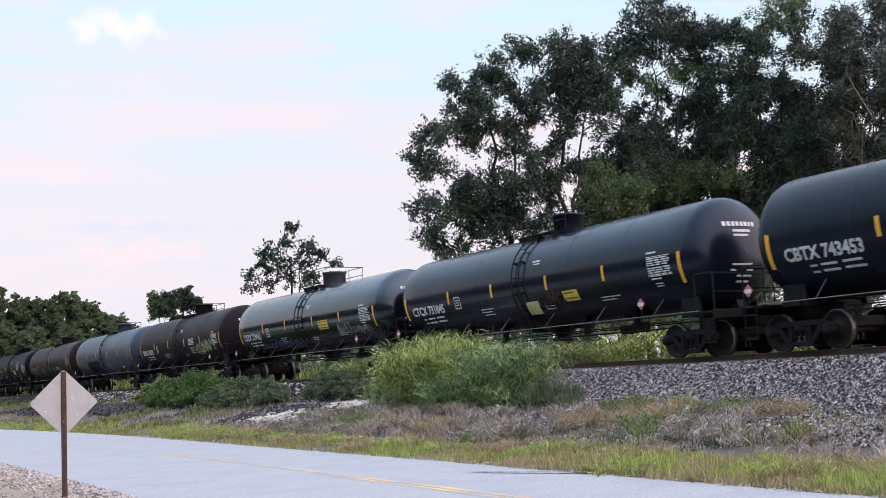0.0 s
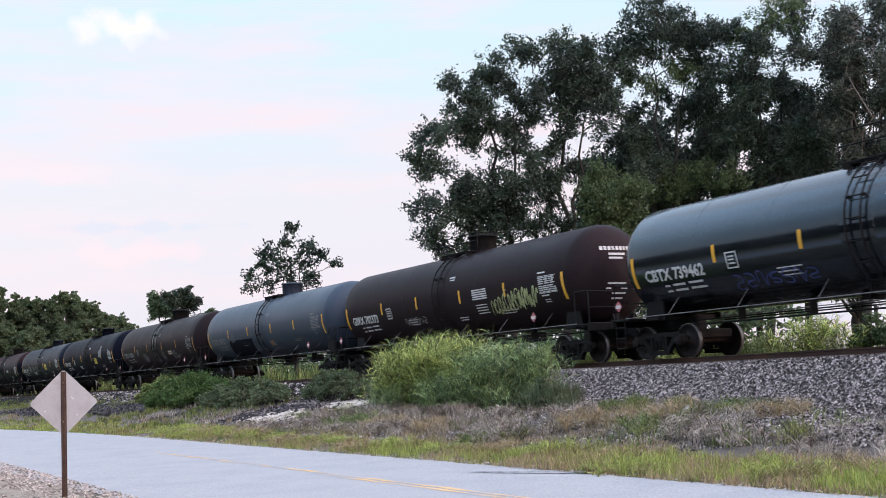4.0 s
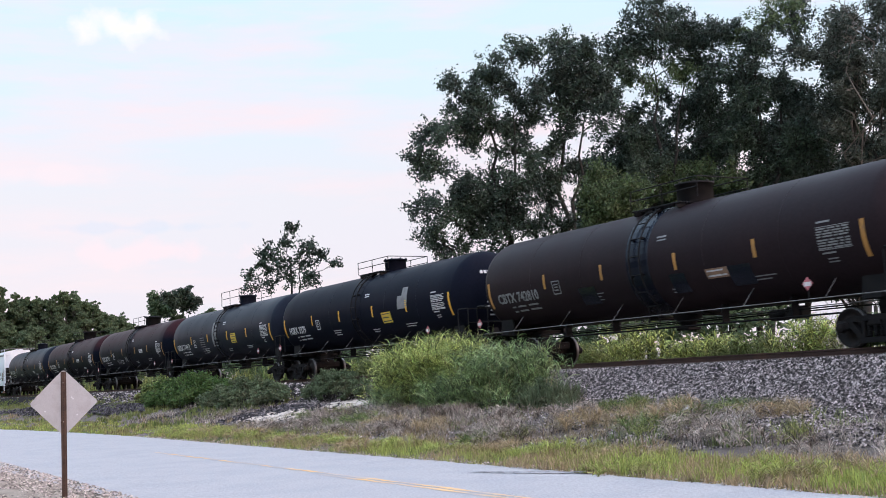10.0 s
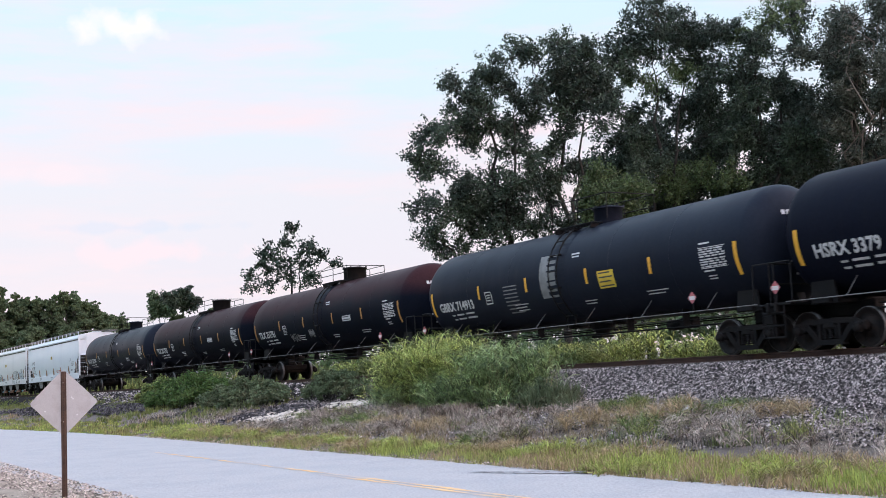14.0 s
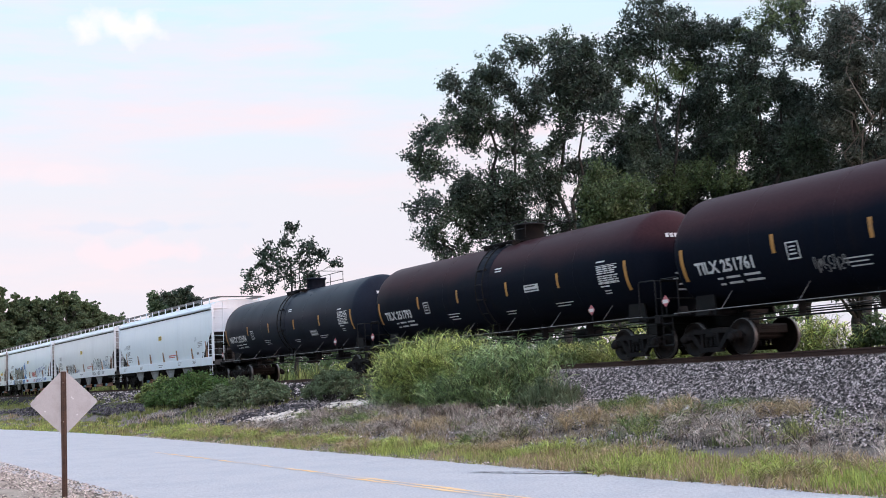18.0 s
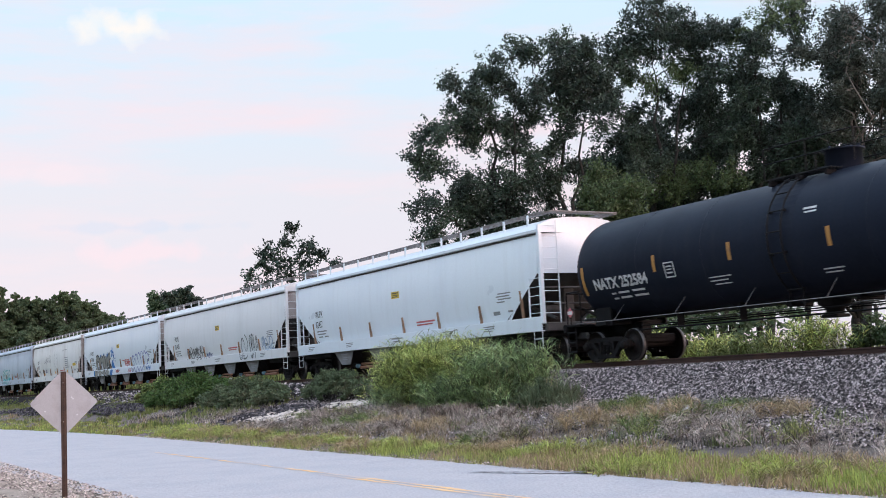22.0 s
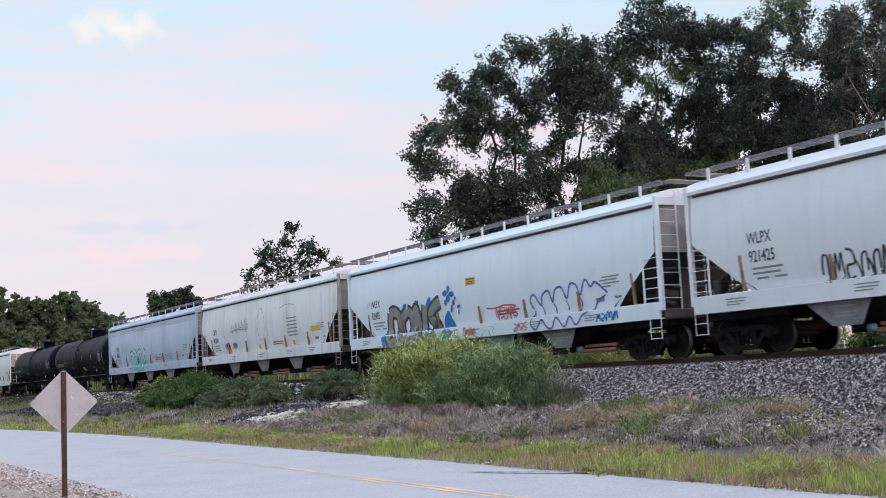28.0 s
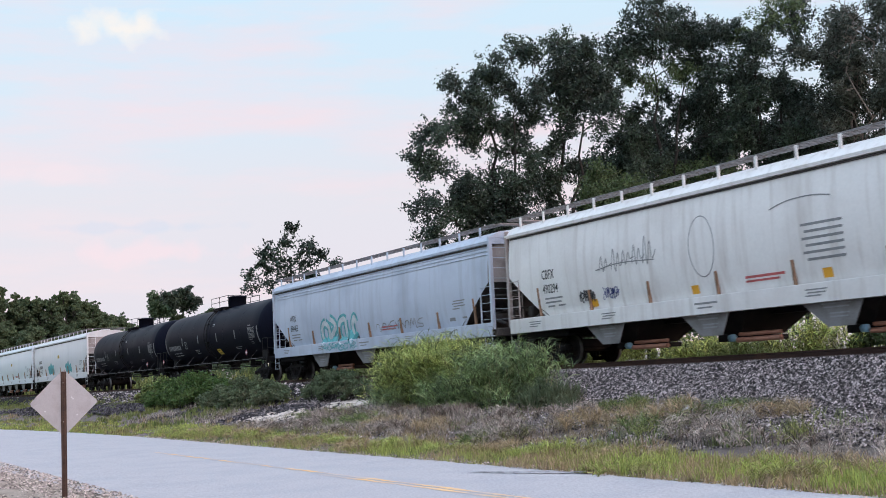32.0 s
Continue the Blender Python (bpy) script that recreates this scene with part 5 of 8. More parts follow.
part("post", channel_post, M_POST, sign, "rust-brown channel post")
holes = Geo()
for k in range(76):
    holes.turn([(-0.0030, 0.0001), (-0.0030, 0.0055), (0.0, 0.0055)], "y", 8, (0, 0.0005, -0.05 + k * 0.0254))
part("hole", holes, M_HOLE, sign, "row of punched holes")
for z in (1.20, 1.80):
    part("bolt", lambda: Geo().turn([(-0.006, 0.0), (-0.006, 0.009), (0.004, 0.009), (0.004, 0.0)], "y", 6), M_STEEL, sign, at=pose(0, -0.002, z), key="bolt")
for dx, dz in ((0.14, 1.55), (0.20, 1.30), (-0.28, 1.37), (0.12, 1.57)):
    part("scuff", lambda: Geo().turn([(-0.0006, 0.0), (-0.0006, 0.012), (0.0, 0.014)], "y", 7), M_PLATE, sign, "pale scuff mark", at=pose(dx, 0.0349, dz), key="scuff")

# ---- litter on the bank ----
p = spot(6.95, 5.15, float(height(6.95, 5.15)) + 0.05)
lit = Geo()
for i in range(5):
    lit.box((i * 0.045 - 0.09, 0.02 * math.sin(i * 2), i * 0.022), (0.07, 0.04, 0.028), 0.012, m=Euler((0.3 * i, -0.35, 0.4 * math.sin(i))).to_matrix())
litter = new("litter", lit.mesh("litter", M_LITTER))
litter.matrix_basis = pose(p.x, p.y, p.z, 0, 0, 5)
tagged(litter, "crumpled white scrap lying on the bank", "litter")
r = np.random.default_rng(90)
n = 60
ss, uu = 3.6 + 0.06 * r.normal(size=n), 6.85 + 0.05 * r.normal(size=n)
tagged(blades("straw_tuft", spots(ss, uu, height(ss, uu) + 0.1), 0.32 + 0.15 * r.random(n), 0.010 * np.ones(n), 2.2, M_STRAW, 91, 0.9), "bleached arching straw stalks on the bank", "straw tuft")
# thin utility post far behind the track
x, y, z = 14.8, 40, 1.4
tagged(part("fence_post", Geo().tube([(x, y, z - 0.2), (x, y, z + 1.9)], 0.07, 8), M_BARK), "weathered wooden fence post behind the track", "post")

# ---- the wood on the camera's own side of the road, which the tanks and the sedan mirror ----
r = np.random.default_rng(95)
n = 1300
ws, wu = r.uniform(-120, 420, n), r.uniform(42, 56, n)
wz = 14 * r.random(n)
V, F = leaf_cloud(spots(ws, wu, wz), 2.0 + 1.6 * r.random(n), 46, 1.1, 96, shell=0.1)
tagged(new("roadside_wood", quick_mesh("roadside_wood", V, F, M_LEAF)), "dark wood across the road behind the camera", "wood", kind="stuff")


# ---- the train: local x runs forwards, the roadside is at -y, z from the rail top ----
TR, TZ = 1.525, 2.70


def wheelset_geo():
    g = Geo()
    for sg in (1, -1):
        y = sg * 0.72
        prof = [(-0.07, 0.09), (-0.07, 0.15), (-0.035, 0.19), (-0.02, 0.36), (-0.065, 0.39), (-0.065, 0.452)]
        g.turn([(y + a * sg, r) for a, r in prof], "y", 22)
        g.turn([(y - 0.065 * sg, 0.482), (y - 0.033 * sg, 0.482), (y - 0.028 * sg, 0.462)], "y", 22)
        g.turn([(y - 0.065 * sg, 0.452), (y - 0.065 * sg, 0.482)], "y", 22)
        g.turn([(y - 0.028 * sg, 0.462), (y + 0.065 * sg, 0.455), (y + 0.065 * sg, 0.445)], "y", 22, slot=1)
        g.turn([(y + 0.065 * sg, 0.445), (y + 0.065 * sg, 0.39), (y + 0.02 * sg, 0.36), (y + 0.035 * sg, 0.19), (y + 0.07 * sg, 0.15), (y + 0.07 * sg, 0.09)], "y", 22)
        for k in range(6):
            t = k * math.pi / 3
            g.turn([(y + 0.03 * sg, 0.0), (y + 0.03 * sg, 0.022), (y + 0.022 * sg, 0.022)], "y", 6, (0.27 * math.cos(t), 0, 0.27 * math.sin(t)))
    g.turn([(-1.02, 0.0), (-1.02, 0.075), (-0.8, 0.08), (-0.5, 0.085), (0.5, 0.085), (0.8, 0.08), (1.02, 0.075), (1.02, 0.0)], "y", 16)
    return g


def side_frame_geo():
    """The cast frame over two axle boxes, with its two windows."""
    g = Geo()
    y0, y1 = -0.07, 0.07
    g.prism([(-1.02, 0.58), (-0.62, 0.70), (0.62, 0.70), (1.02, 0.58), (1.02, 0.50), (0.60, 0.58), (-0.60, 0.58), (-1.02, 0.50)], y0, y1)
    g.prism([(-0.74, 0.52), (-0.62, 0.60), (-0.28, 0.20), (-0.36, 0.12)], y0, y1)
    g.prism([(0.74, 0.52), (0.62, 0.60), (0.28, 0.20), (0.36, 0.12)], y0, y1)
    g.prism([(-0.42, 0.10), (0.42, 0.10), (0.36, 0.22), (-0.36, 0.22)], y0 - 0.02, y1 + 0.02)
    for x in (-0.30, 0.30):
        g.box((x, 0, 0.41), (0.09, 0.15, 0.40), 0.015)
    for x in (-0.889, 0.889):
        g.box((x, 0, 0.50), (0.34, 0.20, 0.24), 0.05)
    return g


def cap_geo():
    return Geo().turn([(-0.10, 0.0), (-0.10, 0.09), (-0.06, 0.115), (0.05, 0.12), (0.05, 0.0)], "y", 14)


def spring_geo():
    """One coil spring, as a ridged column."""
    prof = [(0.22, 0.0)]
    for k in range(7):
        z = 0.24 + k * 0.047
        prof += [(z, 0.052), (z + 0.014, 0.07), (z + 0.028, 0.052)]
    return Geo().turn(prof + [(0.58, 0.0)], "z", 10)


def bolster_geo():
    g = Geo().box((0, 0, 0.56), (0.36, 2.15, 0.20), 0.04).box((0, 0, 0.68), (0.5, 0.7, 0.1), 0.02)
    g.turn([(0.68, 0.0), (0.68, 0.2), (0.78, 0.2)], "z", 16)
    for y in (-0.72, 0.72):
        g.box((0, y, 0.70), (0.3, 0.2, 0.06), 0.01)
    g.tube([(-0.5, -0.5, 0.42), (0.5, -0.5, 0.42)], 0.03, 6).tube([(-0.5, 0.5, 0.42), (0.5, 0.5, 0.42)], 0.03, 6)
    for x in (-0.45, 0.45):
        g.box((x, 0, 0.42), (0.12, 1.5, 0.1), 0.02)
    return g


SPINNERS = []


def rigging_geo():
    """Brake beams and levers between the wheels."""
    g = Geo().box((0, 0, 0.52), (0.9, 1.25, 0.34), 0.04).box((-0.89, 0, 0.62), (0.5, 1.2, 0.26), 0.04).box((0.89, 0, 0.62), (0.5, 1.2, 0.26), 0.04)
    return g.box((0, 0, 0.66), (2.3, 0.7, 0.12), 0.03)


def underframe_geo():
    """The deep centre sill under a hopper with its cross bearers."""
    g = Geo().box((0, 0, 1.10), (19.2, 0.5, 0.24), 0.03)
    for sx in (-1, 1):
        g.box((sx * 8.3, 0, 1.02), (2.9, 2.7, 0.30), 0.04)
    return g


def add_truck(car, x):
    tr_ = part("truck", bolster_geo, M_TRUCK, car, "cast steel truck bolster", at=pose(x, 0, 0), key="bolster")
    part("brake_rigging", rigging_geo, M_TRUCK, tr_, key="rigging")
    for y in (-1.0, 1.0):
        part("side_frame", side_frame_geo, M_TRUCK, tr_, at=pose(0, y, 0), key="side_frame")
        for sx in (-0.17, 0.0, 0.17):
            part("spring", spring_geo, M_TRUCK, tr_, at=pose(sx, y, 0), key="spring")
        for dx in (-0.889, 0.889):
            part("bearing_cap", cap_geo, M_TRUCK, tr_, at=pose(dx, y * 1.10, 0.457, 0, 0, 0 if y < 0 else 180), key="bearing_cap")
    for dx in (-0.889, 0.889):
        SPINNERS.append((car, part("wheelset", wheelset_geo, (M_WHEEL, M_TREAD), tr_, "dark wheels with polished treads on one axle", at=pose(dx, 0, 0.457), key="wheelset"), x + dx))


def coupler_geo():
    g = Geo().box((0, 0, 0), (0.75, 0.14, 0.18), 0.03)
    g.prism([(0.33, -0.14), (0.55, -0.16), (0.62, 0.0), (0.55, 0.16), (0.33, 0.14)], -0.17, 0.10)
    g.box((0.2, 0, 0.1), (0.12, 0.3, 0.12), 0.02)
    return g


def hose_geo():
    return Geo().tube([(0, 0, 0), (0.15, 0.02, -0.2), (0.4, 0.02, -0.34), (0.62, 0.0, -0.2)], 0.025, 6)


def on_tank(x, z, lift=0.006):
    dz = max(-TR * 0.995, min(TR * 0.995, z - TZ))
    return (x, -math.sqrt(TR * TR - dz * dz) - lift, z)


def patch_tank(x0, x1, z0, z1, n=6, skew=0.0):
    """A painted or stuck-on panel that follows the tank's curve, with a little thickness."""
    g = Geo()
    for lift, flip in ((0.008, False),):
        vs = [on_tank(x + skew * (z0 + (z1 - z0) * k / n - z0), z0 + (z1 - z0) * k / n, lift) for k in range(n + 1) for x in (x0, x1)]
        g.add(vs, [(2 * k, 2 * k + 1, 2 * k + 3, 2 * k + 2) for k in range(n)], True)
    vs = [on_tank(x, z, l) for l in (0.0, 0.008) for x, z in ((x0, z0), (x1, z0), (x1, z1), (x0, z1))]
    g.add(vs, [(0, 1, 5, 4), (2, 3, 7, 6)])
    return g


def bars(surface, rows, lift=0.006):
    """Rows of unreadable print as plain bars: (x0, x1, z, height)."""
    g = Geo()
    for x0, x1, z, h in rows:
        g.add([surface(x0, z - h / 2, lift), surface(x1, z - h / 2, lift), surface(x1, z + h / 2, lift), surface(x0, z + h / 2, lift)], [(0, 1, 2, 3)])
    return g


def lettering(text, size, surface, x, z, bold=0.012, width=1.0):
    """Letters of the built-in font laid on a surface, cut in bands so that they follow its curve."""
    cu = bpy.data.curves.new("letters", "FONT")
    cu.body, cu.size, cu.offset, cu.resolution_u = text, size, bold * size, 2
    tmp = bpy.data.objects.new("letters", cu)
    scene.collection.objects.link(tmp)
    me = bpy.data.meshes.new_from_object(tmp.evaluated_get(bpy.context.evaluated_depsgraph_get()))
    bpy.data.objects.remove(tmp)
    bm = bmesh.new()
    bm.from_mesh(me)
    for k in range(1, 6):
        bmesh.ops.bisect_plane(bm, geom=bm.verts[:] + bm.edges[:] + bm.faces[:], plane_co=(0, size * (k / 6 - 0.05), 0), plane_no=(0, 1, 0))
    for v in bm.verts:
        v.co = surface(x + v.co.x * width, z + v.co.y, 0.007)
    bm.to_mesh(me)
    bm.free()
    return me


def text_part(name, text, size, surface, x, z, mat, parent, width=1.0, bold=0.012):
    me = lettering(text, size, surface, x, z, bold, width)
    me.materials.clear()
    me.materials.append(mat)
    ob = new(name, me)
    ob.parent = parent
    return ob


def ribbon(surface, pts, w, lift=0.007):
    """A painted stroke along points (x, z) on a side."""
    g = Geo()
    vs = []
    for i, (x, z) in enumerate(pts):
        x0, z0 = pts[max(0, i - 1)]
        x1, z1 = pts[min(len(pts) - 1, i + 1)]
        L = math.hypot(x1 - x0, z1 - z0) or 1
        nx, nz = -(z1 - z0) / L * w / 2, (x1 - x0) / L * w / 2
        vs += [surface(x - nx, z - nz, lift), surface(x + nx, z + nz, lift)]
    g.add(vs, [(2 * i, 2 * i + 1, 2 * i + 3, 2 * i + 2) for i in range(len(pts) - 1)], True)
    return g


def scrawl(surface, x0, x1, z0, z1, n, seed, w):
    """Quick hooked and zigzag strokes of spray paint, no letters."""
    r = random.Random(seed)
    g = Geo()
    step = (x1 - x0) / n
    for i in range(n):
        cx_ = x0 + step * (i + 0.5)
        k_ = (i * 2 + seed + int(r.random() * 2)) % 3
        mx = r.choice((-1, 1))
        top, low = z1 - r.uniform(0, 0.25) * (z1 - z0), z0 + r.uniform(0, 0.2) * (z1 - z0)
        if k_ == 0:
            key = [(-0.35, low + 0.3 * (top - low)), (-0.3, top), (0.05, top - 0.1 * (top - low)), (0.1, low), (0.3, low + 0.5 * (top - low)), (0.5, top - 0.2 * (top - low))]
        elif k_ == 1:
            key = [(0.3, top), (-0.15, top - 0.1 * (top - low)), (-0.3, (top + low) / 2), (0.25, (top + low) / 2 - 0.05), (0.2, low), (-0.35, low + 0.08 * (top - low))]
        else:
            key = [(-0.4, low), (-0.2, top), (0.0, low + 0.35 * (top - low)), (0.2, top), (0.35, low), (0.55, low + 0.15 * (top - low))]
        pts = []
        for a in range(len(key) - 1):
            p0, p1, p2, p3 = key[max(0, a - 1)], key[a], key[a + 1], key[min(len(key) - 1, a + 2)]
            for q in range(5):
                t = q / 5
                f = [0.5 * (2 * p1[d] + (p2[d] - p0[d]) * t + (2 * p0[d] - 5 * p1[d] + 4 * p2[d] - p3[d]) * t * t + (3 * p1[d] - p0[d] - 3 * p2[d] + p3[d]) * t ** 3) for d in (0, 1)]
                pts.append((cx_ + mx * step * r.uniform(1.1, 1.2) * f[0] + 0.1 * (f[1] - z0), min(z1, max(z0, f[1]))))
        q = ribbon(surface, pts, w * r.uniform(0.8, 1.2), 0.009 + 0.0006 * i)
        g.add(q.v, q.f, True)
    return g


def tag_strokes(surface, x0, x1, z0, z1, n, seed, w):
    """Quick interlocking arcs and spikes of spray paint, no letters."""
    r = random.Random(seed)
    kinds = [[(0, 0.0), (0.1, 0.8), (0.35, 1.0), (0.6, 0.55), (0.62, 0.1), (0.8, 0.4), (1.1, 0.85), (1.3, 0.5)],
             [(0.9, 0.85), (0.5, 1.0), (0.1, 0.7), (0.1, 0.25), (0.5, 0.0), (0.95, 0.3), (1.2, 0.1)],
             [(-0.1, 0.3), (0.15, 0.95), (0.3, 0.2), (0.5, 1.0), (0.72, 0.1), (1.0, 0.6), (1.25, 0.3)]]
    g = Geo()
    step = (x1 - x0) / (n + 0.4)
    for i in range(n):
        key = kinds[(i + seed + (r.random() < 0.4)) % 3]
        a, h, lean = step * r.uniform(1.1, 1.35), (z1 - z0) * r.uniform(0.6, 1.0), r.uniform(0.0, 0.3)
        b = z0 + r.uniform(0, 0.2) * (z1 - z0)
        ks = [(x0 + step * i + a * (x + r.uniform(-0.08, 0.08)) + lean * h * z, b + h * z * r.uniform(0.9, 1.0)) for x, z in key]
        pts = []
        for q in range(len(ks) - 1):
            p0, p1, p2, p3 = ks[max(0, q - 1)], ks[q], ks[q + 1], ks[min(len(ks) - 1, q + 2)]
            for k in range(4):
                t = k / 4
                pts.append(tuple(0.5 * (2 * p1[d] + (p2[d] - p0[d]) * t + (2 * p0[d] - 5 * p1[d] + 4 * p2[d] - p3[d]) * t * t + (3 * p1[d] - p0[d] - 3 * p2[d] + p3[d]) * t ** 3) for d in (0, 1)))
        q = ribbon(surface, [(x, min(z1, max(z0, z))) for x, z in pts], w * r.uniform(0.6, 1.1), 0.009 + 0.0006 * i)
        g.add(q.v, q.f, True)
    return g


def balloons(surface, specs, w=0.0, lean=0.16, lift=0.008, slit=True):
    """Tall bulging shapes side by side, (x, z, half width, half height, point): filled, or their outlines of width w."""
    g = Geo()
    for i, (cx_, cz, hx, hz, point) in enumerate(specs):
        def edge(a, f, cx_=cx_, cz=cz, hx=hx, hz=hz, point=point, i=i):
            rr = f * (1 + 0.07 * math.sin(3 * a + i * 1.7) + 0.05 * math.sin(5 * a + i))
            z = cz + hz * rr * math.sin(a) * (1 + point * max(0, math.sin(a)) ** 6)
            return (cx_ + hx * rr * math.cos(a) * (1 - 0.45 * point * max(0, math.sin(a))) + lean * (z - cz), z)
        if w:
            for f in (1.0,):
                q = ribbon(surface, [edge(2 * math.pi * k / 28, f) for k in range(29)], w, lift + 0.006 + 0.0008 * i)
                g.add(q.v, q.f, True)
            if slit:
                q = ribbon(surface, [(cx_ + lean * hz * t, cz + hz * t) for t in (-0.45, -0.2, 0.1, 0.35, 0.5)], w * 0.7, lift + 0.006 + 0.0008 * i)
                g.add(q.v, q.f, True)
        else:
            m_, rings = 24, 5
            vs = [surface(cx_, cz, lift + 0.0008 * i)] + [surface(*edge(2 * math.pi * k / m_, q / rings), lift + 0.0008 * i) for q in range(1, rings + 1) for k in range(m_)]
            fs = [(0, 1 + k, 1 + (k + 1) % m_) for k in range(m_)]
            for q in range(rings - 1):
                b = 1 + q * m_
                fs += [(b + k, b + (k + 1) % m_, b + m_ + (k + 1) % m_, b + m_ + k) for k in range(m_)]
            g.add(vs, fs, True)
    return g


def tank_shell(top=False):
    g = Geo()
    prof = []
    for k in range(9):
        a = math.pi / 2 * k / 8
        prof.append((-7.9 - 0.74 * math.cos(a), TR * math.sin(a)))
    n_seg = 16
    body = [(-7.9 + 15.8 * i / n_seg, TR) for i in range(1, n_seg)]
    full = prof + body + [(-x, r_) for x, r_ in prof[::-1]]
    full[0] = (full[0][0], 0.001)
    full[-1] = (full[-1][0], 0.001)
    g.turn(full, "x", 56, (0, 0, TZ))
    return g


def band_geo(x, w):
    g = Geo()
    p = 0.003 if w < 0.1 else 0.006
    return g.turn([(x - w / 2, TR), (x - w / 2 + p / 2, TR + p), (x + w / 2 - p / 2, TR + p), (x + w / 2, TR)], "x", 56, (0, 0, TZ), smooth=w < 0.1)


def dome_geo(r, h):
    g = Geo()
    g.turn([(4.05, r), (4.30 + h, r), (4.30 + h, r + 0.05), (4.35 + h, r + 0.05), (4.38 + h, r * 0.8), (4.41 + h, 0.01)], "z", 28, (0.85, 0, 0))
    for k in range(8):
        a = k * math.pi / 4
        g.turn([(4.30 + h, 0.03), (4.40 + h, 0.03), (4.40 + h, 0.0)], "z", 6, (0.85 + (r + 0.02) * math.cos(a), (r + 0.02) * math.sin(a), 0))
    return g


def ladder_geo():
    g = Geo()
    for x in (-0.22, 0.22):
        pts = []
        for k in range(13):
            a = radians(-52 + k * 10.4)
            pts.append((x, -(TR + 0.10) * math.cos(a), TZ + (TR + 0.10) * math.sin(a)))
        g.tube([(x, pts[0][1] - 0.02, 1.0)] + pts, 0.024, 6)
    for k in range(7):
        a = radians(-50 + k * 18)
        y, z = -(TR + 0.10) * math.cos(a), TZ + (TR + 0.10) * math.sin(a)
        g.tube([(-0.22, y, z), (0.22, y, z)], 0.018, 6)
        if k % 2 == 0:
            for x in (-0.22, 0.22):
                g.box((x, y * 0.97, z), (0.07, 0.12, 0.07), 0.01)
    return g


def platform_geo():
    """Narrow grating boards close to the tank on both sides of the manway, on short feet."""
    g = Geo()
    for sg in (-1, 1):
        for k in range(4):
            g.box((0.15, sg * (0.50 + 0.11 * k), 4.20), (2.1, 0.04, 0.04), 0.008)
        for k in range(8):
            g.box((-0.85 + k * 0.28, sg * 0.67, 4.195), (0.03, 0.38, 0.03))
        for x in (-0.8, 0.1, 1.0):
            g.box((x, sg * 0.66, 4.12), (0.06, 0.34, 0.13), 0.01)
    g.box((-0.80, 0, 4.21), (0.3, 1.2, 0.035), 0.008)
    return g


def railing_geo(h=0.75):
    g = Geo()
    for sg in (-1, 1):
        for x in (-0.85, 0.5, 1.95):
            g.tube([(x, sg * 0.90, 4.22), (x, sg * 0.90, 4.22 + h)], 0.016, 6)
        for zz in (4.22 + h, 4.22 + h * 0.5):
            g.tube([(-0.85, sg * 0.90, zz), (1.95, sg * 0.90, zz)], 0.016, 6)
    g.tube([(1.95, -0.90, 4.22 + h), (1.95, 0.90, 4.22 + h)], 0.016, 6)
    return g


def side_pipe_geo():
    g = Geo()
    for sg in (-1, 1):
        g.tube([(-8.3, sg * 1.46, 1.16), (8.3, sg * 1.46, 1.16)], 0.014, 8)
        for i in range(6):
            x = -6.5 + i * 2.6
            g.tube([(x, sg * 1.46, 1.16), (x, sg * 1.05, 1.62)], 0.009, 5)
    return g


def brake_rods_geo():
    g = Geo()
    g.tube([(-6.3, -0.75, 0.86), (6.3, -0.75, 0.82)], 0.026, 6)
    for x in (-4.6, -2.2, 2.4, 4.8):
        g.box((x, -0.65, 1.08), (0.04, 0.25, 0.48), 0.008)
    g.turn([(-0.25, 0.0), (-0.25, 0.14), (0.25, 0.14), (0.25, 0.0)], "x", 14, (3.9, -0.25, 0.92))
    g.box((4.6, -0.35, 0.95), (0.5, 0.35, 0.3), 0.04)
    return g


def thin_rod_geo():
    return Geo().tube([(-6.4, 0, 0.98), (6.4, 0, 1.0)], 0.02, 6)


def outlet_geo():
    g = Geo()
    g.turn([(1.28, 0.42), (1.1, 0.40), (0.98, 0.24), (0.80, 0.20), (0.80, 0.0)], "z", 20, (0.2, 0, 0))
    for x in (-0.9, 1.3):
        g.box((x, 0, 1.18), (0.12, 0.9, 0.16), 0.03)
    g.box((0.2, 0, 0.80), (0.5, 0.5, 0.08), 0.02)
    return g


def stub_sill_geo():
    g = Geo().box((8.0, 0, 0.93), (2.3, 0.36, 0.36), 0.03)
    g.box((7.55, 0, 1.12), (0.5, 2.3, 0.14), 0.02)
    for y in (-1.0, 1.0):
        g.prism([(7.15, 1.05), (7.95, 1.05), (7.85, 1.85), (7.25, 1.85)], y - 0.03, y + 0.03)
    g.prism([(7.1, 1.0), (8.5, 1.0), (8.2, 1.75), (7.3, 1.75)], -0.14, 0.14)
    return g


def end_platform_geo():
    g = Geo().box((8.55, 0, 1.12), (0.75, 2.9, 0.05), 0.01).box((8.9, 0, 1.05), (0.1, 3.0, 0.24), 0.02)
    for y in (-1.42, 1.42):
        for dz in (0.92, 0.62, 0.34):
            g.box((8.62, y, dz), (0.42, 0.05, 0.04), 0.008)
        for dx in (8.42, 8.82):
            g.tube([(dx, y, 1.12), (dx, y, 0.32)], 0.018, 6)
    g.box((8.2, -0.9, 0.78), (0.35, 0.3, 0.25), 0.03)
    return g


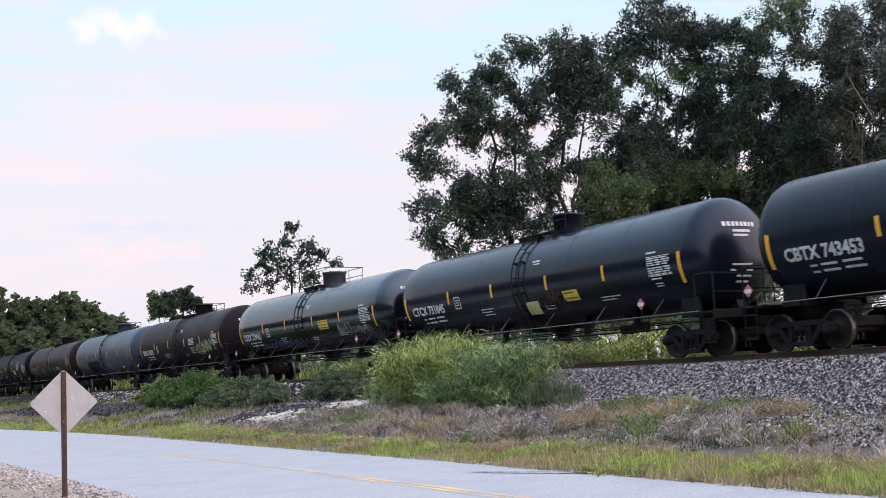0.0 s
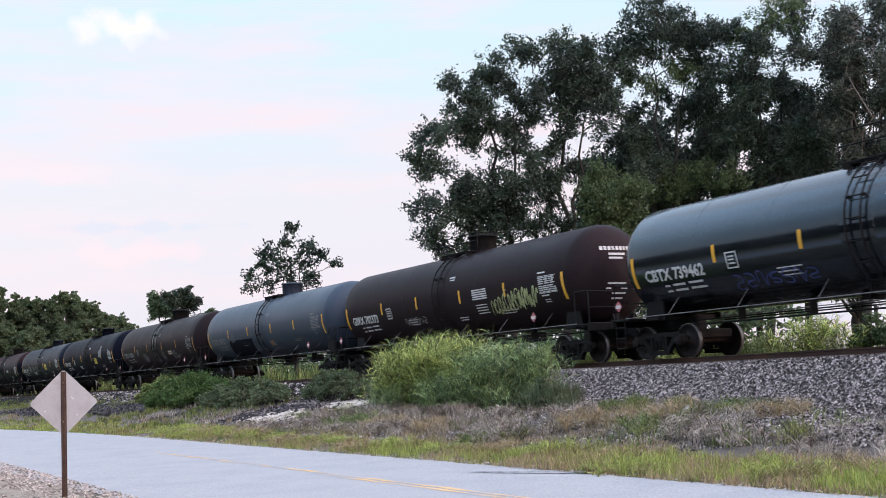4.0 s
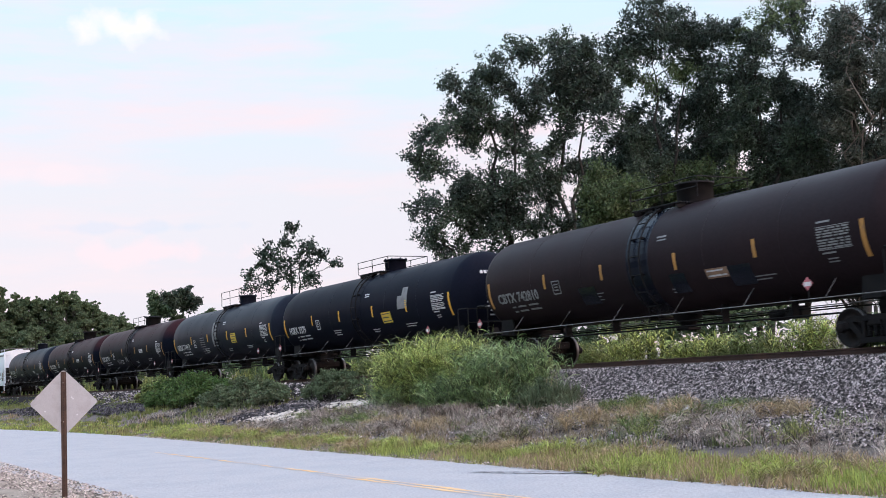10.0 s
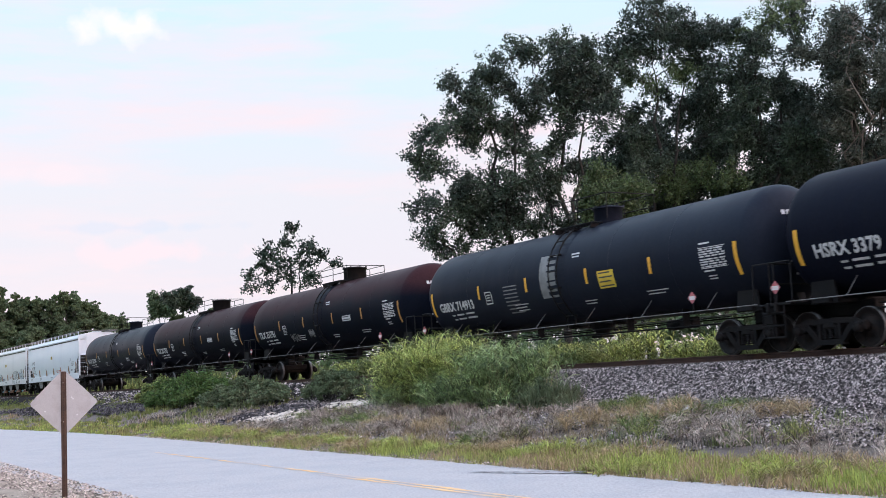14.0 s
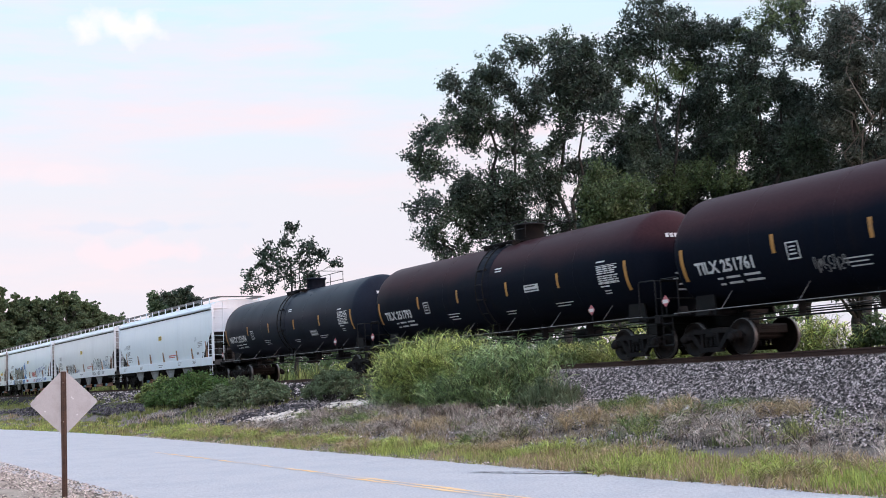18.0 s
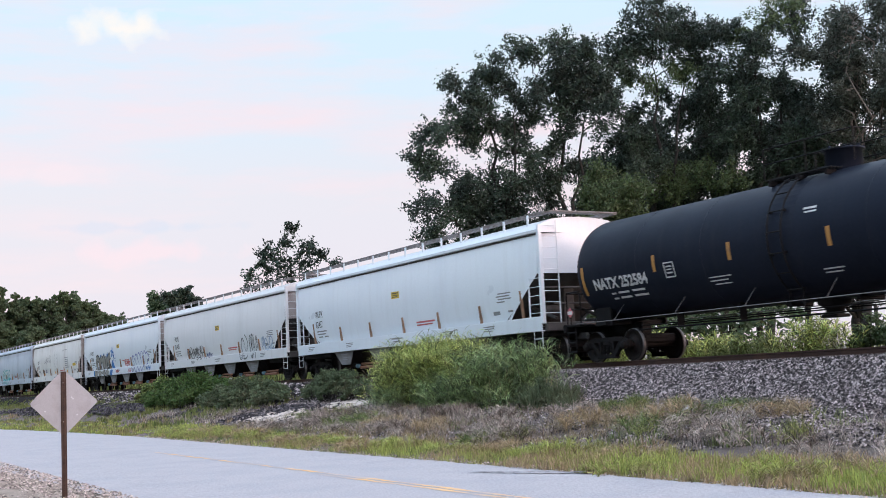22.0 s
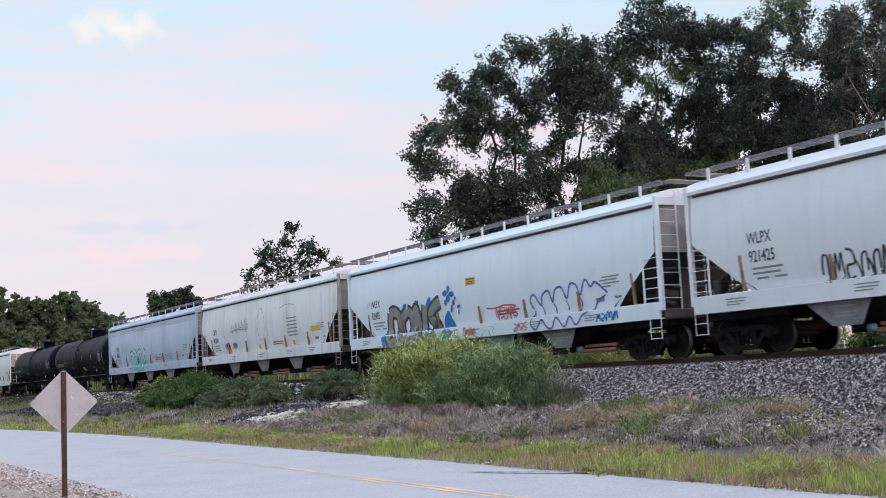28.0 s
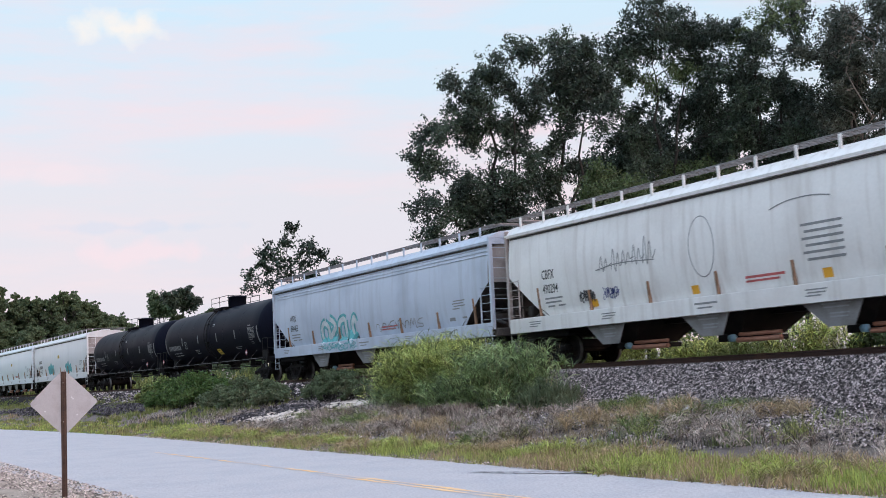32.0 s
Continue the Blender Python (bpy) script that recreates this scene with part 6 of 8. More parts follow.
def end_rail_geo():
    g = Geo()
    for y in (-1.40, 1.40):
        g.tube([(8.15, y, 1.14), (8.15, y, 2.05), (8.18, y, 2.12), (8.80, y, 2.12), (8.84, y, 2.05), (8.84, y, 1.14)], 0.022, 6)
    g.tube([(8.84, -1.40, 2.1), (8.84, 1.40, 2.1)], 0.022, 6)
    g.tube([(8.84, -1.40, 1.62), (8.84, 1.40, 1.62)], 0.018, 6)
    return g


def diamond_geo(x, z, h):
    return Geo().add([(x - h, -1.455, z), (x, -1.455, z - h), (x + h, -1.455, z), (x, -1.455, z + h)], [(0, 1, 2, 3)]).add([(x - h, -1.447, z), (x, -1.447, z - h), (x + h, -1.447, z), (x, -1.447, z + h)], [(3, 2, 1, 0)])


def tank_car(label, body, mark, letter=M_LETTER, stripe=M_YELLOW, band=None, dome=(0.50, 0.42), panels=(), extra=None, rail_h=0.55, placard=M_PLACARD, seed=1, lower=None):
    r = random.Random(seed)
    car = thing("tank_car", label, "tank car", "cars of the freight train")
    shell = part("tank", tank_shell, body, car, key="tank")
    part("centre_band", lambda: band_geo(0.0, 0.95), band or body, shell, "raised band round the middle", key="band")
    for x in (-5.3, -2.65, 2.65, 5.3):
        part("weld_seam", lambda x=x: band_geo(x, 0.03), body, shell, key=("seam", x))
    part("manway", lambda: dome_geo(*dome), M_FRAME if body in (M_RUST_TOP, M_BROWN) else body, car, "round manway housing with bolted lid", key=("dome",) + tuple(dome))
    part("ladder", ladder_geo, M_FRAME, car, key="ladder")
    part("platform", platform_geo, M_FRAME, car, "steel grating walkway", key="platform")
    part("railing", lambda: railing_geo(rail_h), M_FRAME, car, key=("railing", rail_h))
    part("side_pipe", side_pipe_geo, M_GRATE, car, key="side_pipe")
    part("brake_rod", brake_rods_geo, M_FRAME, car, key="brake_rods")
    for y in (-0.55, 0.4):
        part("thin_rod", thin_rod_geo, M_FRAME, car, at=pose(0, y, 0), key="thin_rod")
    part("bottom_outlet", outlet_geo, M_FRAME, car, key="outlet")
    for turn_ in (0, 180):
        part("stub_sill", stub_sill_geo, M_FRAME, car, at=pose(0, 0, 0, 0, 0, turn_), key="stub_sill")
        part("end_platform", end_platform_geo, M_FRAME, car, at=pose(0, 0, 0, 0, 0, turn_), key="end_platform")
        part("end_handrail", end_rail_geo, M_FRAME, car, at=pose(0, 0, 0, 0, 0, turn_), key="end_rail")
        part("coupler", coupler_geo, M_TRUCK, car, at=pose(0, 0, 0, 0, 0, turn_) @ pose(8.85, 0, 0.86), key="coupler")
        part("air_hose", hose_geo, M_TYRE, car, at=pose(0, 0, 0, 0, 0, turn_) @ pose(8.75, 0.25, 0.8), key="hose")
        add_truck(car, 7.45 if turn_ == 0 else -7.45)
    for x, z0, z1, w in ((-7.80, 1.95, 2.78, 0.13), (-4.55, 2.33, 2.78, 0.12), (-1.65, 2.33, 2.78, 0.12), (1.55, 2.30, 2.75, 0.12), (4.45, 2.30, 2.75, 0.12), (7.75, 1.95, 2.78, 0.13)):
        part("reflector", lambda a=(x - w / 2, x + w / 2, z0, z1): patch_tank(*a), stripe, car, key=("refl", x, z0))
    if mark:
        text_part("mark", mark, 0.42, on_tank, -7.35, 2.08, letter, car, 0.95, 0.034)
    else:
        part("mark", bars(on_tank, [(-7.3 + 0.26 * k, -7.12 + 0.26 * k, 2.25, 0.26) for k in range(9)]), letter, car)
    part("small_print", bars(on_tank, [(-6.7, -6.5, 1.92, 0.05), (-6.38, -5.9, 1.93, 0.055), (-5.75, -5.2, 1.94, 0.055), (-6.7, -6.5, 1.78, 0.05), (-6.38, -5.9, 1.79, 0.055), (-5.75, -5.15, 1.80, 0.055), (-2.6, -1.8, 1.98, 0.03), (-2.6, -1.95, 1.89, 0.03), (-2.5, -1.9, 1.80, 0.03), (1.1, 1.7, 1.82, 0.03), (1.1, 1.6, 1.74, 0.03), (4.0, 4.9, 1.86, 0.03), (4.0, 4.7, 1.78, 0.03), (0.8, 1.2, 3.25, 0.05), (0.85, 1.2, 3.16, 0.04)]), letter, car, key="small_print")
    part("stencil_box", bars(on_tank, [(-4.15, -3.75, 2.52, 0.035), (-4.15, -3.75, 2.14, 0.035), (-4.15, -4.115, 2.33, 0.38), (-3.785, -3.75, 2.33, 0.38), (-4.06, -3.84, 2.42, 0.04), (-4.04, -3.86, 2.34, 0.035), (-4.06, -3.84, 2.25, 0.04)], 0.022), letter, car, "white boxed stencil", key="stencil_box")
    rows = [(6.42, 7.40, 2.745, 0.018), (6.42, 7.40, 2.225, 0.018)]
    for k in range(8):
        a = 6.44
        while a < 7.3:
            b = min(7.38, a + r.uniform(0.10, 0.34))
            rows.append((a, b, 2.70 - k * 0.06 - (0.02 if k > 3 else 0), 0.036))
            a = b + r.uniform(0.02, 0.06)
    rows += [(6.45, 6.85, 2.86, 0.045), (6.5, 6.9, 2.15, 0.04), (6.6, 6.9, 2.02, 0.03), (6.6, 6.9, 1.95, 0.03)]
    part("stencil_block", bars(on_tank, rows), letter, car)
    head = lambda x, z, lift=0.0: (7.9 + 0.745 * math.sqrt(max(0.0, 1 - ((x * x + (z - TZ) ** 2) / TR ** 2))) + lift, x, z)
    part("end_print", bars(head, [(-0.62 + 0.14 * k, -0.52 + 0.14 * k, 3.42, 0.12) for k in range(8)] + [(-0.35, 0.25, 3.24, 0.07), (-0.35, 0.15, 3.12, 0.06), (-0.45, 0.2, 2.35, 0.05), (-0.5, 0.25, 2.2, 0.05), (-0.3, 0.2, 2.05, 0.05), (-0.3, 0.1, 1.9, 0.05)], 0.012), letter, car, key="end_print")
    for x in (-8.62, 6.0):
        pl = part("placard", lambda x=x: diamond_geo(x, 1.52, 0.16), M_PLACARD_RED if placard is M_PLACARD else placard, car, key=("placard", x))
        part("placard_print", lambda x=x: Geo().add([(x - 0.11, -1.459, 1.46), (x + 0.11, -1.459, 1.46), (x + 0.11, -1.459, 1.56), (x - 0.11, -1.459, 1.56)], [(0, 1, 2, 3)]), M_PLACARD, pl, key=("plp", x))
        part("placard_post", lambda x=x: Geo().box((x, -1.43, 1.34), (0.04, 0.02, 0.5), 0.004), M_FRAME, pl, key=("plpost", x))
    for name, mat, (x0, x1, z0, z1), lab in panels:
        q = part(name, patch_tank(x0, x1, z0, z1), mat, car, lab)
        n = max(2, int((z1 - z0) / 0.12))
        part("print", bars(on_tank, [(x0 + 0.06, x1 - 0.06 - 0.1 * (k % 2), z0 + (k + 0.5) * (z1 - z0) / n, 0.04) for k in range(n)], 0.012), M_INK if mat in (M_YPANEL, M_LETTER) else M_LETTER, q)
    if extra:
        extra(car)
    return car


# hopper side: half width at each height
def hop_half(z):
    return float(np.interp(z, [1.0, 1.5, 1.8, 2.2, 2.7, 3.2, 3.6, 3.9, 4.2], [1.43, 1.45, 1.525, 1.58, 1.615, 1.615, 1.59, 1.56, 1.515]))


def on_hop(x, z, lift=0.006):
    return (x, -hop_half(z) - lift, z)


def on_sill(x, z, lift=0.006):
    return (x, -1.63 - lift, z)


def hop_body_geo():
    """The curved sides with their cut lower corners."""
    g = Geo()
    zs = [1.5, 1.65, 1.8, 2.0, 2.2, 2.45, 2.7, 2.85, 3.0, 3.2, 3.4, 3.6, 3.75, 3.9, 4.12]
    for sg in (-1, 1):
        vs, fs = [], []
        for z in zs:
            e = 7.85 + (9.72 - 7.85) * min(1, max(0, (z - 1.5) / 1.35))
            for i in range(25):
                vs.append((-e + 2 * e * i / 24, sg * hop_half(z), z))
        for j in range(len(zs) - 1):
            for i in range(24):
                fs.append((j * 25 + i, j * 25 + i + 1, (j + 1) * 25 + i + 1, (j + 1) * 25 + i))
        g.add(vs, fs, True)
    return g


def hop_end_sheet_geo():
    g = Geo()
    zz = [2.85, 3.2, 3.6, 3.9, 4.12]
    vs = [(9.72 + 0.22 * (1 - (i / 4 - 1) ** 2), (i / 4 - 1) * hop_half(z), z) for z in zz for i in range(9)]
    fs = [(j * 9 + i, j * 9 + i + 1, (j + 1) * 9 + i + 1, (j + 1) * 9 + i) for j in range(len(zz) - 1) for i in range(8)]
    return g.add(vs, fs, True)


def hop_slope_geo():
    g = Geo()
    g.add([(9.7, -1.585, 2.86), (9.7, 1.585, 2.86), (7.4, -1.48, 1.35), (7.4, 1.48, 1.35), (9.66, -1.585, 2.82), (9.66, 1.585, 2.82), (7.36, -1.48, 1.31), (7.36, 1.48, 1.31)], [(0, 1, 3, 2), (4, 6, 7, 5), (0, 4, 5, 1), (2, 3, 7, 6), (0, 2, 6, 4), (1, 5, 7, 3)])
    g.box((9.0, 0, 1.75), (0.14, 0.4, 1.9), 0.02)
    for y in (-0.9, 0.9):
        g.tube([(9.6, y, 1.45), (8.2, y, 1.9)], 0.06, 6)
    return g


def brake_tank_geo():
    return Geo().turn([(-0.3, 0.0), (-0.3, 0.17), (0.3, 0.17), (0.3, 0.0)], "y", 14, (8.9, -0.6, 1.75))


def hop_roof_geo():
    """The arched roof with its rolled edge."""
    g = Geo()
    prof = [(-1.53, 4.12), (-1.62, 4.13), (-1.63, 4.22), (-1.45, 4.42), (-1.1, 4.55), (-0.5, 4.62), (0, 4.63), (0.5, 4.62), (1.1, 4.55), (1.45, 4.42), (1.63, 4.22), (1.62, 4.13), (1.53, 4.12)]
    xs = [-9.9, -9.8, 9.8, 9.9]
    vs = [(x, y, z) for x in xs for y, z in prof]
    n = len(prof)
    fs = [(i * n + k, i * n + k + 1, (i + 1) * n + k + 1, (i + 1) * n + k) for i in range(3) for k in range(n - 1)]
    g.add(vs, fs)
    for i in (0, 3):
        g.add(vs[i * n:(i + 1) * n], [tuple(range(n))])
    return g


def roof_seam_geo():
    g = Geo()
    for sg in (-1, 1):
        g.box((0, sg * 1.552, 4.085), (19.3, 0.03, 0.05), 0.006)
    return g


def walk_geo():
    """Grating boards along both roof edges and across the ends."""
    g = Geo()
    for sg in (-1, 1):
        for k in range(4):
            g.box((0, sg * (1.02 + 0.14 * k), 4.76), (19.9, 0.045, 0.04), 0.006)
        for i in range(67):
            g.box((-9.9 + i * 0.3, sg * 1.23, 4.75), (0.03, 0.5, 0.03))
    for sx in (-1, 1):
        for k in range(4):
            g.box((sx * (9.75 + 0.13 * k), 0, 4.76), (0.04, 2.6, 0.04), 0.006)
    return g


def walk_post_geo():
    return Geo().box((0, 0.02, 0), (0.10, 0.04, 0.38), 0.008).box((0, 0.05, -0.17), (0.16, 0.10, 0.03), 0.006)


def hatch_geo():
    g = Geo()
    g.box((0, 0, 4.66), (18.4, 0.62, 0.06), 0.03)
    for i in range(30):
        g.box((-8.9 + i * 0.62, 0, 4.69), (0.05, 0.74, 0.04), 0.01)
    return g


def hop_sill_geo():
    """A channel along the side, open towards the middle."""
    prof = [(-1.50, 1.507), (-1.625, 1.507), (-1.630, 1.490), (-1.625, 1.06), (-1.47, 1.052), (-1.47, 1.085), (-1.58, 1.09), (-1.58, 1.47), (-1.50, 1.475)]
    n = len(prof)
    vs = [(x, y, z) for x in (-9.8, 9.8) for y, z in prof]
    return Geo().add(vs, [(k, (k + 1) % n, n + (k + 1) % n, n + k) for k in range(n)] + [tuple(range(n)), tuple(range(2 * n - 1, n - 1, -1))])


def hop_post_geo():
    """Corner post, ladder and grab irons at one end of one side."""
    g = Geo().box((9.84, -1.56, 2.82), (0.13, 0.13, 3.1), 0.015)
    g.tube([(9.18, -1.60, 1.5), (9.18, -1.60, 2.75)], 0.03, 6)
    for k in range(5):
        z = 1.62 + k * 0.27
        g.tube([(9.18, -1.62, z), (9.84, -1.62, z)], 0.012, 6)
    for k in range(9):
        z = 1.6 + k * 0.34
        g.tube([(9.98, -1.56, z), (9.98, -1.0, z)], 0.012, 6)
    g.tube([(9.98, -1.0, 1.3), (9.98, -1.0, 4.5)], 0.022, 6)
    for dx in (9.35, 9.80):
        g.tube([(dx, -1.60, 1.08), (dx, -1.60, 0.52)], 0.012, 6)
    for z in (0.54, 0.82):
        g.box((9.58, -1.60, z), (0.45, 0.05, 0.022), 0.006)
    return g


def hop_end_geo():
    g = Geo().box((9.85, 0, 1.18), (0.2, 3.0, 0.28), 0.03).box((9.2, 0, 0.93), (1.9, 0.36, 0.36), 0.03)
    g.box((9.9, 0, 1.9), (0.05, 2.4, 0.06), 0.01).box((9.9, 0, 2.4), (0.05, 2.9, 0.06), 0.01)
    g.box((9.75, 0.7, 1.75), (0.3, 0.35, 0.4), 0.05)
    return g


def bay_geo():
    """One funnel between the trucks, narrowing to its outlet."""
    g = Geo()
    t = [(-1.35, -1.4, 1.34), (1.35, -1.4, 1.34), (1.35, 1.3, 1.34), (-1.35, 1.3, 1.34)]
    b = [(-0.36, -0.80, 0.50), (0.36, -0.80, 0.50), (0.36, 0.70, 0.50), (-0.36, 0.70, 0.50)]
    g.add(t + b, [(0, 1, 5, 4), (1, 2, 6, 5), (2, 3, 7, 6), (3, 0, 4, 7), (4, 5, 6, 7)])
    for k in (0, 1):
        x0, x1 = (t[k][0], b[k][0])
        g.tube([(x0, -1.4, 1.34), (x1, -0.8, 0.5)], 0.03, 5)
    return g


def bay_side_geo():
    return Geo().prism([(-1.25, 1.12), (0.75, 1.12), (0.42, 0.50), (-0.40, 0.50)], -1.47, -1.44)


def bar_rows(rows, y):
    """Flat bars of print on an upright plate: points and faces."""
    vs = [(x, y, z) for x0, x1, z0 in rows for x, z in ((x0, z0), (x1, z0), (x1, z0 + 0.035), (x0, z0 + 0.035))]
    return vs, [tuple(range(4 * k, 4 * k + 4)) for k in range(len(rows))]


def gate_geo():
    g = Geo().box((0, 0, 0.42), (0.8, 1.7, 0.14), 0.03).box((0, -0.98, 0.44), (0.5, 0.18, 0.2), 0.03)
    return g


def gate_pipe_geo():
    return Geo().tube([(-0.75, -0.95, 0.50), (0.75, -0.95, 0.50)], 0.05, 10).tube([(-0.8, -1.0, 0.36), (0.8, -1.0, 0.36)], 0.065, 10)


def stake_geo():
    return Geo().box((0, -0.03, 0), (0.11, 0.08, 0.62), 0.012)


def hopper_car(label, body, mark, number, extra=None, stakes=M_RUSTMARK, ribbed=False, bays=4, sign_mat=M_YPANEL, notice=True, ends=None):
    car = thing("hopper_car", label, "hopper car", "cars of the freight train")
    bd = part("body", hop_body_geo, body, car, key="hop_body")
    for turn_ in (0, 180):
        part("end_sheet", hop_end_sheet_geo, ends or M_END, bd, "curved end wall under the roof", at=pose(0, 0, 0, 0, 0, turn_), key="hop_end_sheet")
    for turn_ in (0, 180):
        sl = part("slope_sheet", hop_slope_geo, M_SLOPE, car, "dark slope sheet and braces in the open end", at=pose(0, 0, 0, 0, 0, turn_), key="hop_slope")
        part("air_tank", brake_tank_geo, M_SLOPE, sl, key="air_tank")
    part("underframe", underframe_geo, M_FRAME, car, "black centre sill and bolsters", key="hop_underframe")
    rf = part("roof", hop_roof_geo, body, car, key="hop_roof")
    part("roof_seam", roof_seam_geo, M_SEAM, rf, "dark seam under the eaves", key="roof_seam")
    wk = part("running_board", walk_geo, M_GRATE, car, "grey grating walkway on the roof", key="walk")
    for sg in (-1, 1):
        for i in range(14):
            part("board_support", walk_post_geo, body, wk, at=pose(-9.1 + i * 1.4, sg * 1.47, 4.56, 0, 0, 0 if sg < 0 else 180), key="walk_post")
    part("hatch", hatch_geo, body, rf, "long trough hatch", key="hatch")
    for turn_ in (0, 180):
        part("side_sill", hop_sill_geo, body, car, at=pose(0, 0, 0, 0, 0, turn_), key="hop_sill")
    for turn_ in (0, 180):
        for mir in (1, -1):
            o = part("corner_ladder", hop_post_geo, M_END if body is M_HOPPER_D else body, car, at=pose(0, 0, 0, 0, 0, turn_), key="hop_post")
            o.scale = (mir, 1, 1) if turn_ == 0 else (mir, 1, 1)
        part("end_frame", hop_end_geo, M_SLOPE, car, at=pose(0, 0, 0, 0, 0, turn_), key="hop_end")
        part("coupler", coupler_geo, M_TRUCK, car, at=pose(0, 0, 0, 0, 0, turn_) @ pose(10.05, 0, 0.86), key="coupler")
        part("air_hose", hose_geo, M_TYRE, car, at=pose(0, 0, 0, 0, 0, turn_) @ pose(9.95, 0.25, 0.8), key="hose")
        add_truck(car, 8.6 if turn_ == 0 else -8.6)
    for i in range(bays):
        x = (i - (bays - 1) / 2) * (13.4 / bays)
        b_ = part("bay", bay_geo, M_FUNNEL, car, "discharge funnel, coloured dark for the shade under the sill", at=pose(x, 0, 0), key="bay")
        part("bay_plate", bay_side_geo, M_BAY, b_, key="bay_side")
        part("outlet_gate", gate_geo, M_FRAME, b_, key="gate")
        part("outlet_pipe", gate_pipe_geo, M_PIPE, b_, "copper-brown outlet pipe", at=pose(1.25, 0, 0), key="gate_pipe")
        part("pipe_cap", lambda: Geo().turn([(-0.08, 0.0), (-0.08, 0.09), (0.08, 0.09), (0.08, 0.0)], "x", 12), M_TAPE, b_, "pale blue cap", at=pose(0.32, -1.06, 0.42), key="pipe_cap")
        part("bay_print", lambda: Geo().add(*bar_rows(((-0.55, 0.35, 1.0), (-0.5, 0.3, 0.92), (-0.3, 0.3, 0.78), (-0.3, 0.25, 0.7)), -1.474)), M_INK_DIM, b_, key="bay_print")
    for x in (-8.05, -5.25, -2.4, 0.45, 3.2, 6.1, 8.65):
        tall = abs(x) > 8
        o = part("stake", stake_geo, stakes, car, "rust-brown side stake", at=pose(x, -hop_half(1.85) + 0.02, 1.80 if not tall else 1.95, 5.5, 0, 0), key="stake")
        o.scale = (0.7, 1, 1.0 if not tall else 1.45)
    if notice:
        part("side_sign", Geo().add([on_hop(-0.3, 2.86, 0.01), on_hop(0.35, 2.86, 0.01), on_hop(0.35, 3.12, 0.01), on_hop(-0.3, 3.12, 0.01)], [(0, 1, 2, 3)]), sign_mat, car, "yellow notice with black print", key="side_sign")
    if notice:
        part("sign_print", bars(on_hop, [(-0.24, 0.28, 3.06, 0.04), (-0.2, 0.24, 2.98, 0.03), (-0.24, 0.2, 2.92, 0.03)], 0.014), M_INK, car, key="sign_print")
    if mark:
        text_part("mark", mark, 0.40, on_hop, -7.75, 2.62, M_INK, car, 0.72)
    else:
        part("mark", bars(on_hop, [(-7.7 + 0.28 * k, -7.5 + 0.28 * k, 2.74, 0.26) for k in range(4)]), M_INK, car, key="mark_bars")
    if number:
        text_part("number", number, 0.40, on_hop, -7.75, 2.18, M_INK, car, 0.72)
    else:
        part("number", bars(on_hop, [(-7.7 + 0.25 * k, -7.52 + 0.25 * k, 2.30, 0.26) for k in range(5)]), M_INK, car, key="num_bars")
    part("small_print", bars(on_hop, [(-7.7, -6.7, 2.02, 0.05), (-7.7, -6.8, 1.9, 0.05), (-7.6, -7.2, 1.78, 0.05), (-7.0, -6.6, 1.78, 0.05), (7.3, 8.1, 2.40, 0.04), (7.2, 8.0, 2.31, 0.04), (7.3, 8.1, 2.22, 0.04), (7.2, 7.7, 2.13, 0.04), (6.9, 7.3, 1.78, 0.12), (7.8, 8.1, 1.8, 0.06)]), M_INK_DIM, car, key="hop_print")
    part("sill_print", bars(on_sill, [(x + dx, x + dx + w, 1.36 - 0.07 * k, 0.03) for x in (-8.6, -4.6, 3.6, 6.4) for k, (dx, w) in enumerate(((0, 0.7), (0.05, 0.6), (0, 0.5)))] + [(-0.4, 0.5, 1.33, 0.05), (-0.3, 0.3, 1.22, 0.04)]), M_INK_DIM, car, key="sill_print")
    part("warning_print", bars(on_hop, [(1.5, 2.9, 1.84, 0.06), (1.5, 2.7, 1.74, 0.05)]), M_SPRAY_RED, car, key="warning_print")
    if ribbed:
        g = Geo()
        for z in (3.78, 3.90, 4.02):
            g.box((0, -hop_half(z) - 0.01, z), (19.3, 0.03, 0.03), 0.008)
        part("side_rib", g, body, bd)
    if extra:
        extra(car)
    return car


def shorten(car, k):
    """A shorter car of the same kind: body parts drawn together, trucks and couplers moved in."""
    for o in car.children:
        if o.name.split(".")[0] in ("truck", "coupler", "air_hose"):
            o.location.x -= math.copysign(10.4 * (1 - k), o.location.x)
        else:
            o.location.x *= k
            o.scale.x *= k
    return car


def spray(name, geo, mat, car, label=""):
    part(name, geo, mat, car, label)


# graffiti and markings that set single cars apart
def x_a(c):
    part("notice", patch_tank(0.05, 0.75, 1.62, 2.02, skew=0.35), M_PALE_NOTICE, c, "peeling pale yellow notice")
    spray("graffiti", tag_strokes(on_tank, 0.9, 2.3, 1.75, 2.3, 5, 3, 0.09), M_SPRAY_MAROON, c, "faded dark red tag")


def x_b(c):
    spray("graffiti", tag_strokes(on_tank, 4.0, 5.4, 1.75, 2.3, 10, 5, 0.04), M_LETTER_DIM, c, "faded pale scrawl")
    spray("graffiti", tag_strokes(on_tank, 5.4, 7.2, 1.75, 2.15, 12, 6, 0.035), M_LETTER_DIM, c, "faded pale scrawl")
    spray("graffiti", scrawl(on_tank, -4.2, -1.4, 1.6, 2.0, 7, 7, 0.035), M_SPRAY_NAVY, c, "faded blue tag")


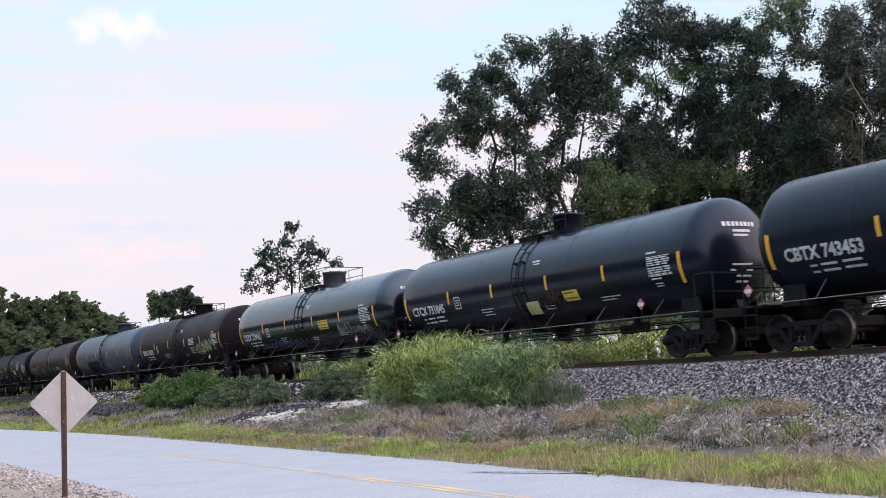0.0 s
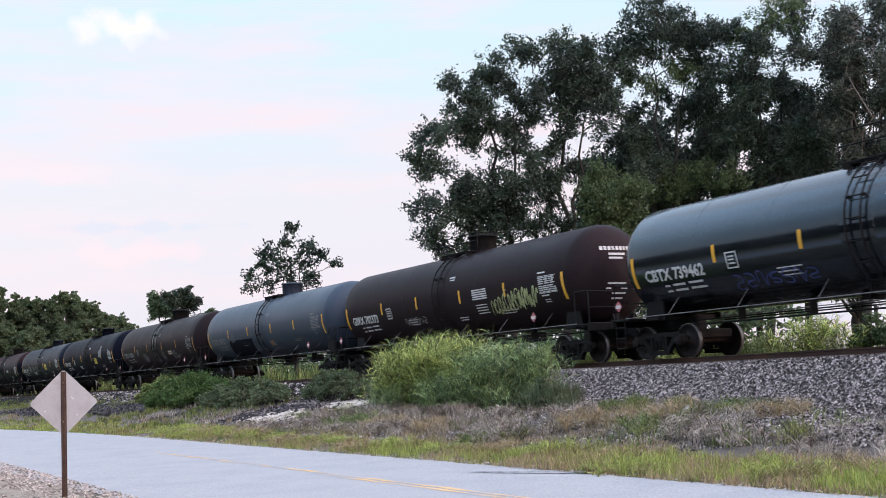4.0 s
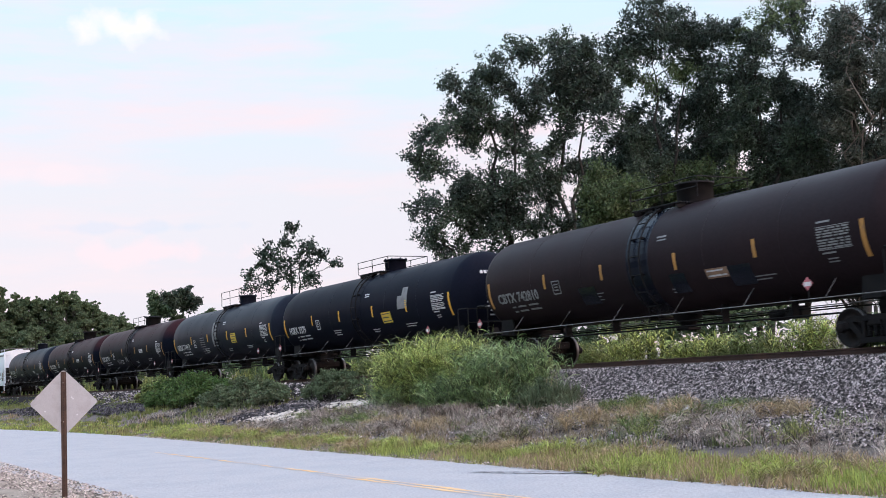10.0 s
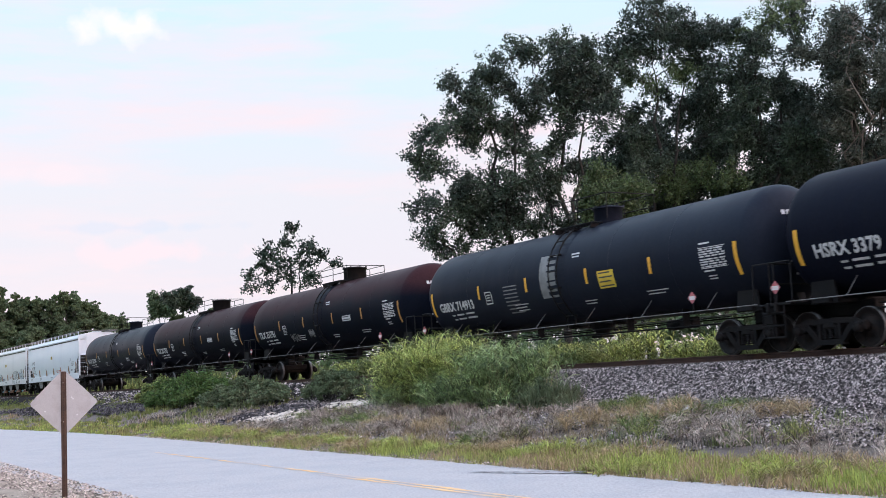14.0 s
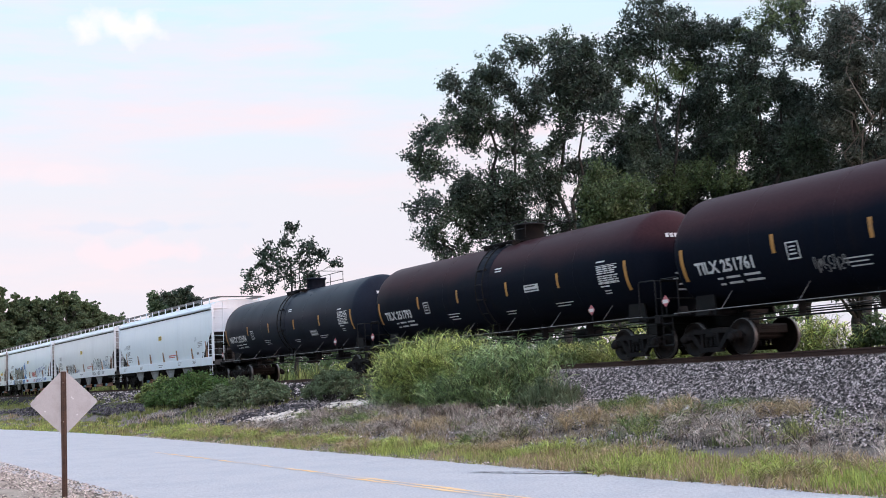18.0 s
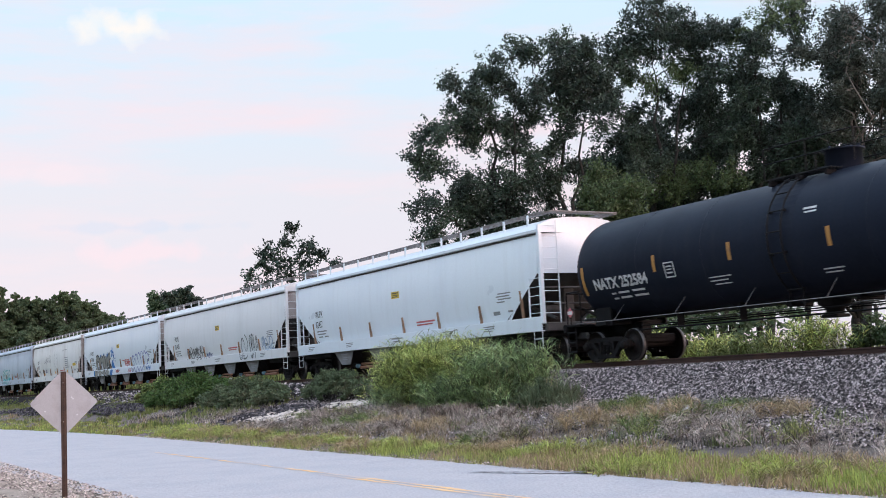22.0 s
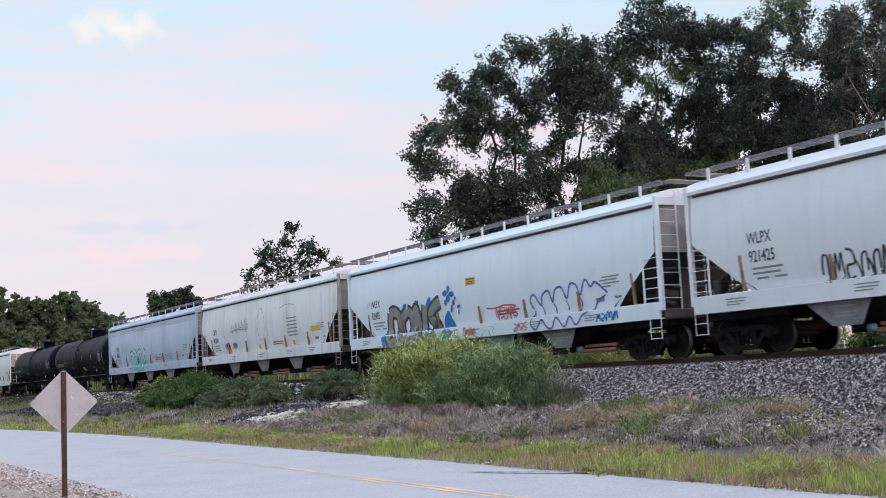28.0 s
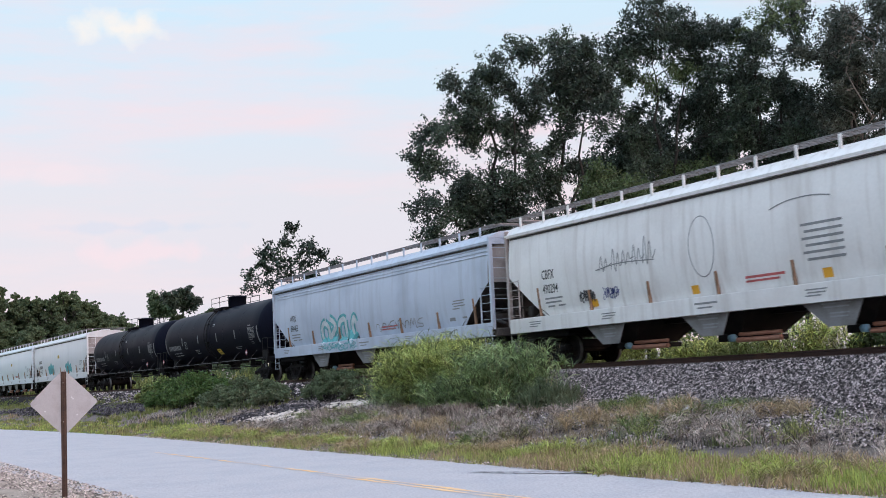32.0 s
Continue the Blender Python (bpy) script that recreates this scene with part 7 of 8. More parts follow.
def x_c(c):
    spray("graffiti", tag_strokes(on_tank, 3.4, 6.2, 1.75, 2.5, 14, 8, 0.045), M_SPRAY_LIME, c, "pale green scrawled tag")
    part("notice_print", bars(on_tank, [(2.4 + 0.02 * (k % 2), 3.35, 2.66 - 0.075 * k, 0.045) for k in range(5)] + [(2.5, 3.2, 2.15 - 0.09 * k, 0.035) for k in range(4)], 0.009), M_LETTER, c, "white stencilled rows")
    spray("graffiti", scrawl(on_tank, -2.9, -1.2, 1.78, 2.05, 6, 9, 0.035), M_LETTER_DIM, c, "faded white tag")


def x_d(c):
    part("lower_paint", patch_tank(-4.9, -1.5, 1.40, 2.2, 6, 0.4), M_MATTE, c, "fresh dark paint on the lower side")
    part("notice", patch_tank(0.9, 1.4, 1.72, 1.95, skew=0.3), M_RUSTMARK, c, "small brown notice")


def x_e(c):
    for x0, x1 in ((-2.9, -2.1), (1.2, 1.8), (3.4, 4.2)):
        part("paint_patch", patch_tank(x0, x1, 1.7, 2.2), M_BLACK, c, "black painted-over patch")


def x_g(c):
    part("patch", patch_tank(3.75, 4.55, 2.45, 2.95, skew=0.1), M_LETTER_DIM, c, "pale grey painted-over patch")
    part("patch", patch_tank(4.15, 4.6, 2.93, 3.25), M_LETTER_DIM, c, "pale grey painted-over patch")


def x_h(c):
    part("patch", patch_tank(-0.85, 0.0, 2.05, 3.35), M_LETTER_DIM, c, "pale painted patch at the ladder")
    spray("graffiti", bars(on_tank, [(-3.0 + 0.0, -2.2, 2.6 - 0.12 * k, 0.04) for k in range(8)]), M_LETTER_DIM, c, "pale stencil rows")


def x_i(c):
    spray("graffiti", scrawl(on_tank, -3.5, -2.5, 1.75, 2.1, 7, 12, 0.03), M_LETTER_DIM, c, "faded white scrawl")
    spray("graffiti", scrawl(on_tank, -1.3, -0.7, 1.85, 2.2, 6, 14, 0.04), M_LETTER_DIM, c, "faded white scrawl")


def on_both(x, z, lift=0.006):
    """The hopper's side and the sill below it."""
    return on_sill(x, z, lift) if z < 1.5 else on_hop(x, z, lift)


def smooth(pts, k=6):
    """A curve through the points."""
    out = []
    for q in range(len(pts) - 1):
        p0, p1, p2, p3 = pts[max(0, q - 1)], pts[q], pts[q + 1], pts[min(len(pts) - 1, q + 2)]
        for j in range(k):
            t = j / k
            out.append(tuple(0.5 * (2 * p1[d] + (p2[d] - p0[d]) * t + (2 * p0[d] - 5 * p1[d] + 4 * p2[d] - p3[d]) * t * t + (3 * p1[d] - p0[d] - 3 * p2[d] + p3[d]) * t ** 3) for d in (0, 1)))
    return out + [pts[-1]]


# fat strokes of a sprayed piece, in a unit box: two bowls, a zigzag and a double bend
BOWL = [(0.15, 0.95), (0.12, 0.1), (0.55, 0.0), (0.95, 0.35), (0.85, 0.85), (0.4, 1.0), (0.12, 0.92)]
RING = [(0.5, 0.95), (0.1, 0.7), (0.12, 0.2), (0.5, 0.02), (0.92, 0.3), (0.88, 0.8), (0.5, 0.97)]
ZIGZAG = [(0.05, 0.0), (0.12, 0.9), (0.3, 0.85), (0.6, 0.15), (0.78, 0.12), (0.92, 1.05)]
BENDS = [(1.0, 1.1), (0.55, 0.95), (0.3, 0.72), (0.55, 0.52), (0.9, 0.3), (0.6, 0.02), (0.05, 0.1)]
HOOKS = [(0.0, 0.75), (0.2, 1.0), (0.4, 0.7), (0.3, 0.3), (0.05, 0.1), (0.35, 0.0), (0.7, 0.25), (0.95, 0.15)]
ARCHES = [(0.0, 0.05), (0.1, 0.95), (0.35, 1.0), (0.45, 0.35), (0.55, 0.95), (0.85, 0.9), (0.95, 0.1)]


def strokes(surface, shapes, x, z, wide, tall, w, lean=0.0, lift=0.007, gap=0.04, flip=False):
    """Shapes side by side as ribbons of width w; flip: mirrored."""
    g = Geo()
    for i, shape in enumerate(shapes):
        pts = smooth([(x + i * (wide + gap) + wide * (1 - a if flip else a) + lean * tall * b, z + tall * b) for a, b in shape])
        q = ribbon(surface, pts, w, lift + 0.0012 * i)
        g.add(q.v, q.f, True)
    return g


def h_2(c):
    spray("graffiti", scrawl(on_both, -5.6, -2.6, 1.4, 2.2, 9, 21, 0.05), M_SPRAY_BLACK, c, "dark line tag")
    spray("graffiti", scrawl(on_both, -2.2, -1.2, 1.42, 1.75, 4, 22, 0.045), M_SPRAY_NAVY, c)
    spray("graffiti", strokes(on_both, (RING, BENDS, ARCHES, ZIGZAG), 3.4, 1.15, 0.56, 1.15, 0.06, 0.12, flip=True), M_SPRAY_BLACK, c, "dark line tag")
    spray("graffiti", strokes(on_both, (RING, BENDS, ARCHES, ZIGZAG), 3.5, 1.2, 0.50, 1.02, 0.03, 0.12, 0.014, flip=True), M_SPRAY_WHITE, c, "white inner line of the tag")
    spray("graffiti", strokes(on_both, (ARCHES, RING, HOOKS, BENDS), 6.4, 1.5, 0.36, 0.62, 0.075, 0.1, flip=True), M_SPRAY_PALE, c, "pale blue tag")


SILVER = (BOWL, RING, ZIGZAG, BENDS)


def h_3(c):
    spray("graffiti", balloons(on_both, [(-6.65, 1.35, 0.30, 0.28, 0.3), (-1.75, 1.50, 0.40, 0.50, 0.2), (-3.0, 2.40, 0.28, 0.22, 0.3), (-4.9, 2.50, 0.16, 0.10, 0), (-3.95, 2.56, 0.16, 0.10, 0), (-5.7, 2.45, 0.14, 0.10, 0)], lift=0.004), M_SPRAY_BLUE, c, "blue spray behind the tag")
    spray("graffiti", strokes(on_both, SILVER, -6.45, 1.2, 0.98, 1.15, 0.56, 0.18, 0.006), M_SPRAY_BLACK, c, "thick black outline of the tag")
    spray("graffiti", strokes(on_both, SILVER, -6.45, 1.2, 0.98, 1.15, 0.34, 0.18, 0.016), M_SPRAY_GREY, c, "silver fat-lettered tag")
    spray("graffiti", balloons(on_hop, [(-1.75, 2.72, 0.17, 0.10, 0.2), (-1.5, 2.85, 0.10, 0.14, 0), (-1.3, 2.66, 0.18, 0.10, 0), (-1.55, 2.52, 0.15, 0.13, 0.3), (-1.75, 2.40, 0.10, 0.10, 0), (-1.2, 2.35, 0.10, 0.11, 0), (-1.05, 2.5, 0.06, 0.06, 0), (-0.85, 2.2, 0.12, 0.06, 0), (-0.9, 2.0, 0.05, 0.09, 0), (-1.35, 2.15, 0.07, 0.14, 0)], lift=0.022), M_SPRAY_BLUE, c, "blue sprayed splashes")
    spray("graffiti", scrawl(on_both, 1.4, 2.7, 1.55, 1.98, 6, 38, 0.05), M_SPRAY_RED, c, "red tag")
    spray("graffiti", ribbon(on_hop, smooth([(0.9, 2.0), (1.4, 1.96), (2.0, 2.02), (2.6, 1.98)]), 0.05), M_SPRAY_RED, c)
    spray("graffiti", scrawl(on_sill, -0.6, 0.2, 1.12, 1.42, 4, 39, 0.05), M_SPRAY_RED, c)
    spray("graffiti", scrawl(on_sill, 2.6, 3.4, 1.12, 1.42, 4, 42, 0.045), M_SPRAY_RED, c)
    # a long wavy crown of arcs over a row of loops on the sill
    crown = [(3.7, 1.75), (3.55, 2.05), (3.8, 2.2), (4.1, 1.85), (4.25, 2.15), (4.6, 2.25), (4.75, 1.9), (4.95, 2.25), (5.3, 2.3), (5.5, 1.95), (5.75, 2.35), (6.05, 2.3), (6.2, 2.0), (6.5, 2.42), (6.75, 2.2), (7.0, 2.3), (7.5, 1.95)]
    spray("graffiti", ribbon(on_hop, smooth(crown), 0.07, 0.009), M_SPRAY_VIOLET, c, "violet-blue line tag")
    foot = [(3.75, 1.7), (3.6, 1.3), (3.9, 1.12), (4.2, 1.4), (4.5, 1.15), (4.75, 1.12), (5.0, 1.42), (5.4, 1.12), (5.7, 1.4), (6.0, 1.14), (6.35, 1.4), (6.7, 1.5), (7.0, 1.75), (7.4, 1.9)]
    spray("graffiti", ribbon(on_both, smooth(foot), 0.06, 0.010), M_SPRAY_VIOLET, c)
    for xx, zz in ((4.15, 1.85), (4.8, 1.85), (5.45, 1.9), (6.15, 1.95)):
        spray("graffiti", ribbon(on_hop, smooth([(xx, zz), (xx + 0.08, zz - 0.15), (xx + 0.05, zz - 0.3)]), 0.05, 0.011), M_SPRAY_VIOLET, c)
    spray("graffiti", scrawl(on_sill, 7.0, 8.0, 1.12, 1.44, 5, 41, 0.05), M_SPRAY_BLUE, c, "small blue tag")


def h_4(c):
    for k, (xx, zz, hh) in enumerate(((-4.6, 2.5, 0.5), (-4.0, 2.45, 0.7), (-3.5, 2.6, 0.45), (-3.0, 2.55, 0.6), (-2.5, 2.5, 0.85))):
        spray("graffiti", ribbon(on_hop, smooth([(xx, zz + 0.1), (xx + 0.12, zz + hh), (xx + 0.2, zz + 0.05), (xx + 0.34, zz + hh * 0.8), (xx + 0.42, zz + 0.2), (xx + 0.6, zz + hh * 0.5)]), 0.03), M_INK_DIM, c, "faded grey scrawl")
    spray("graffiti", ribbon(on_hop, smooth([(-4.8, 2.62), (-3.6, 2.72), (-2.0, 2.66)]), 0.03), M_INK_DIM, c)
    spray("graffiti", ribbon(on_hop, [(0.0 + 0.5 * math.cos(a * 0.3), 2.78 + 0.78 * math.sin(a * 0.3)) for a in range(22)], 0.028), M_INK_DIM, c, "sprayed grey ring")
    spray("graffiti", ribbon(on_hop, smooth([(2.6, 3.35), (3.2, 3.48), (4.0, 3.5), (4.6, 3.42)]), 0.03), M_INK_DIM, c)
    spray("graffiti", scrawl(on_hop, -5.8, -5.0, 1.75, 2.1, 7, 53, 0.045), M_SPRAY_BLACK, c, "black tag")
    spray("graffiti", scrawl(on_hop, -4.6, -3.8, 1.75, 2.15, 7, 54, 0.03), M_SPRAY_NAVY, c, "blue tag")
    spray("graffiti", bars(on_hop, [(3.6 + 0.1 * (k % 2), 4.9, 2.85 - 0.16 * k, 0.06) for k in range(6)]), M_INK_DIM, c)
    for x in (-5.2, -0.6, 4.1):
        part("notice", Geo().add([on_hop(x, 1.6, 0.01), on_hop(x + 0.3, 1.6, 0.01), on_hop(x + 0.3, 1.82, 0.01), on_hop(x, 1.82, 0.01)], [(0, 1, 2, 3)]), M_YELLOW, c, "orange label")
    part("notice", Geo().add([on_hop(6.5, 2.1, 0.01), on_hop(7.6, 2.1, 0.01), on_hop(7.6, 2.32, 0.01), on_hop(6.5, 2.32, 0.01)], [(0, 1, 2, 3)]), M_YPANEL, c, "pale yellow label")


def h_5(c):
    spray("graffiti", strokes(on_both, (RING, BENDS, BOWL, HOOKS), -4.3, 1.45, 0.85, 0.95, 0.46, 0.1, flip=True), M_SPRAY_TEAL, c, "teal fat-stroked tag")
    spray("graffiti", strokes(on_both, (RING, BENDS, BOWL, HOOKS), -4.3, 1.45, 0.85, 0.95, 0.22, 0.1, 0.016, flip=True), M_SPRAY_WHITE, c, "white inner strokes of the tag")
    spray("graffiti", tag_strokes(on_sill, -4.0, -0.6, 1.1, 1.44, 8, 62, 0.05), M_SPRAY_TEAL, c)
    spray("graffiti", scrawl(on_hop, 1.0, 5.0, 1.65, 2.05, 7, 63, 0.04), M_INK_DIM, c, "faded tags")


def h_n(c):
    spray("graffiti", balloons(on_hop, [(-3.8, 2.0, 0.45, 0.4, 0), (-3.0, 2.05, 0.5, 0.45, 0.2), (-2.3, 2.0, 0.4, 0.4, 0)]), M_SPRAY_TEAL, c, "teal tag")
    spray("graffiti", balloons(on_hop, [(2.7, 2.0, 0.4, 0.4, 0), (3.4, 2.0, 0.45, 0.45, 0.2), (4.1, 1.95, 0.4, 0.35, 0)]), M_SPRAY_TEAL, c, "teal tag")


YP = lambda x0, x1, z0, z1: ("notice", M_YPANEL, (x0, x1, z0, z1), "yellow notice with black print")
TRAIN = [
    # distance of the middle along the line at the start, and the car
    (0.0, tank_car("black tank car with white lettering", M_BLACK2, "CBTX 743453", seed=1)),
    (18.75, tank_car("black tank car with white lettering and yellow notices", M_BLACK, "CTCX 731845", panels=[YP(2.3, 3.05, 1.88, 2.2)], extra=x_a, seed=2)),
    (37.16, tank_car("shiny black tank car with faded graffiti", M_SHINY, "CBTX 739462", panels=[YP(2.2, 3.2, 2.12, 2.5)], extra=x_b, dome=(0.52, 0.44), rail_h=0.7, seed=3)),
    (56.1, tank_car("rusty brown-black tank car with a pale green tag", M_BROWN, "GBRX 702373", extra=x_c, letter=M_LETTER, seed=4)),
    (74.27, tank_car("blue-grey tank car with a dark lower patch", M_BLUE, "CGTX 30131", letter=M_LETTER_DIM, extra=x_d, dome=(0.5, 0.4), rail_h=0.6, seed=5)),
    (92.72, tank_car("rusty brown tank car with a black centre band", M_BROWN, "CBTX 742810", letter=M_LETTER_DIM, stripe=M_REFLECT_DIM, band=M_BLACK2, extra=x_e, panels=[("notice", M_RUSTMARK, (2.6, 3.4, 1.95, 2.2), "small brown notice")], seed=6)),
    (111.02, tank_car("clean black tank car with yellow notices", M_MATTE, "HSRX 3379", stripe=M_YELLOW, extra=x_g, panels=[YP(2.3, 3.1, 2.0, 2.42)], rail_h=0.5, dome=(0.44, 0.34), seed=7)),
    (128.57, tank_car("charcoal tank car with a pale patch by its ladder", M_GREYTANK, "GBRX 714913", stripe=M_YELLOW, panels=[YP(2.1, 2.85, 2.1, 2.6)], extra=x_h, placard=M_PLACARD, dome=(0.44, 0.34), rail_h=0.75, seed=8)),
    (146.87, tank_car("black tank car with a rust-streaked brown top", M_RUST_TOP, "TILX 251761", band=M_MATTE, stripe=M_REFLECT_DIM, extra=x_i, panels=[("notice", M_LETTER, (2.6, 3.4, 2.32, 2.55), "small white notice")], seed=9)),
    (164.8, tank_car("black tank car with a rust-brown top", M_RUST_TOP, "TILX 251793", band=M_MATTE, stripe=M_REFLECT_DIM, panels=[("notice", M_LETTER, (2.6, 3.4, 2.32, 2.55), "small white notice")], seed=10)),
    (183.07, tank_car("dark charcoal tank car with railed walkway", M_GREYTANK, "NATX 252584", stripe=M_REFLECT_DIM, panels=[("notice", M_LETTER_DIM, (3.2, 4.0, 1.9, 2.15), "pale notice")], rail_h=0.75, dome=(0.44, 0.36), seed=11)),
    (202.8, hopper_car("pale grey covered hopper car", M_HOPPER, "WLPX", "82457", ends=M_HOPPER)),
    (223.85, hopper_car("pale grey covered hopper car with dark line graffiti", M_HOPPER_W, "WLPX", "921425", extra=h_2)),
    (244.8, hopper_car("pale grey covered hopper car with a large silver and blue tag", M_HOPPER, "WLPX", "82485", extra=h_3)),
    (264.92, shorten(hopper_car("dirty cream covered hopper car with faded graffiti", M_HOPPER_D, "CBFX", "490294", extra=h_4, bays=3, notice=False), 0.935)),
    (285.05, hopper_car("blue-grey covered hopper car with a teal tag", M_HOPPER_B, "WFIX", "884455", extra=h_5, ribbed=True, bays=3, notice=False)),
    (305.2, tank_car("matt black tank car without visible lettering", M_MATTE, "", letter=M_LETTER_DIM, stripe=M_LETTER_DIM, panels=[YP(1.0, 1.6, 1.6, 1.9)], seed=12)),
    (323.5, tank_car("charcoal tank car near the end of the line", M_MATTE, "", letter=M_LETTER_DIM, stripe=M_LETTER_DIM, seed=13)),
    (343.1, hopper_car("white covered hopper car with teal tags", M_HOPPER_W, "", "", extra=h_n, bays=3)),
    (363.9, hopper_car("pale grey covered hopper car", M_HOPPER, "", "")),
    (384.7, hopper_car("pale grey covered hopper car", M_HOPPER_W, "", "")),
]


# ---- the motor car: local x forwards, z from the road ----
def loft(g, sections, slot=0, close=True):
    """Joins rings of points, each (x, [(y, z), ...])."""
    n = len(sections[0][1])
    vs = [(x, y, z) for x, ring in sections for y, z in ring]
    fs = [(i * n + k, i * n + (k + 1) % n, (i + 1) * n + (k + 1) % n, (i + 1) * n + k) for i in range(len(sections) - 1) for k in range(n)]
    g.add(vs, fs, True, slot)
    if close:
        g.add(vs[:n], [tuple(range(n))], False, slot)
        g.add(vs[-n:], [tuple(range(n))], False, slot)
    return g


def body_ring(w, zb, zs, zt, crown=0.02):
    """A car body's section: half width, sill, shoulder and top heights."""
    half = [(w * 0.80, zb), (w * 0.95, zb + 0.05), (w * 0.985, zb + 0.18), (w, (zb + zs) / 2 + 0.05), (w * 0.985, zs - 0.06), (w * 0.94, zs), (w * 0.80, zt), (w * 0.4, zt + crown * 0.8), (0, zt + crown)]
    return half + [(-y, z) for y, z in half[-2::-1]]


CABIN_X = [-2.05, -1.6, -1.15, -0.7, -0.1, 0.35, 0.8, 1.2]


def cabin(x):
    """Belt half width and height, roof edge half width and height, and crown height of the cabin."""
    cols = ([0.74, 0.80, 0.835, 0.85, 0.855, 0.85, 0.80, 0.70], [1.05, 1.0, 0.985, 0.97, 0.955, 0.95, 0.95, 0.94], [0.70, 0.645, 0.585, 0.60, 0.605, 0.585, 0.65, 0.68], [1.06, 1.245, 1.385, 1.42, 1.425, 1.38, 1.17, 0.96], [1.085, 1.285, 1.425, 1.463, 1.47, 1.42, 1.20, 0.98])
    return [float(np.interp(x, CABIN_X, q)) for q in cols]


def cabin_ring(x):
    rb, zb, rr, zr, zc = cabin(x)
    half = [(rb * 0.98, zb - 0.12), (rb, zb), (rb * 0.35 + rr * 0.65, zb * 0.35 + zr * 0.65 + 0.004), (rr, zr), (rr * 0.8, zr + (zc - zr) * 0.36), (rr * 0.5, zr + (zc - zr) * 0.75), (0, zc)]
    return half + [(-y, z) for y, z in half[-2::-1]]


def pane(x0, x1, place, n=10, m=8):
    """Glass laid over the cabin: place(x, t) with t from 0 to 1."""
    vs = [place(x0 + (x1 - x0) * i / n, k / m) for i in range(n + 1) for k in range(m + 1)]
    return Geo().add(vs, [(i * (m + 1) + k, i * (m + 1) + k + 1, (i + 1) * (m + 1) + k + 1, (i + 1) * (m + 1) + k) for i in range(n) for k in range(m)], True)


def top_pane(x, t):
    rb, zb, rr, zr, zc = cabin(x)
    q = (2 * t - 1) * 0.93
    return (x - 0.006, q * rr, zr + (zc - zr) * (1 - q * q) + 0.012)


def side_pane(sg):
    def place(x, t):
        rb, zb, rr, zr, zc = cabin(x)
        q = 0.06 + 0.84 * t
        return (x, sg * (rb + (rr - rb) * q + 0.012), zb + (zr - zb) * q + 0.004)
    return place


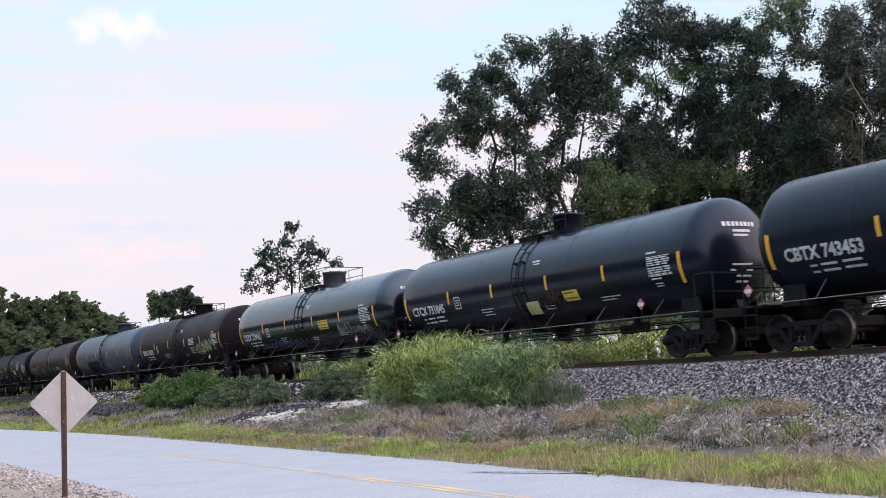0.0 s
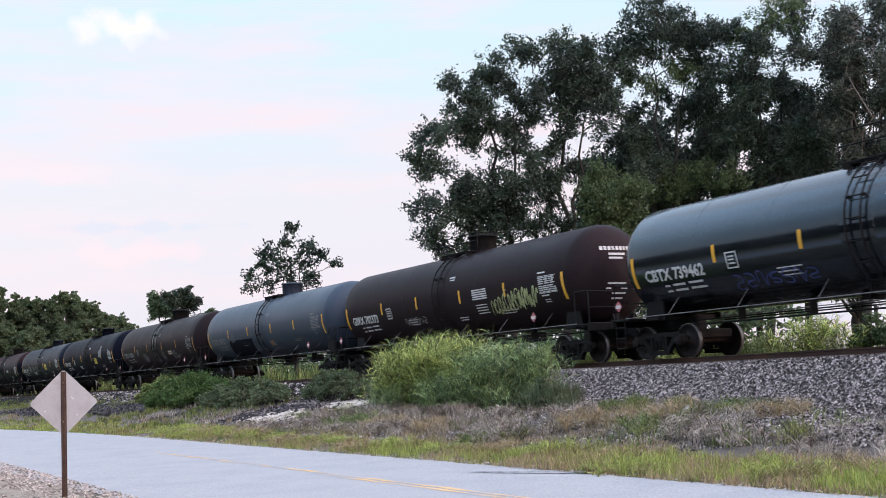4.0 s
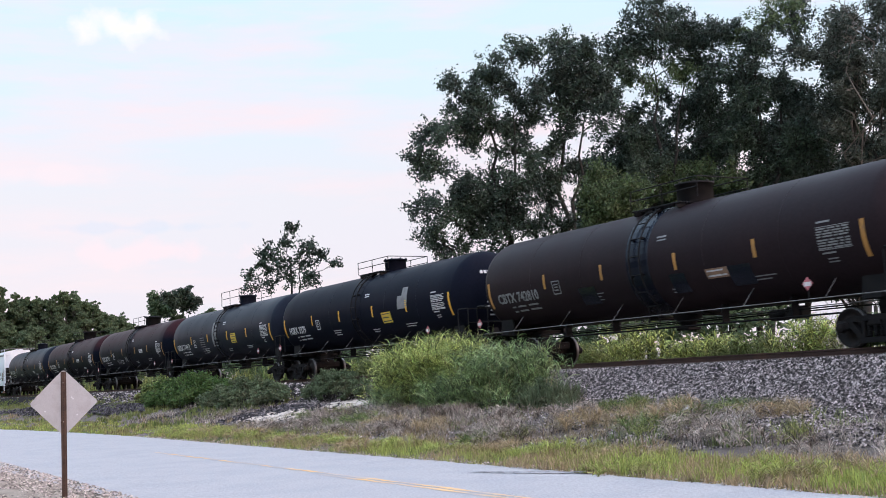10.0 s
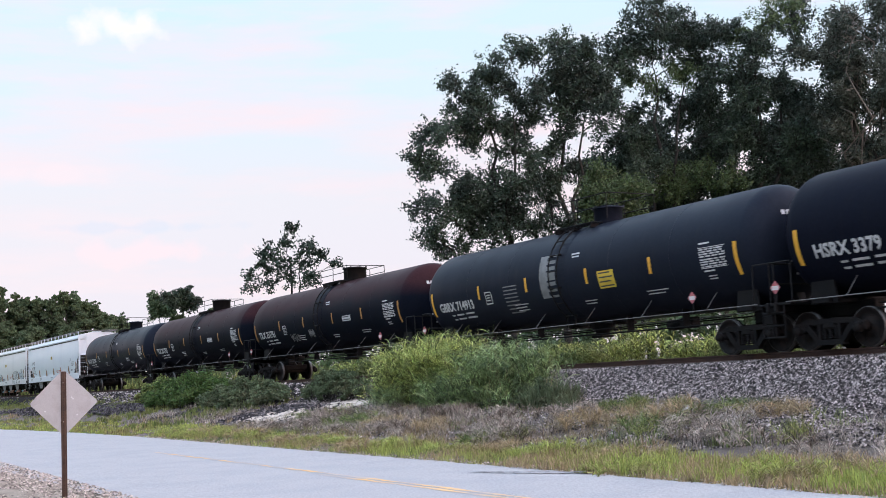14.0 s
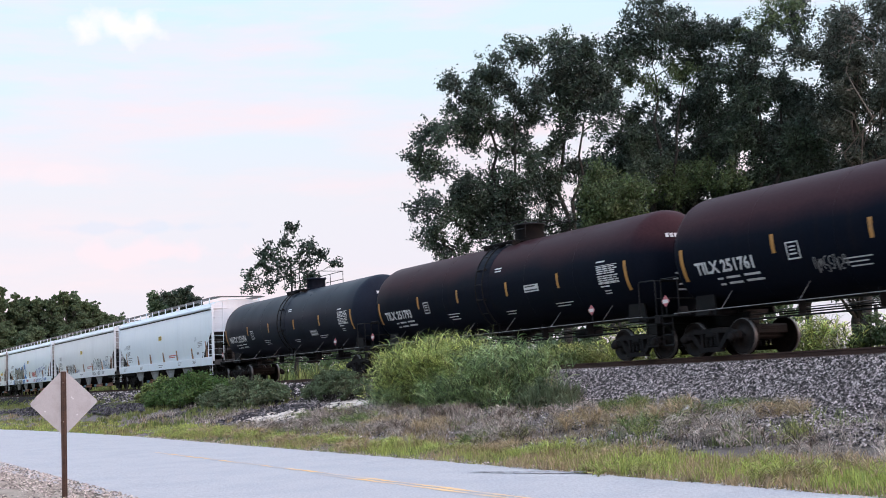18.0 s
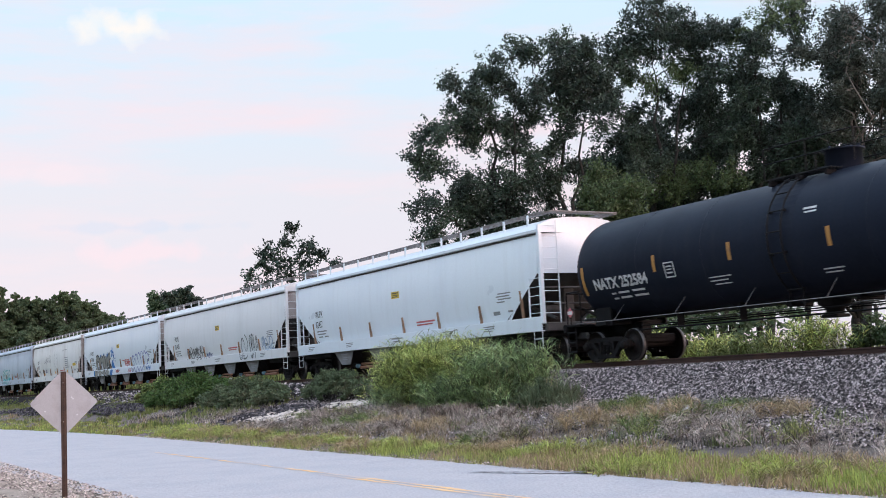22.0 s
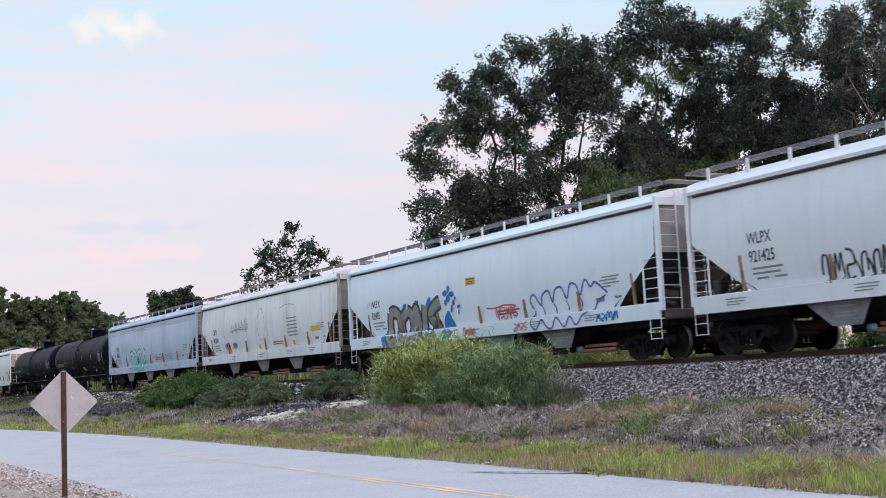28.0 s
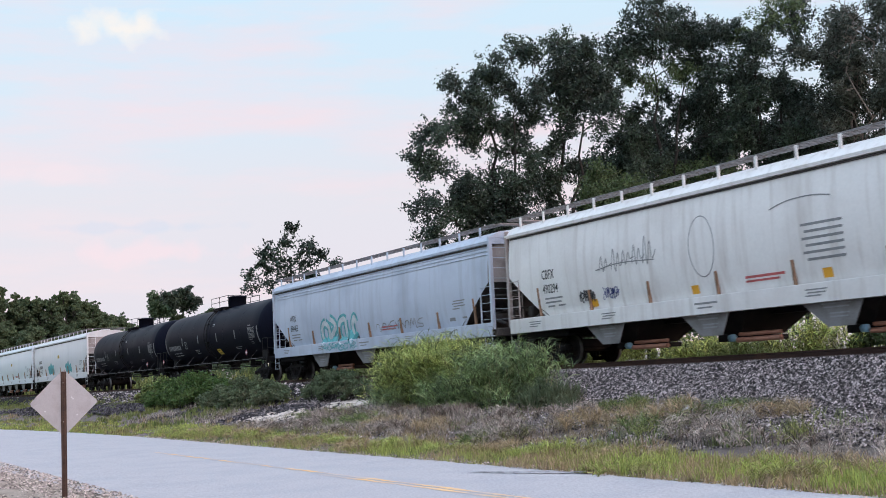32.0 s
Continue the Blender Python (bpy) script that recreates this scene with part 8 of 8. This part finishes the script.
def sedan():
    car = thing("sedan", "dark blue sedan driving along the road", "car")
    g = Geo()
    loft(g, [(-2.43, body_ring(0.72, 0.38, 0.83, 0.88)), (-2.405, body_ring(0.80, 0.33, 0.89, 0.95)), (-2.33, body_ring(0.86, 0.28, 0.945, 1.0)), (-2.15, body_ring(0.905, 0.22, 1.0, 1.06)), (-1.9, body_ring(0.922, 0.18, 1.0, 1.07)), (-1.3, body_ring(0.93, 0.17, 0.97, 1.02)), (0, body_ring(0.925, 0.18, 0.93, 0.97)), (0.9, body_ring(0.925, 0.18, 0.90, 0.95)), (1.6, body_ring(0.91, 0.2, 0.86, 0.92)), (2.1, body_ring(0.86, 0.22, 0.74, 0.80)), (2.36, body_ring(0.74, 0.26, 0.62, 0.66)), (2.43, body_ring(0.66, 0.36, 0.54, 0.56))])
    body = part("body", g, M_CAR, car)
    part("roof", loft(Geo(), [(x, cabin_ring(x)) for x in np.linspace(-2.05, 1.2, 27)]), M_CAR, body, "rounded roof and pillars")
    part("rear_window", pane(-1.98, -1.20, top_pane), M_GLASS, body, "dark sloping rear window")
    part("windscreen", pane(0.40, 1.14, top_pane), M_GLASS, body)
    for sg in (1, -1):
        part("rear_side_window", pane(-1.50, -0.40, side_pane(sg)), M_GLASS_SIDE, body)
        part("front_side_window", pane(-0.30, 0.92, side_pane(sg)), M_GLASS_SIDE, body)
        part("window_trim", Geo().tube([(1.0, sg * 0.78, 0.958), (0.4, sg * 0.862, 0.958), (-0.1, sg * 0.868, 0.962), (-0.9, sg * 0.86, 0.982), (-1.62, sg * 0.812, 1.01)], 0.012, 6), M_CHROME, body)
        part("door_handle", Geo().box((-0.1, sg * 0.93, 0.82), (0.2, 0.03, 0.03), 0.01).box((-1.05, sg * 0.935, 0.84), (0.2, 0.03, 0.03), 0.01), M_CHROME, body)
        part("mirror", Geo().box((0.85, sg * 0.98, 1.0), (0.14, 0.22, 0.14), 0.05), M_CAR, body)
        lamp = Geo()
        prof = [(-2.455, 0.40, 0.80, 0.865), (-2.46, 0.58, 0.775, 0.885), (-2.435, 0.74, 0.765, 0.90), (-2.32, 0.885, 0.775, 0.905), (-2.04, 0.945, 0.835, 0.89)]
        vs = [(x, sg * y, z) for x, y, z0, z1 in prof for z in (z0, z1)] + [(x + 0.06, sg * (y - 0.06), z) for x, y, z0, z1 in prof for z in (z0, z1)]
        fs = [(2 * k, 2 * k + 1, 2 * k + 3, 2 * k + 2) for k in range(4)] + [(2 * k, 2 * k + 2, 2 * k + 12, 2 * k + 10) for k in range(4)] + [(2 * k + 1, 2 * k + 3, 2 * k + 13, 2 * k + 11) for k in range(4)] + [(0, 1, 11, 10), (8, 9, 19, 18)]
        tail = part("tail_lamp", lamp.add(vs, fs), M_TAIL, body, "red tail lamp, lit")
        if sg > 0:
            part("indicator", Geo().box((-2.385, 0.82, 0.815), (0.09, 0.10, 0.06), 0.02), M_INDICATOR, tail, "orange blinking indicator")
    part("boot_trim", Geo().tube([(-2.38, -0.78, 0.945), (-2.44, -0.4, 0.925), (-2.455, 0, 0.92), (-2.44, 0.4, 0.925), (-2.38, 0.78, 0.945)], 0.018, 6), M_CHROME, body)
    part("number_plate", Geo().box((-2.445, 0, 0.80), (0.03, 0.32, 0.16), 0.004), M_PLATE, body)
    part("badge", Geo().box((-2.41, 0, 1.0), (0.05, 0.12, 0.07), 0.02), M_CHROME, body)
    part("underbody", Geo().box((0, 0, 0.22), (4.3, 1.5, 0.14), 0.03), M_TRIM, body)
    part("bumper", Geo().box((-2.33, 0, 0.32), (0.24, 1.5, 0.14), 0.05), M_TRIM, body, "black lower bumper")
    part("bumper_strip", Geo().tube([(-2.42, -0.70, 0.40), (-2.475, 0, 0.38), (-2.42, 0.70, 0.40)], 0.014, 6), M_CHROME, body)
    for x in (-1.39, 1.39):
        for y in (0.845, -0.845):
            sgn = 1 if y > 0 else -1
            w = part("wheel", lambda: Geo().turn([(-0.11, 0.22), (-0.11, 0.31), (-0.09, 0.335), (0.09, 0.335), (0.11, 0.31), (0.11, 0.22)], "y", 22), M_TYRE, car, "black tyre", at=pose(x, y, 0.33), key="tyre")

            def rim():
                q = Geo().turn([(0.07, 0.0), (0.07, 0.05), (0.05, 0.06)], "y", 14).turn([(0.06, 0.20), (0.10, 0.23), (-0.10, 0.23)], "y", 24)
                for k in range(5):
                    a = k * 2 * math.pi / 5
                    q.tube([(0.05 * math.cos(a), 0.075, 0.05 * math.sin(a)), (0.21 * math.cos(a), 0.085, 0.21 * math.sin(a))], 0.025, 6)
                return q
            part("rim", rim, M_RIM, w, at=pose(0, 0, 0, 0, 0, 0 if sgn > 0 else 180), key="rim")
            part("arch", lambda: Geo().turn([(-0.03, 0.36), (0.02, 0.36), (0.02, 0.30), (-0.03, 0.20)], "y", 24), M_TRIM, body, at=pose(x, sgn * 0.917, 0.33, 0, 0, 0 if sgn > 0 else 180), key="arch")
            CAR_WHEELS.append(w)
    return car


CAR_WHEELS = []
CAR = sedan()


# ---- what moves ----
def went(t):
    """How far the train has gone after t seconds."""
    return 8.016 * t - 0.00155 * t * t


def train_pose(s):
    x, y, a = along(s)
    return pose(x, y, RAIL_Z, 0, 0, math.degrees(a) + 180)


def car_way(t):
    """How far the motor car's middle is along the road."""
    return 10.32 + 18.6 * (t - 5.5)


def motions():
    for s0, car in TRAIN:
        walk(car, [(t, train_pose(s0 - went(t))) for t in range(0, 33, 2)])
    starts = {car: s0 for s0, car in TRAIN}
    for car, ws, x in SPINNERS:
        # turned only while its car can be in view
        s0 = starts[car]
        t0 = max(0.0, (s0 - 100) / 8.0)
        t1 = min(32.0, (s0 + 14) / 7.96)
        ts = [0.0] + [round(t0 + k / 15, 4) for k in range(1, int((t1 - t0) * 15) + 1)] + [32.0] if t1 > t0 else [0.0, 32.0]
        ts = sorted(set(round(min(32.0, t) * 30) / 30 for t in ts))
        base = ws.matrix_basis.translation.copy()
        rows, ang, last = [], 0.0, None
        for t in ts:
            if last is not None and t - last < 0.09:
                ang += math.degrees((went(t) - went(last)) / 0.457)
            rows.append((t, pose(*base) @ Matrix.Rotation(radians(ang), 4, "Y")))
            last = t
        walk(ws, rows)
    rows = []
    for k in range(0, 33):
        t = float(k)
        s = car_way(t) if t < 12 else car_way(12) + (t - 12) * 12.0
        s0, s1 = s - 0.5, s + 0.5
        u = 12.65
        a, b = spot(s0, u + float(road_shift(s0))), spot(s1, u + float(road_shift(s1)))
        m = (a + b) / 2
        rows.append((t, pose(m.x, m.y, 0.035, 0, 0, math.degrees(math.atan2(b.y - a.y, b.x - a.x)))))
    walk(CAR, rows)
    for w in CAR_WHEELS:
        base = w.matrix_basis.translation.copy()
        ts = [0.0] + [3.0 + k / 30 for k in range(0, 150)] + [32.0]
        walk(w, [(t, pose(*base) @ Matrix.Rotation(math.radians(0 if t < 3 else min(149, (t - 3) * 30) * 35.6), 4, "Y")) for t in ts])


motions()
